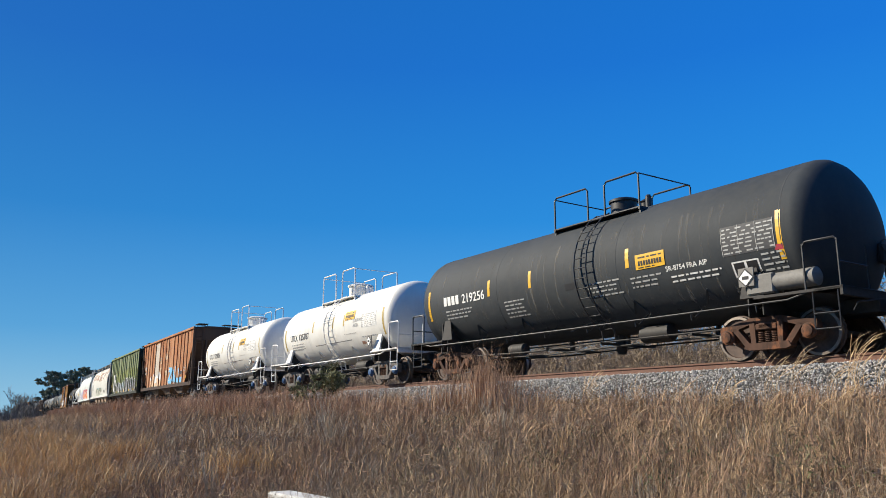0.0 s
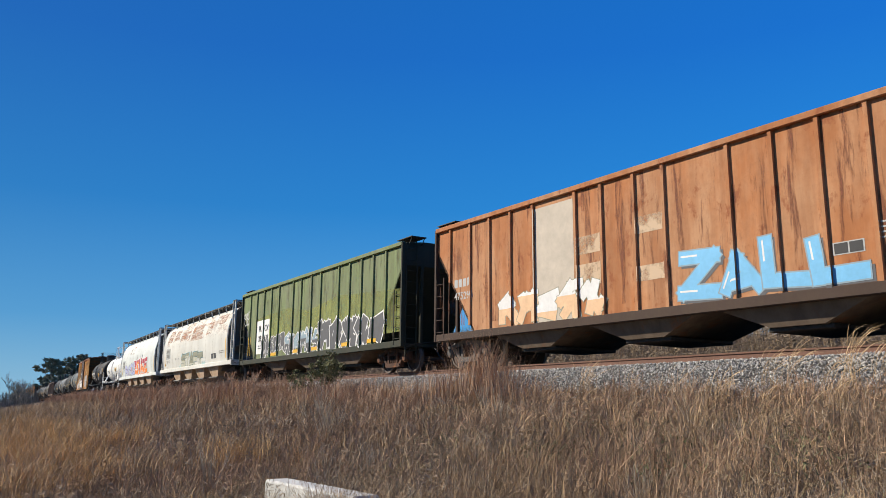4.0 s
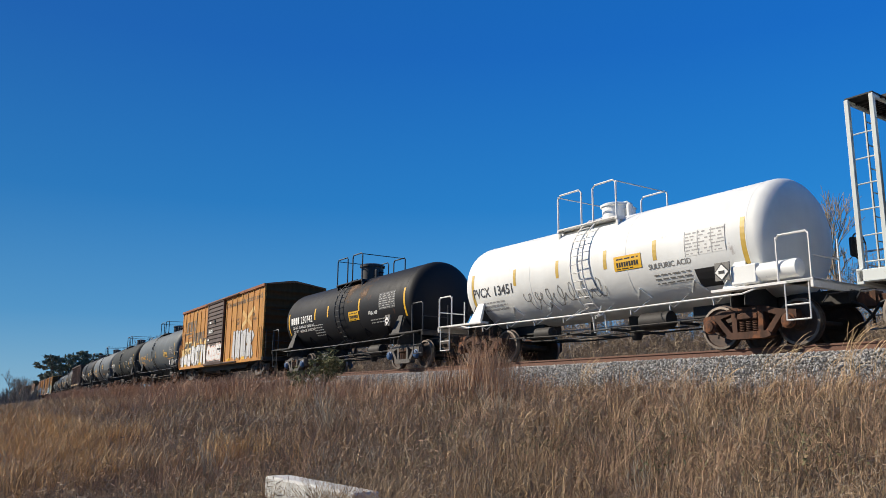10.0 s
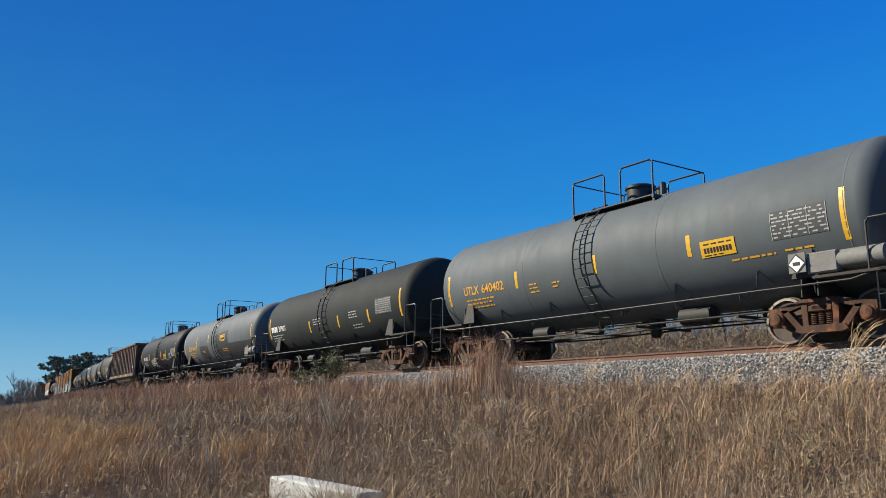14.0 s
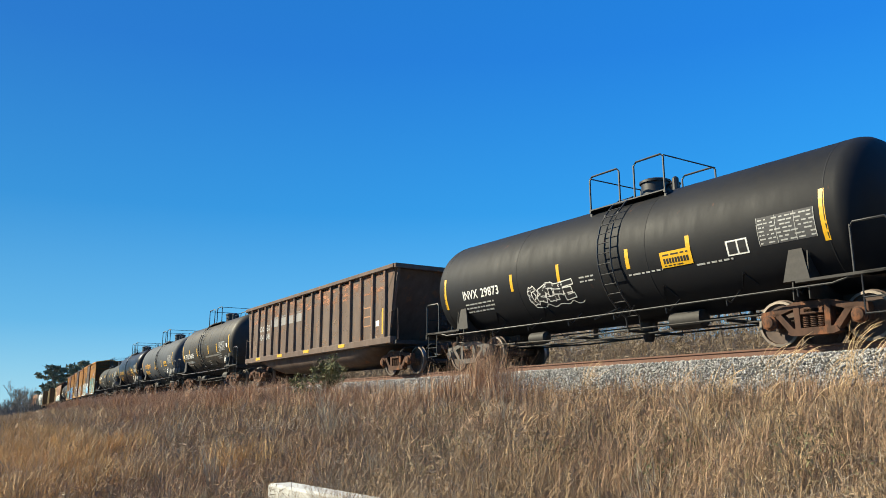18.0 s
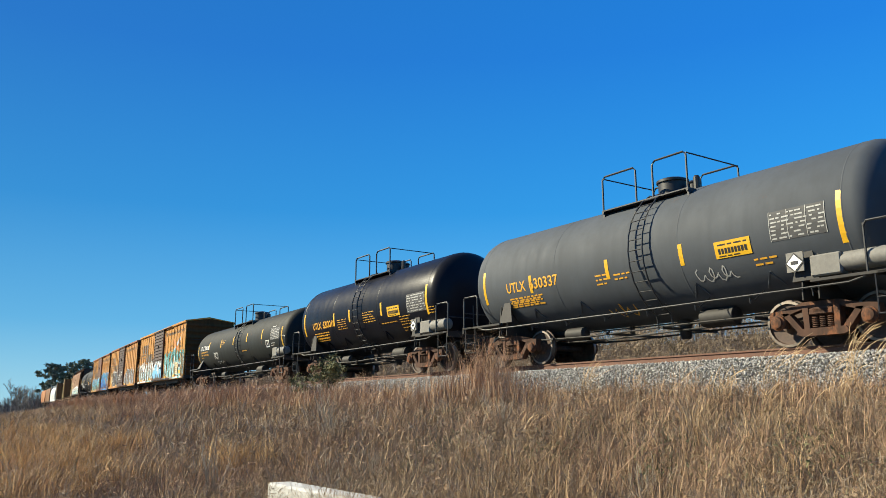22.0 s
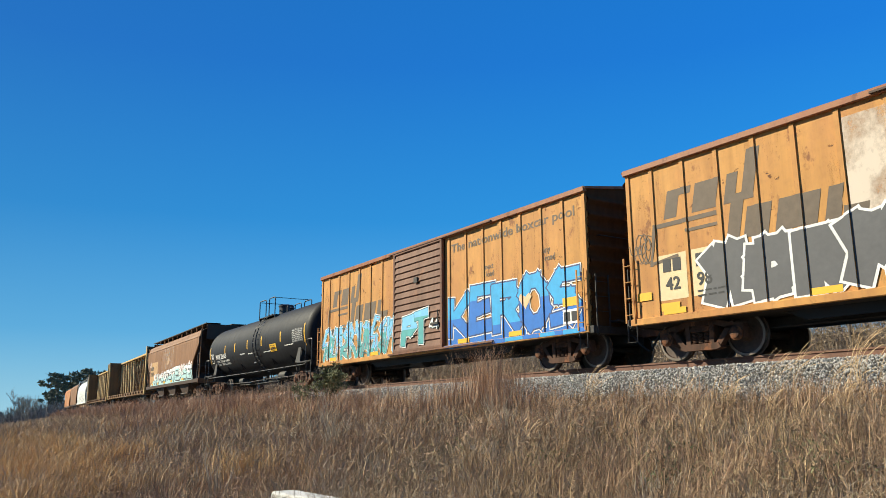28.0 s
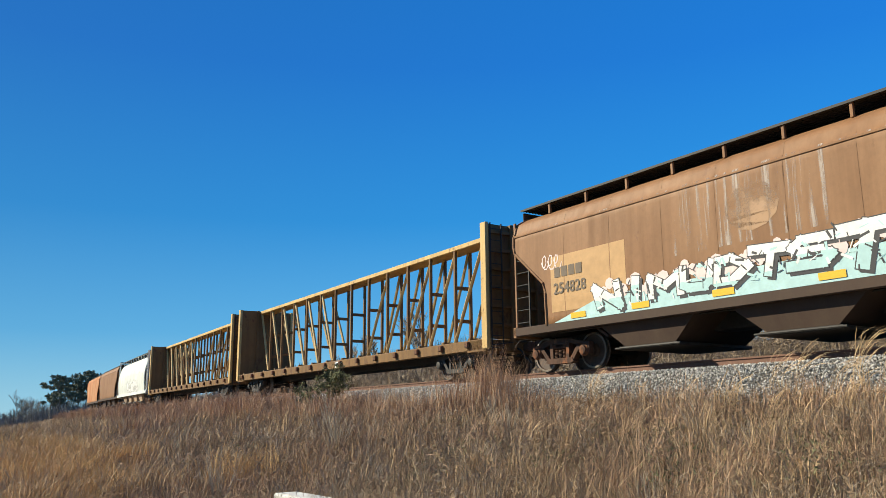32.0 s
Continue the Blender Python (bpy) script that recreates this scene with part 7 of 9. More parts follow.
def c22_extra(car, side):
    box_marks(car, side)
    lay(car, "graffiti", piece("fbgcaedfcg", -7.6, -1.75, 0.95, 2.3, 61, (2, 1), 0, 3, 4, None, 0.22, 0.02, 0.45, busy=10), [S_DARKTEAL, S_TEAL, S_SKY, S_RED, S_WHITE], side, "teal and sky blue sprayed shapes outlined in white", 0.014)
    lay(car, "graffiti", piece("PT", -1.0, 0.55, 1.05, 2.2, 62, (1, 2), 0, None, 3, None, 0.34, 0.025) + piece("44", 0.65, 1.2, 1.5, 1.85, 64, (3, 3), 0, None, None, None, 0.2, 0.01), [S_DARKTEAL, S_SKY, S_TEAL, S_WHITE], side, "sky blue sprayed shapes on the door", 0.010)
    lay(car, "graffiti", [bar(1.5, 7.6, 0.93, 1.5, 0)], [S_BLUE], side, "deep blue sprayed ground", 0.010)
    sill_spray(car, 1.5, 7.7, [S_BLUE, S_BLUE, S_CYAN], 8)
    lay(car, "graffiti", piece("KEROS", 1.55, 7.5, 1.08, 2.55, 63, (1, 2), 0, None, 3, None, 0.265, 0.04, 0.42, lap=1.02, jitter=0.06), [S_DARKBLUE, S_CYAN, S_BLUE, S_WHITE], side, "bright blue sprayed letters outlined in white", 0.014)
    lay(car, "graffiti", [([(5.35, 1.62), (5.62, 1.95), (5.5, 2.05), (5.35, 1.95), (5.2, 2.05), (5.08, 1.95)], 0)], [S_PEACH], side, "small peach heart", 0.022)
    lay(car, "warning_strip", [bar(6.86, 7.42, 1.50, 1.72)], [M_YELLOW], side, "", 0.026)
    lay(car, "notice_board", [bar(6.83, 7.42, 1.06, 1.42, 0), bar(6.90, 7.10, 1.12, 1.36, 1), bar(7.15, 7.35, 1.12, 1.36, 1)], [M_WHITE, M_BLACK], side, "", 0.026)


boxcar(26.2, "weathered yellow box wagon with a dark brown door", M_RBOX, M_RBOXROOF, M_DOOR, 1, tone="grey", extra=c10_extra)
tank_car(9.9, "grey tank wagon with orange print and yellow strips", "grey", 1.5, 2.36, 6.25, 7.75, 5.45, 0.13, 2.7, ladder_x=-0.39, bars=(-3.0, 0.01, 2.83), sign=(3.55, 2.02), number=(-5.48, 1.98, "640402", 0.22), code="UTLX", charts=[(4.8, 1.95, 1.15, 0.55)],
         small=((-2.5, 1.95, 0.35, 3), (3.8, 1.7, 1.0, 1), (-1.6, 1.9, 0.3, 2), (5.0, 1.72, 0.6, 1)), seed=11, ink=M_ORANGE, placard=(5.3, 1.42), box_x=5.75, bar_z=-0.2)
tank_car(-5.55, "dark grey tank wagon with white print", "green", 1.5, 2.36, 6.2, 7.7, 5.4, 0.1, 2.65, ladder_x=-0.2, bars=(-1.58, 1.21, 3.78), number=(-5.98, 2.0, "29901", 0.22), charts=[(4.4, 1.95, 1.15, 0.55)],
         small=((-1.2, 2.2, 0.8, 3), (2.2, 2.2, 0.7, 3), (2.4, 1.7, 0.8, 2)), seed=12, mark_n=4, bar_z=-0.4)
tank_car(-21.2, "pale grey tank wagon with dark overpainted patches", "pale", 1.5, 2.38, 6.7, 7.95, 5.9, -0.31, 2.5, ladder_x=0.18, bars=(-3.79, -1.22, 1.21), sign=(1.75, 2.34), number=(-5.7, 1.95, "646457", 0.22), code="UTLX", seed=13, ink=M_ORANGE, box_x=6.0, extra=c13_extra, bar_z=0.08)
tank_car(-36.85, "satin black tank wagon with a white scribble", "black", 1.53, 2.43, 6.12, 7.7, 5.5, 0.9, 2.4, ladder_x=0.76, truck_tone=("grey", "rusty"), bars=(-2.91, -1.02, 1.34, 3.08), sign=(2.72, 2.02), number=(-5.23, 2.0, "29873", 0.22), code="INVX", charts=[(4.76, 1.92, 1.2, 0.55)],
         small=((-0.3, 1.98, 0.5, 2), (1.3, 1.82, 1.0, 1), (3.2, 1.78, 0.9, 1)), seed=14, extra=c14_extra, bar_z=-0.22)


def c15_extra(car, side):
    lay(car, "lettering", words("OR", -5.8, 2.45, 0.27) + words("104", -5.82, 2.05, 0.27) + words("EX", -4.9, 2.45, 0.27) + words("041", -4.92, 2.05, 0.27), [M_DULLWHITE], side)
    for x0, x1 in ((-4.1, -3.35), (-3.1, -2.4), (-2.2, -1.5), (-1.3, -0.55)):
        lay(car, "pale_patch", [bar(x0, x1, 2.55, 3.0)], [plain("grey_fill_patch", (0.27, 0.26, 0.25), 0.8, 0, 0.2, 5)], side)
    for x in (-5.6, -2.8, 0.2, 3.6):
        lay(car, "warning_strip", [bar(x - 0.28, x + 0.28, 1.12, 1.24)], [M_YELLOW], Side(lambda x, z: -1.625))
    lay(car, "warning_strip", [bar(6.60, 6.78, 1.4, 2.3)], [M_YELLOW], side)
    lay(car, "white_square", [bar(6.15, 6.4, 1.7, 1.9)], [M_WHITE], side)
    lay(car, "stencil_box", [bar(5.2, 5.75, 1.75, 2.45, 0), bar(5.24, 5.71, 1.79, 2.08, 1), bar(5.24, 5.71, 2.13, 2.41, 1)], [plain("ochre_line", (0.40, 0.20, 0.10), 0.8, 0, 0.1, 9), M_GOND], side)
    lay(car, "scuff_film", [bar(-7.0, 7.0, 1.3, 3.6)], [stain("bare_scuffs", (0.26, 0.17, 0.12), 0.42, 1.2, 1.2, 1.6)], side, "", 0.003)
    lay(car, "scuff_film", [bar(-7.0, 7.0, 2.9, 3.6)], [T_RUST], side, "", 0.004)


gondola(-53.6, "dented dark brown gondola wagon with a deep belly", M_GOND, extra=c15_extra)
tank_car(-69.3, "grimy dark grey tank wagon with white number", "brown", 1.53, 2.48, 4.94, 6.9, 4.7, 0.12, 2.6, ladder_x=-0.5, bars=(-3.31, -1.57, 0.91, 2.63), number=(-4.37, 1.95, "94635", 0.25), code="UTLX", charts=[(3.07, 2.02, 1.15, 0.5)],
         small=((-4.2, 1.7, 1.6, 1), (0.3, 1.6, 0.4, 3), (2.6, 1.95, 0.7, 4)), seed=16, placard=(4.5, 1.5), extra=c16_extra, bar_z=-0.25)
tank_car(-82.8, "grey tank wagon with orange number and yellow strips", "slate", 1.5, 2.36, 5.28, 6.8, 4.55, 0.3, 2.6, ladder_x=0.57, bars=(-3.27, -0.48, 1.71), sign=(3.0, 2.02), number=(-4.3, 1.95, "630337", 0.24), code="UTLX", charts=[(3.87, 1.98, 1.15, 0.58)],
         small=((-0.9, 1.95, 0.4, 3), (-0.3, 1.9, 0.5, 2), (3.4, 1.7, 0.5, 2), (-4.2, 1.7, 1.2, 2)), seed=17, ink=M_ORANGE, placard=(4.35, 1.5), box_x=4.9, extra=c17_extra, bar_z=-0.28)
tank_car(-96.1, "glossy black tank wagon with orange-yellow print", "gloss", 1.5, 2.42, 4.88, 6.6, 4.2, 0.12, 2.75, ladder_x=0.04, bars=(-2.02, -0.67, 1.84), sign=(2.7, 2.12), number=(-4.05, 2.0, "630010", 0.24), code="UTLX", charts=[(3.64, 1.95, 1.15, 0.62)],
         small=((-4.0, 1.72, 1.3, 3),), seed=18, ink=M_ORANGE, placard=(4.15, 1.5), box_x=4.75, extra=c18_extra, bar_z=-0.15)
tank_car(-111.2, "long slender dark green-grey tank wagon", "deep", 1.29, 2.2, 7.1, 8.5, 6.6, 0.35, ladder_x=0.69, bars=(-4.84, -2.50, -0.25, 2.0, 4.33), number=(-6.61, 2.22, "24508", 0.22), code="UTLX", charts=[(5.6, 2.02, 1.15, 0.55)],
         small=((5.6, 1.85, 0.5, 2), (5.7, 2.62, 0.5, 1)), load=("LD LMT  202500 LB  91 850 KG", "LT WT    60500 LB  27 450 KG", "NEW 5-84"), load_ink=M_ORANGE, seed=19, placard=None, box_x=6.7, extra=c19_extra, bar_z=0.2)
boxcar(-128.64, "yellow box wagon covered in teal and white spray", M_RBOX, M_RBOX, M_DOOR, 2, extra=c20_extra)
boxcar(-145.8, "tan-faded yellow box wagon with grey spray", M_RBOXTAN, M_RBOXROOF, M_DOOR, 3, extra=c21_extra)
boxcar(-162.70, "faded yellow box wagon with bright blue spray", M_RBOXTAN, M_RBOXROOF, M_DOORRED, 4, extra=c22_extra)
tank_car(-179.5, "long black tank wagon with white print", "black", 1.48, 2.44, 7.15, 8.5, 6.4, 0.82, 2.25, ladder_x=0.95, bars=(-4.32, -2.58, -0.51, 1.64, 4.25), sign=(3.2, 2.02), number=(-6.08, 2.0, "23063", 0.24), code="INVX", load=("LD LMT  191300 LBS  86 800 KG", "LT WT     71700 LBS  32 500 KG"), charts=[(5.72, 2.05, 1.2, 0.58)],
         seed=23, extra=c23_extra)


def c24_extra(car, side):
    lay(car, "tan_panel", [bar(-6.55, -3.98, 1.42, 2.86)], [plain("tan_number_panel", (0.46, 0.27, 0.115), 0.7, 0, 0.15, 4)], side, "tan number panel", 0.003)
    lay(car, "lettering", mark(-6.4, 2.3, 4, 0.26, 0, 1.0) + words("254828", -6.45, 1.88, 0.28), [M_LOGO], side, "", 0.012)
    lay(car, "pale_streak", [bar(-2.6, 1.0, 2.2, 3.75)], [T_PALE], side, "pale runs down the side")
    lay(car, "eave_line", [bar(-7.0, 7.0, 3.70, 3.735)], [T_PALE], side)
    lay(car, "old_emblem", [([(-0.6 + 0.62 * math.cos(k * 0.524), 2.9 + 0.5 * math.sin(k * 0.524)) for k in range(12)], 0)], [stain("ghost_of_an_emblem", (0.40, 0.25, 0.15), 0.75, 1, 1, 0.8)], side)
    lay(car, "graffiti", [([(-6.6, 1.12), (6.9, 1.12), (6.75, 1.75), (-4.8, 1.62)], 0)], [S_AQUA], side, "pale aqua sprayed ground", 0.010)
    clouds = [([(x + r * math.cos(k * 0.785), z + r * math.sin(k * 0.785)) for k in range(8)], 0) for x, z, r in [(-4.7 + i * 0.2, 1.72 + 0.0065 * i + 0.13 * math.sin(i * 1.7) + 0.06 * math.sin(i * 0.61), 0.13 + 0.05 * math.sin(i * 2.9)) for i in range(57)]]
    lay(car, "graffiti", [q for q in clouds if max(p[0] for p in q[0]) < 6.9], [S_PINK], side, "pinkish white sprayed clouds", 0.012)
    lay(car, "graffiti", piece("NIMUDTS", -5.0, 1.0, 1.25, 1.95, 71, (1, 2), 0, None, None, 0, 0.26, 0.02, 0.4, rise=0.03, busy=16), [S_BLACK, S_WHITE, S_AQUA], side, "white sprayed letters outlined in black", 0.016)
    lay(car, "graffiti", piece("TENSE", 1.0, 6.5, 1.28, 2.2, 72, (1, 2), 0, None, None, 0, 0.25, 0.022, 0.5, busy=20), [S_BLACK, S_WHITE, S_AQUA], side, "aqua sprayed letters outlined in black", 0.016)
    for x in (-5.6, -3.6, -1.4, 0.9, 4.2):
        lay(car, "warning_strip", [bar(x - 0.26, x + 0.26, 1.2, 1.34)], [M_YELLOW], side, "", 0.024)
    lay(car, "scribbled_tag", scribble(-6.9, -6.2, 2.5, 2.95, 4, 0, 0.035, 12), [S_PINK], side)


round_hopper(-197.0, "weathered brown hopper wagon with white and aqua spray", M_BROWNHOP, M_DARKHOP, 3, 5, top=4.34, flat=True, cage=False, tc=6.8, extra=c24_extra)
centerbeam(-217.7, "dirty yellow centre-beam flat wagon, unloaded", M_BEAM, M_BEAMPALE, lambda car, side: lay(car, "notice_board", [bar(0.9, 1.25, 0.78, 1.0, 0), bar(0.95, 1.2, 0.83, 0.95, 1)], [M_WHITE, M_BLACK], side))
centerbeam(-241.5, "dirty yellow centre-beam flat wagon, unloaded", M_BEAM, M_BEAMPALE)
round_hopper(-261.7, "off-white round-sided hopper wagon far down the train", M_WHITEHOP, M_SHADEEND, 4, 6, extra=lambda car, side: lay(car, "graffiti", piece("abcde", -2, 4, 1.2, 2.2, 81, (1, 1), 0), [S_GREY, S_WHITE], side))
round_hopper(-278.5, "dull brown hopper wagon far down the train", M_BROWNHOP, M_DARKHOP, 3, 7, flat=True, cage=False)
round_hopper(-295.3, "rust-orange hopper wagon far down the train", M_RUSTHOP, M_DARKHOP, 3, 8, flat=True, cage=False)


# ---- grass on the embankment ----
M_GRASS = grassy("dry_brown_field_grass", [(0.190, 0.122, 0.071), (0.520, 0.355, 0.210), (0.210, 0.138, 0.078), (0.410, 0.283, 0.163)])
M_STRAW = grassy("pale_straw_grass", [(0.520, 0.345, 0.185), (0.720, 0.520, 0.300), (0.440, 0.275, 0.140), (0.620, 0.430, 0.235)])
M_GOLD = grassy("golden_dry_grass", [(0.56, 0.33, 0.130), (0.76, 0.50, 0.22), (0.50, 0.28, 0.11), (0.68, 0.43, 0.19)])
M_SEDGE = grassy("reddish_brown_sedge", [(0.310, 0.180, 0.108), (0.620, 0.400, 0.250), (0.250, 0.142, 0.088), (0.580, 0.380, 0.240)])
M_TAN = grassy("pinkish_tan_sedge", [(0.44, 0.27, 0.165), (0.66, 0.45, 0.295), (0.38, 0.22, 0.13), (0.60, 0.40, 0.255)])
M_OLIVE = grassy("olive_tinged_grass", [(0.165, 0.140, 0.070), (0.340, 0.290, 0.150), (0.190, 0.150, 0.075), (0.380, 0.310, 0.170)])
M_TWIG = grassy("grey_brown_twigs", [(0.235, 0.182, 0.127), (0.470, 0.372, 0.268), (0.187, 0.143, 0.101), (0.365, 0.290, 0.208)])
M_GREYSTEM = grassy("pale_grey_stems", [(0.38, 0.31, 0.22), (0.58, 0.49, 0.36), (0.32, 0.26, 0.18), (0.48, 0.40, 0.29)])
# paler twig colour for the far wood, distance haze painted in
M_FARWOOD = grassy("hazy_grey_far_wood", [(0.17, 0.16, 0.155), (0.27, 0.255, 0.24), (0.14, 0.14, 0.13), (0.23, 0.22, 0.20)])
M_BARK = plain("grey_bark", (0.15, 0.12, 0.095), 0.9, 0, 0.4, 12, 0.6, 0.02)
M_PINE = grassy("dark_pine_needles", [(0.09, 0.115, 0.06), (0.20, 0.215, 0.11), (0.11, 0.125, 0.065), (0.21, 0.215, 0.12)])
# lighter needles for far pines, haze put into the colour
M_FARPINE = grassy("hazy_dark_green_needles", [(0.105, 0.125, 0.085), (0.20, 0.215, 0.145), (0.12, 0.135, 0.09), (0.215, 0.22, 0.15)])
M_LEAF = grassy("olive_bush_leaves", [(0.095, 0.105, 0.045), (0.21, 0.21, 0.10), (0.14, 0.135, 0.06), (0.25, 0.235, 0.12)])
_gx = [-400, -60, -30, -18, -13, -9, -6.5, -5, -3.2, -1.9, 1.9, 3.1, 4.6, 8, 11, 14, 18, 40, 400]
_gz = [-6.0, 0.6, 1.8, 2.1, 1.75, 0.9, 0.05, -0.75, -0.95, -0.3, -0.3, -0.90, -1.32, -1.88, -2.32, -2.68, -2.85, -3.2, -7.0]


def blades(x, y, z, h, w, lean, rng, curl=0.25):
    """Tapered, bent blades: five corners and three triangles each."""
    n = len(x)
    a = rng.uniform(0, 2 * math.pi, n)
    f = rng.uniform(0, 2 * math.pi, n)
    lx, ly = np.cos(a) * lean, np.sin(a) * lean
    px, py = np.cos(f) * w / 2, np.sin(f) * w / 2
    v = np.empty((n, 5, 3))
    mx, my, mz = x + lx * h * 0.35, y + ly * h * 0.35, z + h * 0.58
    tx, ty, tz = x + lx * h * (1 + curl), y + ly * h * (1 + curl), z + h * (1 - 0.25 * lean)
    v[:, 0] = np.stack([x - px, y - py, z], 1)
    v[:, 1] = np.stack([x + px, y + py, z], 1)
    v[:, 2] = np.stack([mx - px * 0.8, my - py * 0.8, mz], 1)
    v[:, 3] = np.stack([mx + px * 0.8, my + py * 0.8, mz], 1)
    v[:, 4] = np.stack([tx, ty, tz], 1)
    f3 = np.array([(0, 1, 3), (0, 3, 2), (2, 3, 4)])
    return v.reshape(-1, 3), (f3[None] + 5 * np.arange(n)[:, None, None]).reshape(-1, 3)


def soil_height(x, y):
    """Ground height and distance from the track for arrays of places near the viewer."""
    s = x
    ty = TRACK_Y + BEND * s * s / 2 + EASE * s ** 3 / 6
    d = (ty - y) * np.cos(BEND * s)
    z0 = np.where(s < 0, DIP * s * s / 2, 0)
    z = np.interp(d, _gx, _gz)
    fade = np.clip((s + 130) / 80, 0, 1)
    z = np.where((d < -5) & (d > -200), z * fade + (1 - fade) * np.minimum(z, -1.4), z)
    return z + z0, d


def scatter(rng, n, r0, r1, power=1.0):
    """Places on the near bank, denser towards the viewer."""
    ang = np.radians(rng.uniform(0, 72, n))
    r = r0 * (r1 / r0) ** (rng.random(n) ** power)
    x, y = -r * np.cos(ang), r * np.sin(ang)
    z, d = soil_height(x, y)
    k = d > 3.1
    return x[k], y[k], z[k], d[k], r[k]


def slivers(p, aim, length, w, rng):
    """Single thin triangles from p along aim: twigs and broken straw."""
    n = len(p)
    side = np.cross(aim, rng.normal(0, 1, (n, 3)))
    side /= np.linalg.norm(side, axis=1)[:, None] + 1e-9
    v = np.stack([p - side * w[:, None] / 2, p + side * w[:, None] / 2, p + aim * length[:, None]], 1)
    return v.reshape(-1, 3), np.arange(3 * n).reshape(-1, 3)


def field():
    rng = np.random.default_rng(11)
    # standing blades in small clumps
    x, y, z, d, r = scatter(rng, 40000, 3.6, 130, 0.95)
    n = len(x)
    patch = np.array([noise.noise(Vector((a * 0.55, b * 0.55, 2))) + 0.8 * noise.noise(Vector((a * 1.9, b * 1.9, 6))) for a, b in zip(x, y)])
    per = 7
    far = np.repeat(np.clip(r / 12, 0.7, 4), per)
    X, Y = np.repeat(x, per) + rng.normal(0, 0.11, n * per) * far, np.repeat(y, per) + rng.normal(0, 0.11, n * per) * far
    Z, D = soil_height(X, Y)
    ok = D > 3.0
    H = np.repeat(np.clip(0.25 + 0.42 * patch + rng.normal(0, 0.08, n), 0.06, 0.80), per) * rng.uniform(0.5, 1.25, n * per)
    H *= np.clip((D - 2.3) / 1.2, 0.5, 1)
    Wd = np.maximum(0.0024, np.repeat(r, per) * 0.00042) * rng.uniform(0.6, 1.5, n * per)
    V, F = blades(X[ok], Y[ok], Z[ok] - 0.06, H[ok], Wd[ok], rng.uniform(0.1, 1.5, ok.sum()), rng, 0.4)
    ob = new("field_grass", fast_mesh("field_grass", V, F, M_GRASS))
    tagged(ob, "dense dry brown winter grass on the embankment", "grass", kind="stuff")
    # fine stems standing in small clumps with dark gaps between, and broken twigs among them; each kind gathers in patches of its own
    for name, mat, n, hi, seed, up, label in (("grass_stems", M_GRASS, 230000, 0.36, 1, 1, "fine brown grass stems leaning with the wind"), ("grass_tangle", M_GRASS, 330000, 0.30, 4, 0, "tangle of broken dry grass between the stems"),
                                              ("twig_tangle", M_TWIG, 400000, 0.36, 2, 0, "tangle of fine grey twigs in the grass"), ("red_stems", M_SEDGE, 150000, 0.44, 3, 1, "fine reddish stems of sedge in the grass"),
                                              ("red_tangle", M_SEDGE, 260000, 0.32, 6, 0, "tangle of fine reddish straw in the grass"), ("olive_tangle", M_OLIVE, 260000, 0.26, 5, 0, "short olive-tinged grass low on the bank")):
        q = np.random.default_rng(50 + seed)
        x, y, z, d, r = scatter(q, n, 3.6, 110, 0.9)
        a = np.sin(x * 0.9 + 1.7 * seed + 1.3 * np.sin(y * 0.7 + seed)) + np.sin(y * 1.3 - 0.8 * x + 2.1 * seed)
        # reddish stems thicken towards the track, grey twigs halfway down, olive grass at the foot
        a += {1: 0.2, 4: 1.0, 6: np.interp(d, [3, 5, 9, 14], [0.6, 0.3, -0.5, -0.8]), 2: np.interp(d, [3, 6, 9, 14], [-1.2, 0.6, 0.6, 0.0]), 3: np.interp(d, [3, 5, 9, 14], [1.3, 0.8, -0.6, -1.0]), 5: np.interp(d, [3, 5, 8, 12], [-2.5, -0.9, 0.2, 0.5]) - np.clip(-x - 9, 0, 2)}[seed]
        k = (a + q.normal(0, 0.8, len(x))) > 0
        x, y, z, d, r = x[k], y[k], z[k], d[k], r[k]
        # tussocks half a metre and two metres wide
        u, v = x + 0.25 * np.sin(y * 2.9 + x), y + 0.25 * np.sin(x * 2.3 - y)
        tus = 0.5 + 0.5 * np.sin(u * 7.1 + 1.5 * np.sin(v * 3.7)) * np.sin(v * 6.3 + 1.5 * np.sin(u * 4.1))
        big = 0.5 + 0.5 * np.sin(u * 2.2 + np.sin(v * 1.3)) * np.sin(v * 1.9 + np.sin(u * 0.9) + seed)
        m = len(x)
        keep = q.random(m) < 0.12 + 1.1 * tus
        x, y, z, d, r, tus, big = x[keep], y[keep], z[keep], d[keep], r[keep], tus[keep], big[keep]
        m = len(x)
        size = np.clip(r / 9, 0.8, 3.5)
        top = hi * np.clip((d - 2.5) / 1.1, 0.45, 1) * (0.12 + 0.75 * tus + 0.90 * big)
        if up:
            el, az = np.radians(90 - np.abs(q.normal(0, 32, m))), q.normal(0.95, 1.3, m)
            p = np.stack([x, y, z + q.random(m) ** 2 * top * 0.45], 1)
            length = top * q.uniform(0.25, 1.15, m)
            width = np.maximum(0.003, r * 0.00072) * q.uniform(0.5, 1.6, m)
        else:
            el, az = np.radians(q.uniform(-10, 80, m)), q.uniform(0, 2 * math.pi, m)
            p = np.stack([x, y, z + q.random(m) ** 1.3 * top], 1)
            length = q.uniform(0.05, 0.17, m) * size
            width = np.maximum(0.003, r * 0.00070) * q.uniform(0.5, 1.5, m)
        aim = np.stack([np.cos(el) * np.cos(az), np.cos(el) * np.sin(az), np.sin(el)], 1)
        V, F = slivers(p, aim, length, width, q)
        ob = new(name, fast_mesh(name, V, F, mat))
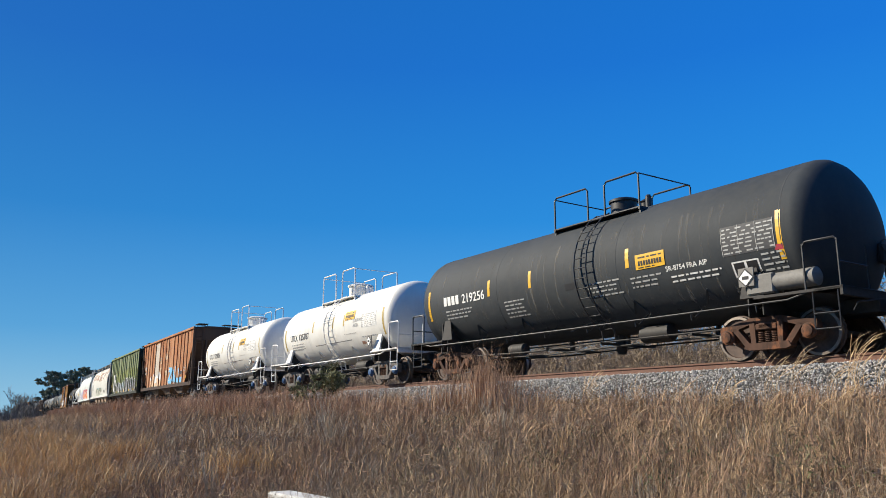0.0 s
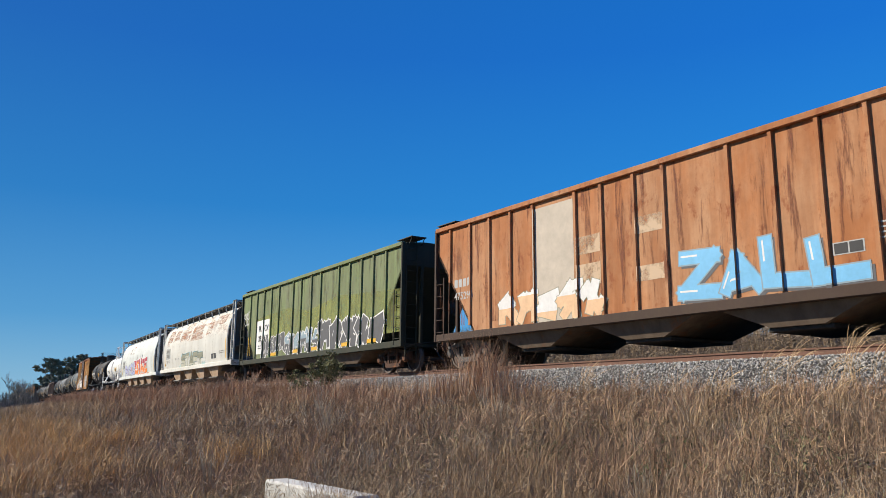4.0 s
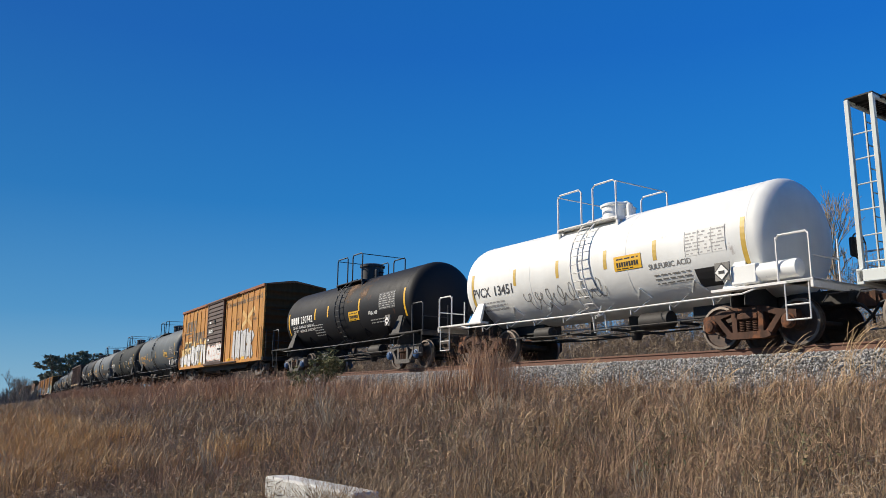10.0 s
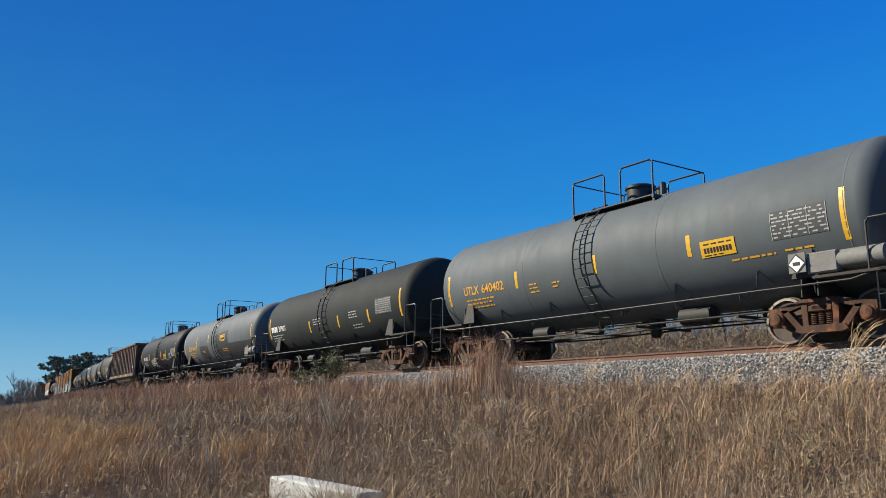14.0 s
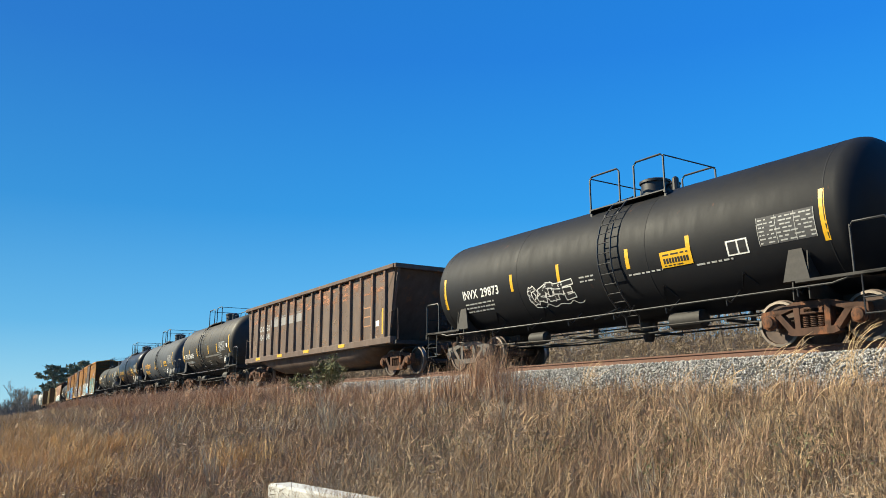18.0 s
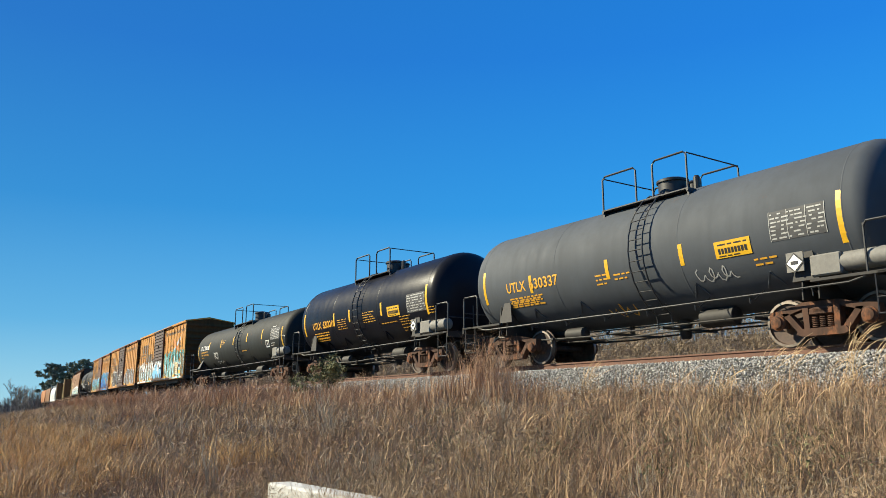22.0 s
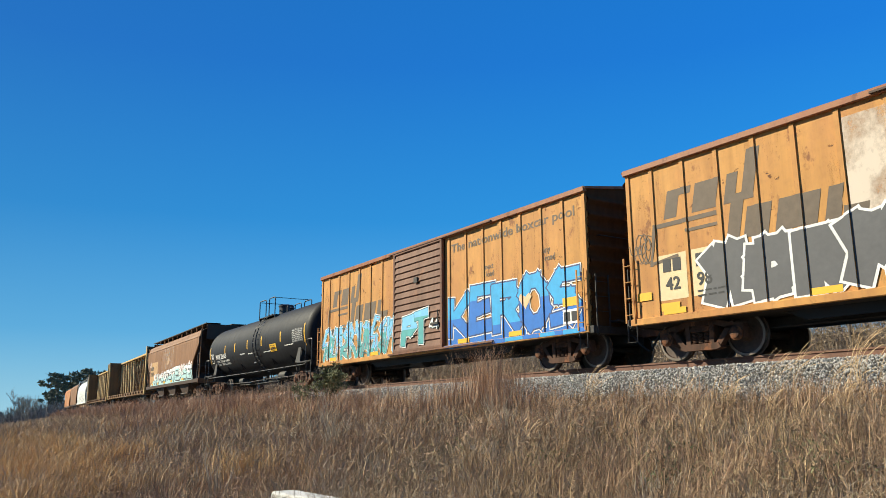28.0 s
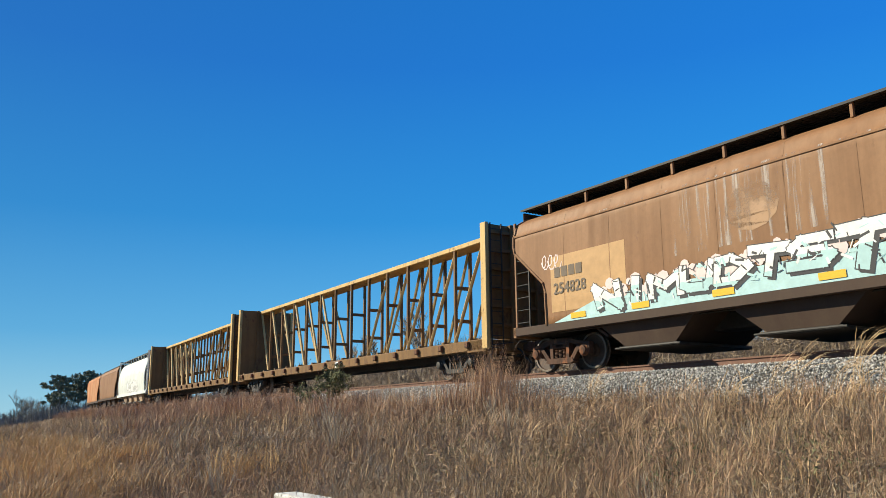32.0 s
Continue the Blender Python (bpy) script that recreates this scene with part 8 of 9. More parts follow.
        tagged(ob, label, "grass", kind="stuff")
    # thin mat close to the soil
    x, y, z, d, r = scatter(rng, 30000, 3.6, 60)
    V, F = blades(x, y, z - 0.05, rng.uniform(0.08, 0.26, len(x)), np.maximum(0.005, r * 0.0007), rng.uniform(0.3, 1.8, len(x)), rng)
    ob = new("low_grass", fast_mesh("low_grass", V, F, M_SEDGE))
    tagged(ob, "low matted reddish brown grass close to the soil", "grass", kind="stuff")
    # pale stems scattered over the field, many of them in drifts
    x, y, z, d, r = scatter(rng, 5200, 4.5, 80)
    pt = np.array([noise.noise(Vector((a * 0.7, b * 0.7, 9))) for a, b in zip(x, y)])
    k = pt > 0.0
    V, F = blades(x[k], y[k], z[k], rng.uniform(0.40, 0.85, k.sum()), np.maximum(0.0045, r[k] * 0.0006), rng.uniform(0.05, 0.7, k.sum()), rng, 0.5)
    ob = new("straw_stems", fast_mesh("straw_stems", V, F, M_STRAW))
    tagged(ob, "scattered pale straw stems standing in the grass", "grass", kind="stuff")
    # lighter straw on the bank's far end
    s = -16 - 75 * rng.random(16000)
    d = 3.3 + 14 * rng.random(16000)
    bx = np.array([beside(a, b, 0) for a, b in zip(s, d)])
    z, _ = soil_height(bx[:, 0], bx[:, 1])
    pt = np.array([noise.noise(Vector((a * 0.22, b * 0.3, 5))) for a, b in zip(s, d)])
    k = pt > -0.02
    V, F = blades(bx[k, 0], bx[k, 1], z[k], rng.uniform(0.5, 1.0, k.sum()), np.maximum(0.012, -s[k] * 0.0006), rng.uniform(0.1, 0.8, k.sum()), rng, 0.5)
    ob = new("straw_drift", fast_mesh("straw_drift", V, F, M_STRAW))
    tagged(ob, "drifts of pale straw-coloured grass along the bank", "grass", kind="stuff")
    # golden drifts low on the bank, in loose clumps
    m = 480
    ca, cr = np.radians(np.abs(rng.normal(0, 11, m))), 5.5 * (48 / 5.5) ** rng.random(m)
    pt = np.array([noise.noise(Vector((-b * math.cos(a) * 0.25, b * math.sin(a) * 0.5, 3))) for a, b in zip(ca, cr)])
    keep = pt + rng.normal(0, 0.12, m) + 0.22 * (1 - ca / 0.16) > 0.02
    ca, cr = ca[keep], cr[keep]
    per = 60
    f = np.repeat(np.clip(cr / 14, 0.6, 2.5), per)
    r = np.repeat(cr, per)
    X = np.repeat(-cr * np.cos(ca), per) + rng.normal(0, 0.16, len(f)) * f
    Y = np.repeat(cr * np.sin(ca), per) + rng.normal(0, 0.16, len(f)) * f
    Z, _ = soil_height(X, Y)
    V, F = blades(X, Y, Z - 0.03, rng.uniform(0.35, 0.85, len(f)), np.maximum(0.004, r * 0.0005), rng.uniform(0.1, 1.2, len(f)), rng, 0.5)
    ob = new("golden_drift", fast_mesh("golden_drift", V, F, M_GOLD))
    tagged(ob, "golden drifts of dry bent grass low on the bank", "grass", kind="stuff")
    # tall grass on the shoulder, hiding the ballast further off
    n = 40000
    s = -17 - 105 * rng.random(n) ** 1.5
    d = 2.5 + 2.6 * rng.random(n)
    k = rng.random(n) < np.clip((-s - 17) / 9, 0.10, 1) * np.clip(0.25 + (d - 2.5) / 0.9, 0, 1)
    s, d = s[k], d[k]
    bx = np.array([beside(a, b, 0) for a, b in zip(s, d)])
    z = np.maximum(soil_height(bx[:, 0], bx[:, 1])[0], bx[:, 2] + np.interp(d, [1.75, 2.2, 2.9, 3.35], [-0.25, -0.42, -0.80, -1.05]))
    lump = 0.75 + 0.35 * np.sin(s * 1.3 + np.sin(s * 0.37) * 2) + 0.25 * np.sin(s * 3.7)
    h = np.clip(rng.uniform(0.45, 1.15, len(s)) * lump, 0.25, 1.45) * np.clip((-s - 10) / 14, 0.5, 1)
    V, F = blades(bx[:, 0], bx[:, 1], z - 0.05, h, np.maximum(0.010, -s * 0.00055) * rng.uniform(0.6, 1.3, len(s)), rng.uniform(0.05, 0.8, len(s)), rng, 0.4)
    half_n = len(s) // 2 * 5
    for name, mat, sl, fl, label in (("shoulder_grass", M_TAN, V[:half_n], F[:half_n // 5 * 3], "tall brown grass hiding the ballast"), ("shoulder_sedge", M_SEDGE, V[half_n:], F[half_n // 5 * 3:] - half_n, "tall reddish sedge hiding the ballast")):
        ob = new(name, fast_mesh(name, sl, fl, mat))
        tagged(ob, label, "grass", kind="stuff")
    # shorter grass all round the place where the viewer stands
    n = 26000
    ang, r = rng.uniform(0, 2 * math.pi, n), 1.3 * (60 / 1.3) ** rng.random(n)
    x, y = r * np.cos(ang), r * np.sin(ang)
    z, d = soil_height(x, y)
    k = (d > 3.2) & ~((x < 0) & (y > 0) & (r > 3.6))
    V, F = blades(x[k], y[k], z[k] - 0.04, rng.uniform(0.08, 0.30, k.sum()), np.maximum(0.006, r[k] * 0.0009), rng.uniform(0.2, 1.5, k.sum()), rng, 0.4)
    ob = new("verge_grass", fast_mesh("verge_grass", V, F, M_GRASS))
    tagged(ob, "short dry grass round the foot of the bank", "grass", kind="stuff")
    # a few green weeds low in the dry grass
    cx = np.array([(-6.2, 7.6), (-4.9, 8.3), (-5.4, 6.4), (-4.3, 7.2), (-7.4, 6.9), (-10.2, 7.6), (-13.8, 9.8), (-20.5, 9.4), (-8.9, 8.8), (-3.9, 9.0), (-17.0, 6.6)])
    p = np.repeat(cx, 130, 0) + rng.normal(0, 0.28, (len(cx) * 130, 2))
    z, _ = soil_height(p[:, 0], p[:, 1])
    m = len(p)
    el, az = np.radians(rng.uniform(0, 70, m)), rng.uniform(0, 2 * math.pi, m)
    V, F = slivers(np.stack([p[:, 0], p[:, 1], z + rng.uniform(0.12, 0.32, m)], 1), np.stack([np.cos(el) * np.cos(az), np.cos(el) * np.sin(az), np.sin(el)], 1), rng.uniform(0.03, 0.08, m), rng.uniform(0.012, 0.03, m), rng)
    ob = new("green_weeds", fast_mesh("green_weeds", V, F, M_LEAF))
    tagged(ob, "sparse green weeds low in the dry grass", "weeds", kind="stuff")
    # the dense thicket on the bank beyond the track
    n = 150000
    s = -150 * rng.random(n) ** 1.45 + 10
    d = -rng.uniform(5.6, 12, n)
    bx = np.array([beside(a, b, 0) for a, b in zip(s, d)])
    z, _ = soil_height(bx[:, 0], bx[:, 1])
    el, az = np.radians(rng.uniform(-10, 90, n)), rng.uniform(0, 2 * math.pi, n)
    aim = np.stack([np.cos(el) * np.cos(az), np.cos(el) * np.sin(az), np.sin(el)], 1)
    top = 1.5 + 0.4 * np.clip((s + 45) / 25, 0, 1) + 0.35 * np.sin(s * 0.9 + np.sin(s * 2.3)) + 0.25 * np.sin(s * 4.1 + d)
    p = np.stack([bx[:, 0], bx[:, 1], z + rng.random(n) ** 1.2 * top], 1)
    V, F = slivers(p, aim, rng.uniform(0.25, 0.75, n), np.maximum(0.014, -s * 0.0006) * rng.uniform(0.6, 1.4, n), rng)
    ob = new("bank_thicket", fast_mesh("bank_thicket", V, F, M_TWIG))
    tagged(ob, "dense grey-brown thicket on the bank beyond the track", "thicket", kind="stuff")
    # stubble on the far side
    n = 36000
    s = -170 * rng.random(n) ** 1.4 + 6
    d = -rng.uniform(3.0, 19, n)
    x = s
    y = TRACK_Y + BEND * s * s / 2 + EASE * s ** 3 / 6 - d
    z, _ = soil_height(x, y)
    V, F = blades(x, y, z - 0.04, rng.uniform(0.3, 1.1, n), np.maximum(0.014, -s * 0.0007), rng.uniform(0.1, 0.9, n), rng)
    ob = new("far_side_grass", fast_mesh("far_side_grass", V, F, M_GRASS))
    tagged(ob, "tall dry grass beyond the track", "grass", kind="stuff")


def tuft(name, x, y, n, h, spread, mat, seed, label, category, lean=0.35, width=0.007):
    rng = np.random.default_rng(seed)
    z, d = soil_height(np.array([x]), np.array([y]))
    X, Y = rng.normal(0, spread, n), rng.normal(0, spread, n)
    V, F = blades(X, Y, np.full(n, -0.05), h * rng.uniform(0.55, 1.1, n), np.full(n, width) * rng.uniform(0.7, 1.4, n), lean * rng.uniform(0.2, 1.2, n), rng)
    ob = new(name, fast_mesh(name, V, F, mat))
    ob.location = (x, y, float(z[0]))
    return tagged(ob, label, category)


def plume_tuft(x, y, n, h, seed, label, droop=0.7):
    """Long stems that bow over to one side under feathery seed heads."""
    rng = np.random.default_rng(seed)
    z, d = soil_height(np.array([x]), np.array([y]))
    u = np.linspace(0, 1, 8)
    hh, bow = 0.85 * h * rng.uniform(0.55, 1.1, n), droop * rng.uniform(0.3, 1.2, n)
    az = rng.normal(0.25, 0.55, n)
    bx, by = rng.normal(0, 0.07, n), rng.normal(0, 0.07, n)
    reach = bow[:, None] * hh[:, None] * (0.15 * u + 0.85 * u ** 2.6)[None]
    px, py = bx[:, None] + np.cos(az)[:, None] * reach, by[:, None] + np.sin(az)[:, None] * reach
    pz = hh[:, None] * (u[None] - 0.35 * np.minimum(bow, 1)[:, None] * u[None] ** 4) - 0.05
    w = np.interp(u, [0, 0.55, 0.72, 0.88, 1], [0.0020, 0.0018, 0.0042, 0.0055, 0.0005])
    f = rng.normal(0.9, 0.7, n)
    sx, sy = -np.sin(f)[:, None] * w[None], np.cos(f)[:, None] * w[None] * 0.4
    a, b = np.stack([px - sx, py - sy, pz - w[None] * 0.4], 2), np.stack([px + sx, py + sy, pz + w[None] * 0.4], 2)
    V = np.stack([a, b], 2).reshape(-1, 3)
    q = np.array([(2 * k, 2 * k + 1, 2 * k + 3, 2 * k + 2) for k in range(7)])
    F = (q[None] + 16 * np.arange(n)[:, None, None]).reshape(-1, 4)
    ob = new("plume_grass_tuft", fast_mesh("plume_grass_tuft", V, F, M_STRAW))
    ob.location = (x, y, float(z[0]))
    return tagged(ob, label, "grass tuft")


field()
for _i, (_x0, _y0, _n, _h, _sp, _ln) in enumerate([(-8.54, 6.42, 60, 0.72, 0.07, 0.35), (-8.11, 7.73, 46, 0.80, 0.05, 0.25), (-6.54, 8.52, 40, 0.85, 0.05, 0.35), (-5.5, 8.44, 40, 0.72, 0.07, 0.5),
                                              (-4.39, 7.14, 40, 0.6, 0.07, 0.5), (-13.35, 3.59, 120, 0.7, 0.16, 0.4), (-13.6, 1.99, 150, 0.75, 0.22, 0.4), (-23.6, 2.95, 170, 0.95, 0.4, 0.35),
                                              (-8.05, 6.62, 50, 0.62, 0.07, 0.5), (-5.75, 10.67, 30, 0.6, 0.05, 0.4), (-8.21, 8.97, 30, 0.6, 0.05, 0.4), (-16.5, 2.4, 130, 0.8, 0.3, 0.4), (-28.0, 10.8, 120, 0.85, 0.3, 0.3),
                                              (-34.0, 8.6, 150, 1.0, 0.5, 0.3), (-19.6, 12.2, 50, 0.62, 0.2, 0.3), (-13.7, 8.49, 40, 0.6, 0.08, 0.4)]):
    tuft("straw_tuft", _x0, _y0, int(_n * 1.8), _h, _sp * 1.25, M_STRAW, 40 + _i, "pale straw-coloured tuft of dry grass", "grass tuft", _ln * 1.2, 0.008 if _x0 > -12 else 0.014)
for _i, (_x0, _y0, _n, _h, _dr) in enumerate([(-8.0, 12.4, 14, 1.05, 0.8), (-7.55, 12.45, 12, 1.15, 0.9), (-6.55, 12.5, 26, 1.25, 0.55), (-6.9, 12.4, 10, 0.9, 0.8), (-6.1, 12.5, 10, 0.9, 0.7), (-12.1, 12.2, 30, 1.05, 0.6), (-9.6, 12.3, 8, 0.75, 0.7),
                                          (-10.8, 12.2, 8, 0.8, 0.6), (-16.9, 12.3, 16, 0.9, 0.6), (-17.8, 12.3, 14, 0.85, 0.6), (-13.2, 12.2, 10, 0.8, 0.6), (-19.2, 12.3, 14, 0.8, 0.6), (-9.0, 11.2, 8, 0.9, 0.5), (-7.9, 10.9, 14, 1.0, 0.5), (-6.9, 10.6, 8, 0.9, 0.5),
                                          (-5.9, 10.8, 12, 1.05, 0.5), (-8.9, 9.8, 8, 0.8, 0.5), (-5.6, 9.3, 12, 0.9, 0.4), (-10.4, 10.4, 14, 0.9, 0.5), (-11.9, 9.3, 12, 0.8, 0.5), (-9.6, 8.2, 14, 0.8, 0.5)]):
    plume_tuft(_x0, _y0, _n, _h, 80 + _i, "pale bowed grass stems with feathery heads" if _y0 < 12 else "golden bowed grass stems at the ballast's edge", _dr)
for _i, (_x0, _y0) in enumerate([(-31.3, 3.95), (-21.7, 3.4), (-30.1, 5.3), (-18.2, 2.5), (-44.3, 6.5), (-16.4, 3.15), (-19.2, 4.1), (-19.5, 4.9), (-12.6, 4.9), (-25.0, 3.3), (-20.0, 2.6), (-27.5, 4.4), (-23.5, 4.2), (-17.4, 2.2), (-35.0, 5.0)]):
    tuft("straw_tuft", _x0, _y0, 420, 0.85, 0.03 * abs(_x0) ** 0.9, M_GOLD, 140 + _i, "thick golden tuft of tall dry grass", "grass tuft", 0.6, 0.00055 * abs(_x0))
for _i, (_x0, _y0) in enumerate([(-39.9, 11.2), (-33.6, 10.4), (-32.6, 8.6), (-36.0, 10.8), (-28.5, 11.6), (-29.6, 11.9)]):
    tuft("sedge_clump", _x0, _y0, 380, 1.05, 0.6, M_SEDGE, 160 + _i, "broad reddish brown drift of broom sedge", "grass clump", 0.5, 0.017)
for _i, (_x0, _y0, _n, _h, _sp) in enumerate([(-15.3, 12.0, 420, 1.75, 0.34), (-14.5, 11.8, 240, 1.35, 0.3), (-16.3, 11.7, 260, 1.2, 0.36), (-30.5, 11.6, 260, 1.25, 0.4), (-22.4, 12.0, 160, 0.85, 0.35), (-18.4, 11.6, 170, 0.9, 0.4), (-13.4, 11.3, 150, 0.95, 0.35), (-20.4, 11.2, 150, 0.8, 0.4)]):
    tuft("sedge_clump", _x0, _y0, _n, _h, _sp, M_SEDGE, 60 + _i, "tall reddish brown clump of broom sedge", "grass clump", 0.30, 0.0085)


# ---- shrubs and trees ----
def limbs(rng, height, levels=3, spread=0.5, forks=4, base=0.04, up=0.55):
    """The branches of a bare plant as (from, to, radius, radius) pieces."""
    out = []

    def grow(p, d, length, r, k):
        q = p + d * length
        out.append((p, q, r, r * 0.65))
        if k == 0:
            return
        for _ in range(forks):
            e = (d + Vector((rng.uniform(-1, 1), rng.uniform(-1, 1), rng.uniform(-0.2, up))) * spread).normalized()
            start = p + d * length * rng.uniform(0.45, 1.0)
            grow(start, e, length * rng.uniform(0.5, 0.8), r * 0.55, k - 1)
    grow(Vector((0, 0, -0.1)), Vector((rng.uniform(-0.08, 0.08), rng.uniform(-0.08, 0.08), 1)).normalized(), height * 0.42, base, levels)
    return out


def sticks(pieces, n=4, least=0.0):
    V, F = [], []
    for p, q, r0, r1 in pieces:
        d = (q - p).normalized()
        u = d.cross(Vector((0.3, 0.2, 1)) if abs(d.z) < 0.9 else Vector((1, 0.2, 0))).normalized()
        w = d.cross(u)
        k = len(V)
        for c, r in ((p, max(r0, least)), (q, max(r1, least))):
            for j in range(n):
                a = 2 * math.pi * j / n
                V.append(c + (u * math.cos(a) + w * math.sin(a)) * r)
        F += [(k + j, k + (j + 1) % n, k + n + (j + 1) % n, k + n + j) for j in range(n)]
    return np.array([tuple(v) for v in V]), np.array(F)


def place(x, y):
    z, d = soil_height(np.array([x]), np.array([y]))
    return (x, y, float(z[0]) - 0.03)


def bare_tree(x, y, height, seed, label, category="tree", name="bare_tree", z=None, levels=4, spread=0.55, forks=4, least=0.006, base=None):
    rng = random.Random(seed)
    root = new(name)
    root.location = place(x, y) if z is None else (x, y, z)
    tagged(root, label, category)
    pieces = limbs(rng, height, levels, spread, forks, base or height * 0.012)
    V, F = sticks(pieces[:1], 8)
    part("trunk", fast_mesh("trunk", V, F, M_BARK, True), None, root)
    V, F = sticks(pieces[1:], 3, least)
    part("crown", fast_mesh("crown", V, F, M_TWIG if z is None else M_FARWOOD), None, root, "bare leafless branches")
    return root


def needle_cloud(rng, centres, count, size, flat=0.6):
    """Small leaf-like triangles round the given centres (x, y, z, radius)."""
    cs = np.array(centres)
    k = rng.integers(0, len(cs), count)
    u = rng.normal(0, 1, (count, 3))
    u /= np.linalg.norm(u, axis=1)[:, None]
    p = cs[k, :3] + u * (cs[k, 3] * rng.random(count) ** 0.4)[:, None] * np.array([1, 1, flat])
    a, b = rng.normal(0, size, (count, 3)), rng.normal(0, size, (count, 3))
    V = np.stack([p - a * 0.5, p + a * 0.5, p + b], 1)
    return V.reshape(-1, 3), np.arange(count * 3).reshape(-1, 3)


def pine(x, y, z, height, seed, label, crown=0.45, count=2600, size=0.4, wide=0.2):
    rng = np.random.default_rng(seed)
    root = new("pine_tree")
    root.location = (x, y, z)
    tagged(root, label, "tree")
    pts = [(rng.uniform(-0.2, 0.2) * i, rng.uniform(-0.2, 0.2) * i, height * i / 5 * 0.96) for i in range(6)]
    m = Mesh().loft([[(p[0] + math.cos(a) * height * 0.016 * (1 - 0.16 * i), p[1] + math.sin(a) * height * 0.016 * (1 - 0.16 * i), p[2]) for a in [2 * math.pi * j / 7 for j in range(7)]] for i, p in enumerate(pts)])
    part("trunk", m, M_BARK, root)
    cs, br = [], []
    for i in range(26):
        u = rng.random() ** 0.8
        h = height * (1 - crown + crown * u)
        rad = height * wide * (1.0 - (0.75 if crown > 0.6 else 0.35) * u) * rng.uniform(0.3, 1.15) + 0.2
        a = rng.uniform(0, 2 * math.pi)
        c = Vector((rad * math.cos(a), rad * math.sin(a), h + rng.uniform(-0.3, 0.3)))
        cs.append((*c, height * 0.055 * rng.uniform(0.6, 1.4)))
        br.append((Vector((0, 0, h - rad * 0.4)), c, height * 0.004, height * 0.002))
    V, F = sticks(br, 4)
    part("branchwork", fast_mesh("branchwork", V, F, M_BARK), None, root)
    V, F = needle_cloud(rng, cs, count, size, 0.6 if crown > 0.6 else 0.42)
    part("crown", fast_mesh("crown", V, F, M_PINE if crown > 0.6 else M_FARPINE), None, root, "uneven dark green needle clumps")
    return root


def bush(x, y, height, wide, seed, mat, label, count=2200, size=0.035):
    rng = np.random.default_rng(seed)
    r2 = random.Random(seed)
    root = new("bush")
    root.location = place(x, y)
    tagged(root, label, "bush")
    pieces = []
    for i in range(12):
        d = Vector((r2.uniform(-1, 1) * wide * 0.7, r2.uniform(-1, 1) * wide * 0.5, height * r2.uniform(0.6, 1)))
        pieces.append((Vector((d.x * 0.1, d.y * 0.1, -0.05)), d, 0.012, 0.004))
    V, F = sticks(pieces, 4)
    part("stemwork", fast_mesh("stemwork", V, F, M_TWIG), None, root)
    cs = [(*(p[0].lerp(p[1], r2.uniform(0.45, 1.05))), height * r2.uniform(0.1, 0.2)) for p in pieces for _ in range(3)]
    V, F = needle_cloud(rng, cs, count, size)
    part("foliage", fast_mesh("foliage", V, F, mat), None, root)
    return root


bush(-24.2, 12.35, 1.55, 1.0, 3, M_LEAF, "small evergreen bush with olive leaves by the track", 2600, 0.042)
bush(-25.6, 12.2, 1.2, 0.8, 4, M_LEAF, "low evergreen bush with olive leaves by the track", 1100, 0.042)


def fan_shrub(x, y, height, seed, count=17):
    """A leafless shrub: many thin stems fanning out from one root, with short side twigs."""
    r = random.Random(seed)
    root = new("twiggy_shrub")
    root.location = place(x, y)
    tagged(root, "leafless grey fan-shaped shrub standing in the grass", "shrub")
    stems, twigs = [], []
    for i in range(count):
        a, lean = r.uniform(0, 2 * math.pi), r.uniform(0.08, 0.62)
        h = height * r.uniform(0.6, 1.05)
        p = Vector((r.uniform(-0.06, 0.06), r.uniform(-0.06, 0.06), -0.05))
        d = Vector((math.cos(a) * lean, math.sin(a) * lean, 1)).normalized()
        for k in range(3):
            q = p + d * h / 3
            stems.append((p, q, 0.0105 - 0.003 * k, 0.0075 - 0.003 * k))
            for _ in range(1):
                e = (d + Vector((r.uniform(-0.6, 0.6), r.uniform(-0.6, 0.6), r.uniform(0.1, 0.5)))).normalized()
                f = p.lerp(q, r.random())
                twigs.append((f, f + e * h * r.uniform(0.12, 0.26), 0.0042, 0.002))
            d = (d + Vector((r.uniform(-0.12, 0.12), r.uniform(-0.12, 0.12), 0.12))).normalized()
            p = q
    V, F = sticks(stems, 4)
    part("stemwork", fast_mesh("stemwork", V, F, M_GREYSTEM), None, root)
    V, F = sticks(twigs, 3)
    part("twigwork", fast_mesh("twigwork", V, F, M_GREYSTEM), None, root)
    return root


for _i, (_x0, _y0, _h) in enumerate([(-14.8, 7.7, 1.45), (-13.9, 7.2, 0.9), (-10.9, 9.0, 1.0), (-11.0, 3.9, 0.9), (-17.5, 8.6, 1.1), (-12.8, 10.2, 0.9), (-20.5, 6.2, 1.1), (-9.3, 5.4, 0.6), (-8.9, 4.6, 0.62), (-6.6, 5.2, 0.5), (-7.4, 9.6, 0.7), (-5.2, 6.0, 0.5)]):
    fan_shrub(_x0, _y0, _h, 30 + _i)


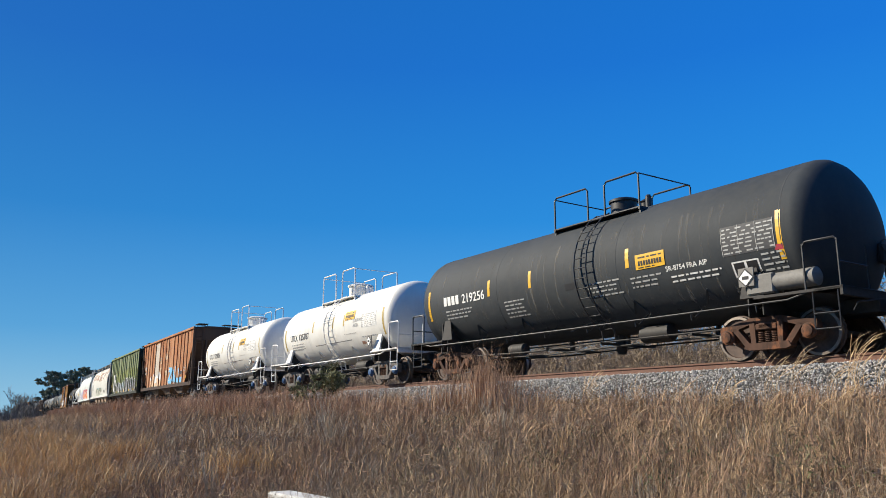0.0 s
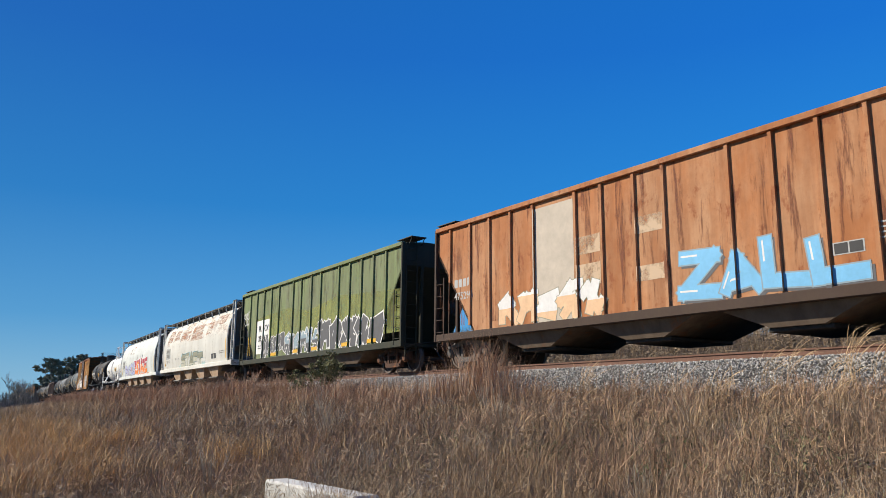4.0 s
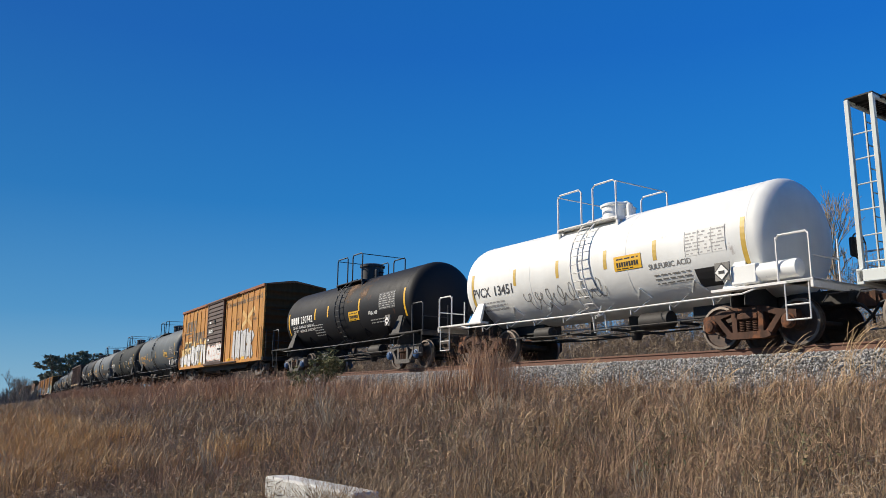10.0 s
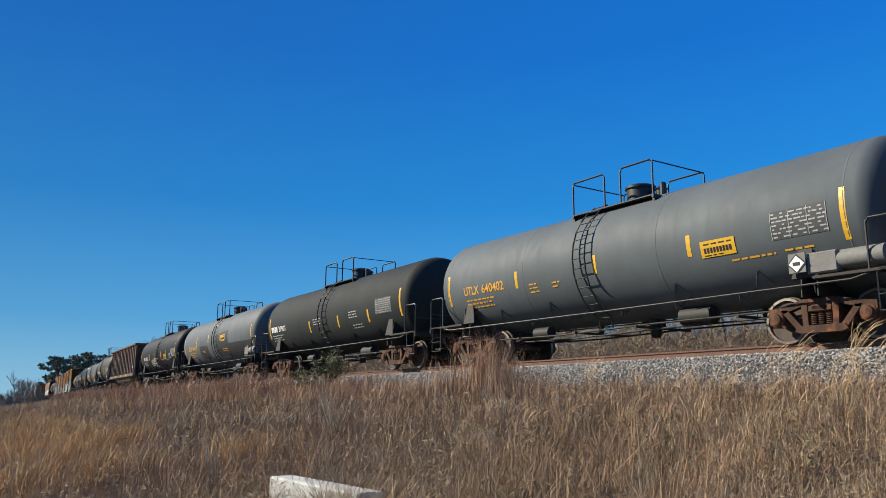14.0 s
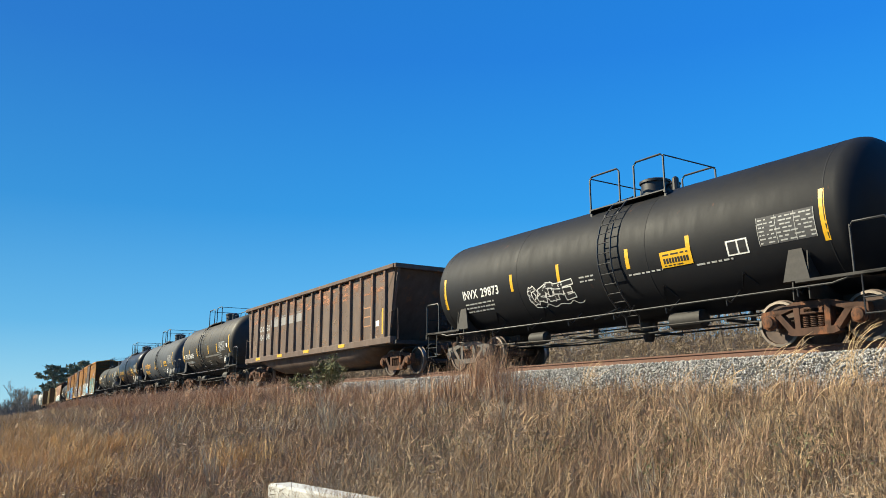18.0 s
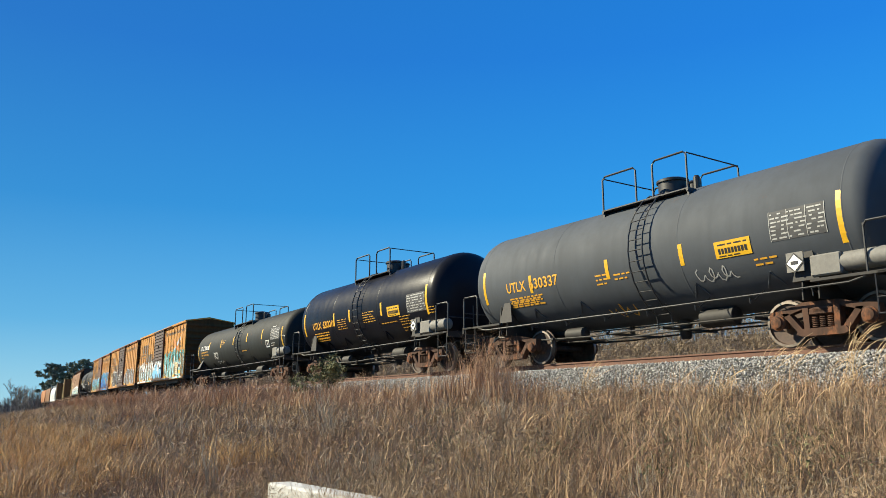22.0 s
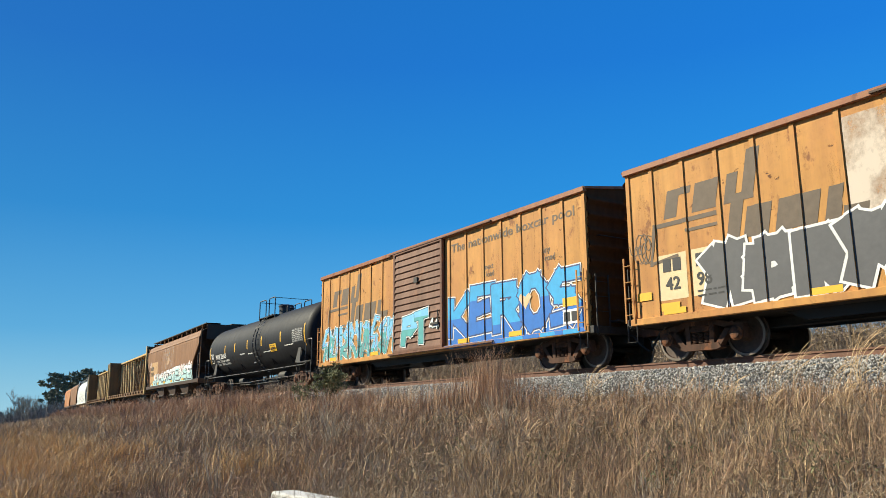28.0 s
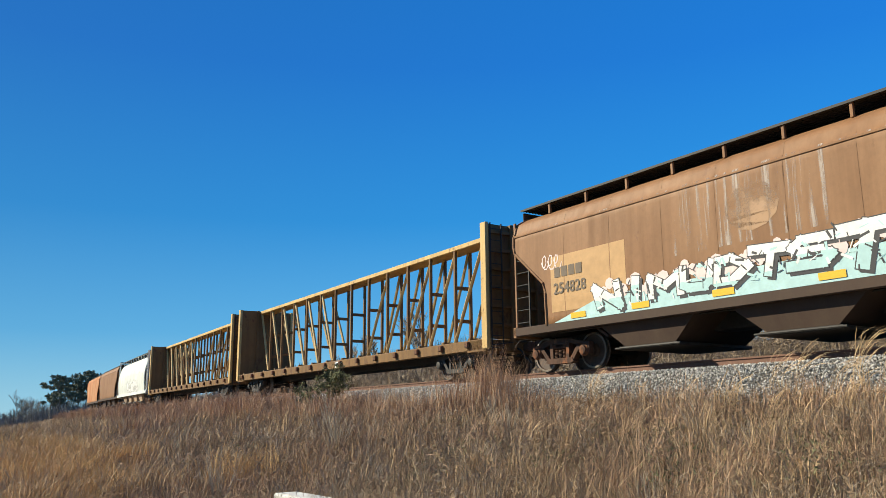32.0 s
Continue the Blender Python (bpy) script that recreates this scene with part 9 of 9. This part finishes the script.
def brush():
    """Grey thickets beyond the track."""
    r = random.Random(77)
    V0, F0, k = [], [], 0
    for i in range(330):
        s = -150 * r.random() ** 1.3 + 8
        d = -r.uniform(5.5, 18)
        x, y, _ = beside(s, d, 0)
        z, _ = soil_height(np.array([x]), np.array([y]))
        pieces = limbs(r, r.uniform(1.4, 2.6), 2, 0.9, 7, 0.018, 0.8)
        V, F = sticks(pieces, 3, 0.008 + abs(s) * 0.00022)
        V = V + np.array([x, y, float(z[0])])
        V0.append(V), F0.append(F + k)
        k += len(V)
    ob = new("thicket", fast_mesh("thicket", np.concatenate(V0), np.concatenate(F0), M_TWIG))
    tagged(ob, "tangled grey-brown leafless thicket beyond the track", "thicket", kind="stuff")


brush()
_r = random.Random(5)
for _i, (_s, _d, _h) in enumerate([(-4.0, -9, 5.6), (-6.8, -11, 5.2), (-2.2, -8, 4.6), (-9.5, -13, 4.8), (-15, -12, 4.3), (-21, -14, 4.6), (-27, -12, 5.0), (-33, -15, 6.2), (-40, -16, 5.6), (-52, -16, 6.2),
                                   (-60, -20, 7.2), (-72, -20, 6.6), (-85, -24, 7.6), (-100, -24, 7.5), (-0.5, -12, 5.5), (-12, -16, 4.9)]):
    _p = beside(_s, _d, 0)
    bare_tree(_p[0], _p[1], _h, 200 + _i, "slender leafless tree beyond the track", least=0.008 + abs(_s) * 0.0002)
for _i, (_s, _d, _h) in enumerate([(-3.2, -16, 4.6), (-8.2, -19, 5.0), (-17, -24, 5.2), (1.5, -15, 4.6), (-26, -26, 5.6), (-44, -30, 6.0)]):
    _p = beside(_s, _d, 0)
    pine(_p[0], _p[1], -1.7, _h, 300 + _i, "young green pine beyond the track", crown=0.85, count=1500, size=0.22, wide=0.17)


# the wood at the bend, seen far off
def far_place(px, r):
    """A place r metres off, px across the view from its left edge to its right (0 to 1)."""
    a = radians(54.7 + math.degrees(math.atan((0.5 - px) * 2 * math.tan(radians(58.63 / 2)))))
    return -r * math.sin(a), r * math.cos(a)


for _i, (_px, _rr, _h) in enumerate([(_a + 0.012, _b, _c) for _a, _b, _c in ((0.046, 240, 14.6), (0.053, 236, 16.0), (0.060, 244, 16.2), (0.068, 250, 14.6), (0.076, 246, 16.6), (0.084, 250, 17.4), (0.092, 246, 17.8), (0.100, 252, 17.6), (0.109, 250, 17.2), (0.120, 256, 16.0), (0.139, 260, 14.6), (0.165, 262, 13.5))]):
    _x0, _y0 = far_place(_px, _rr)
    pine(_x0, _y0, -4.5, _h - 1.0, 400 + _i, "tall pine with a dark spreading crown", crown=0.46, count=1050, size=0.36, wide=0.21)
for _i in range(32):
    _x0, _y0 = far_place(_r.uniform(0.02, 0.16) if _i < 28 else _r.uniform(-0.02, 0.045), _r.uniform(215, 300))
    bare_tree(_x0, _y0, _r.uniform(6, 11) if _i < 28 else _r.uniform(3.2, 5.2), 500 + _i, "tall leafless tree at the edge of a wood", z=-4.0, levels=3, forks=5, least=0.035)
for _i, (_px, _rr, _h) in enumerate([(0.034, 225, 8.0), (0.028, 235, 7.0), (0.008, 230, 5.6), (0.040, 232, 8.6)]):
    _x0, _y0 = far_place(_px, _rr)
    bare_tree(_x0, _y0, _h, 560 + _i, "tall grey leafless tree with a spreading crown", z=-4.0, levels=3, forks=5, least=0.03)


for _i, (_px, _rr, _h) in enumerate([(0.192, 85, 8.0), (0.184, 92, 7.4), (0.152, 110, 7.6), (0.160, 105, 7.0), (0.21, 80, 6.6)]):
    _x0, _y0 = far_place(_px, _rr)
    bare_tree(_x0, _y0, _h, 580 + _i, "slender grey leafless tree behind the train", z=-1.5, levels=4, forks=4, least=0.018)


for _i, (_px, _rr, _h) in enumerate([(0.815, 30, 5.4), (0.895, 28, 5.2), (0.955, 27, 5.4)]):
    _x0, _y0 = far_place(_px, _rr)
    bare_tree(_x0, _y0, _h, 590 + _i, "slender leafless tree on the bank beyond the track", levels=4, forks=4, least=0.008)


def far_wood():
    """The grey wall of the wood all round the horizon."""
    rng = np.random.default_rng(21)
    n = 14000
    a = rng.uniform(0, 2 * math.pi, n)
    left = rng.random(n) < 0.55
    a = np.where(left, np.radians(rng.uniform(-4, 46, n)), a)      # from the -x axis towards +y
    r = rng.uniform(290, 330, n)
    h = 3.4 + 1.5 * np.sin(a * 9) ** 2 + rng.uniform(0, 2.6, n)
    V, F = blades(-r * np.cos(a), r * np.sin(a), np.full(n, -5.0), h, rng.uniform(0.12, 0.4, n), rng.uniform(0, 0.3, n), rng)
    ob = new("far_wood", fast_mesh("far_wood", V, F, M_FARWOOD))
    tagged(ob, "grey leafless wood along the horizon", "wood", kind="stuff")


far_wood()


def wood_edge():
    """Slender grey trunks and saplings under the pines."""
    rng = np.random.default_rng(31)
    n = 5200
    px, r = rng.uniform(-0.02, 0.135, n), rng.uniform(232, 285, n)
    a = 54.7 + np.degrees(np.arctan((0.5 - px) * 2 * math.tan(radians(58.63 / 2))))
    x, y = -r * np.sin(np.radians(a)), r * np.cos(np.radians(a))
    tall = np.interp(px, [-0.02, 0.02, 0.045, 0.06, 0.11, 0.135], [3.0, 3.6, 6.5, 9.0, 9.0, 6.0])
    V, F = blades(x, y, np.full(n, -4.5), tall * rng.uniform(0.35, 1.0, n) + 1.0, rng.uniform(0.08, 0.26, n), rng.uniform(0, 0.25, n), rng)
    ob = new("wood_edge", fast_mesh("wood_edge", V, F, M_FARWOOD))
    tagged(ob, "slender grey leafless saplings at the wood's edge", "wood", kind="stuff")


wood_edge()


# ---- concrete headwall in the grass ----
def headwall():
    m = Mesh().box(-8.24, -6.3, 3.52, 3.80, -3.0, -1.93, c=0.022)
    ob = thing("concrete_headwall", pose(0, 0, 0), "pale weathered concrete wall half hidden in dry grass", "concrete wall", mesh=m, material=M_CONCRETE)
    return ob


headwall()
for _i, (_x0, _y0, _n, _h) in enumerate([(-6.75, 3.38, 120, 0.62), (-6.55, 3.36, 220, 0.72), (-6.4, 3.40, 240, 0.80), (-6.2, 3.36, 240, 0.78), (-7.05, 3.36, 90, 0.42), (-7.6, 3.34, 60, 0.30), (-6.0, 3.6, 220, 0.75), (-6.35, 3.9, 200, 0.75)]):
    tuft("grass_tuft", _x0, _y0, _n, _h, 0.10, M_GRASS if _i % 3 else M_STRAW, 240 + _i, "dry brown tuft of grass against the concrete wall", "grass tuft", 0.5, 0.005)


# ---- what moves ----
def motions():
    times = [i * 0.5 for i in range(65)]
    for car, s0 in CARS:
        walk(car, [(t, on_track(s0 + run(t))) for t in times])
    start = {car: s0 for car, s0 in CARS}
    turns = {}
    for wheel, a, car in SPINNING:
        # the wheels turn as the wagon rolls, one step for each thirtieth of a second while it is near
        s0 = start[car]
        near = [f for f in range(961) if -62 < s0 + run(f / 30) < 16]
        if not near:
            near = [0, 960]
        fs = sorted({0, *near, 960})
        rows = []
        for f in fs:
            q = min(max(f, near[0]), near[-1])
            rows.append((f / 30, pose(wheel.location.x, 0, 0.455, 0, math.degrees((s0 + run(q / 30)) / 0.455) % 360, 0)))
        walk(wheel, rows)


motions()
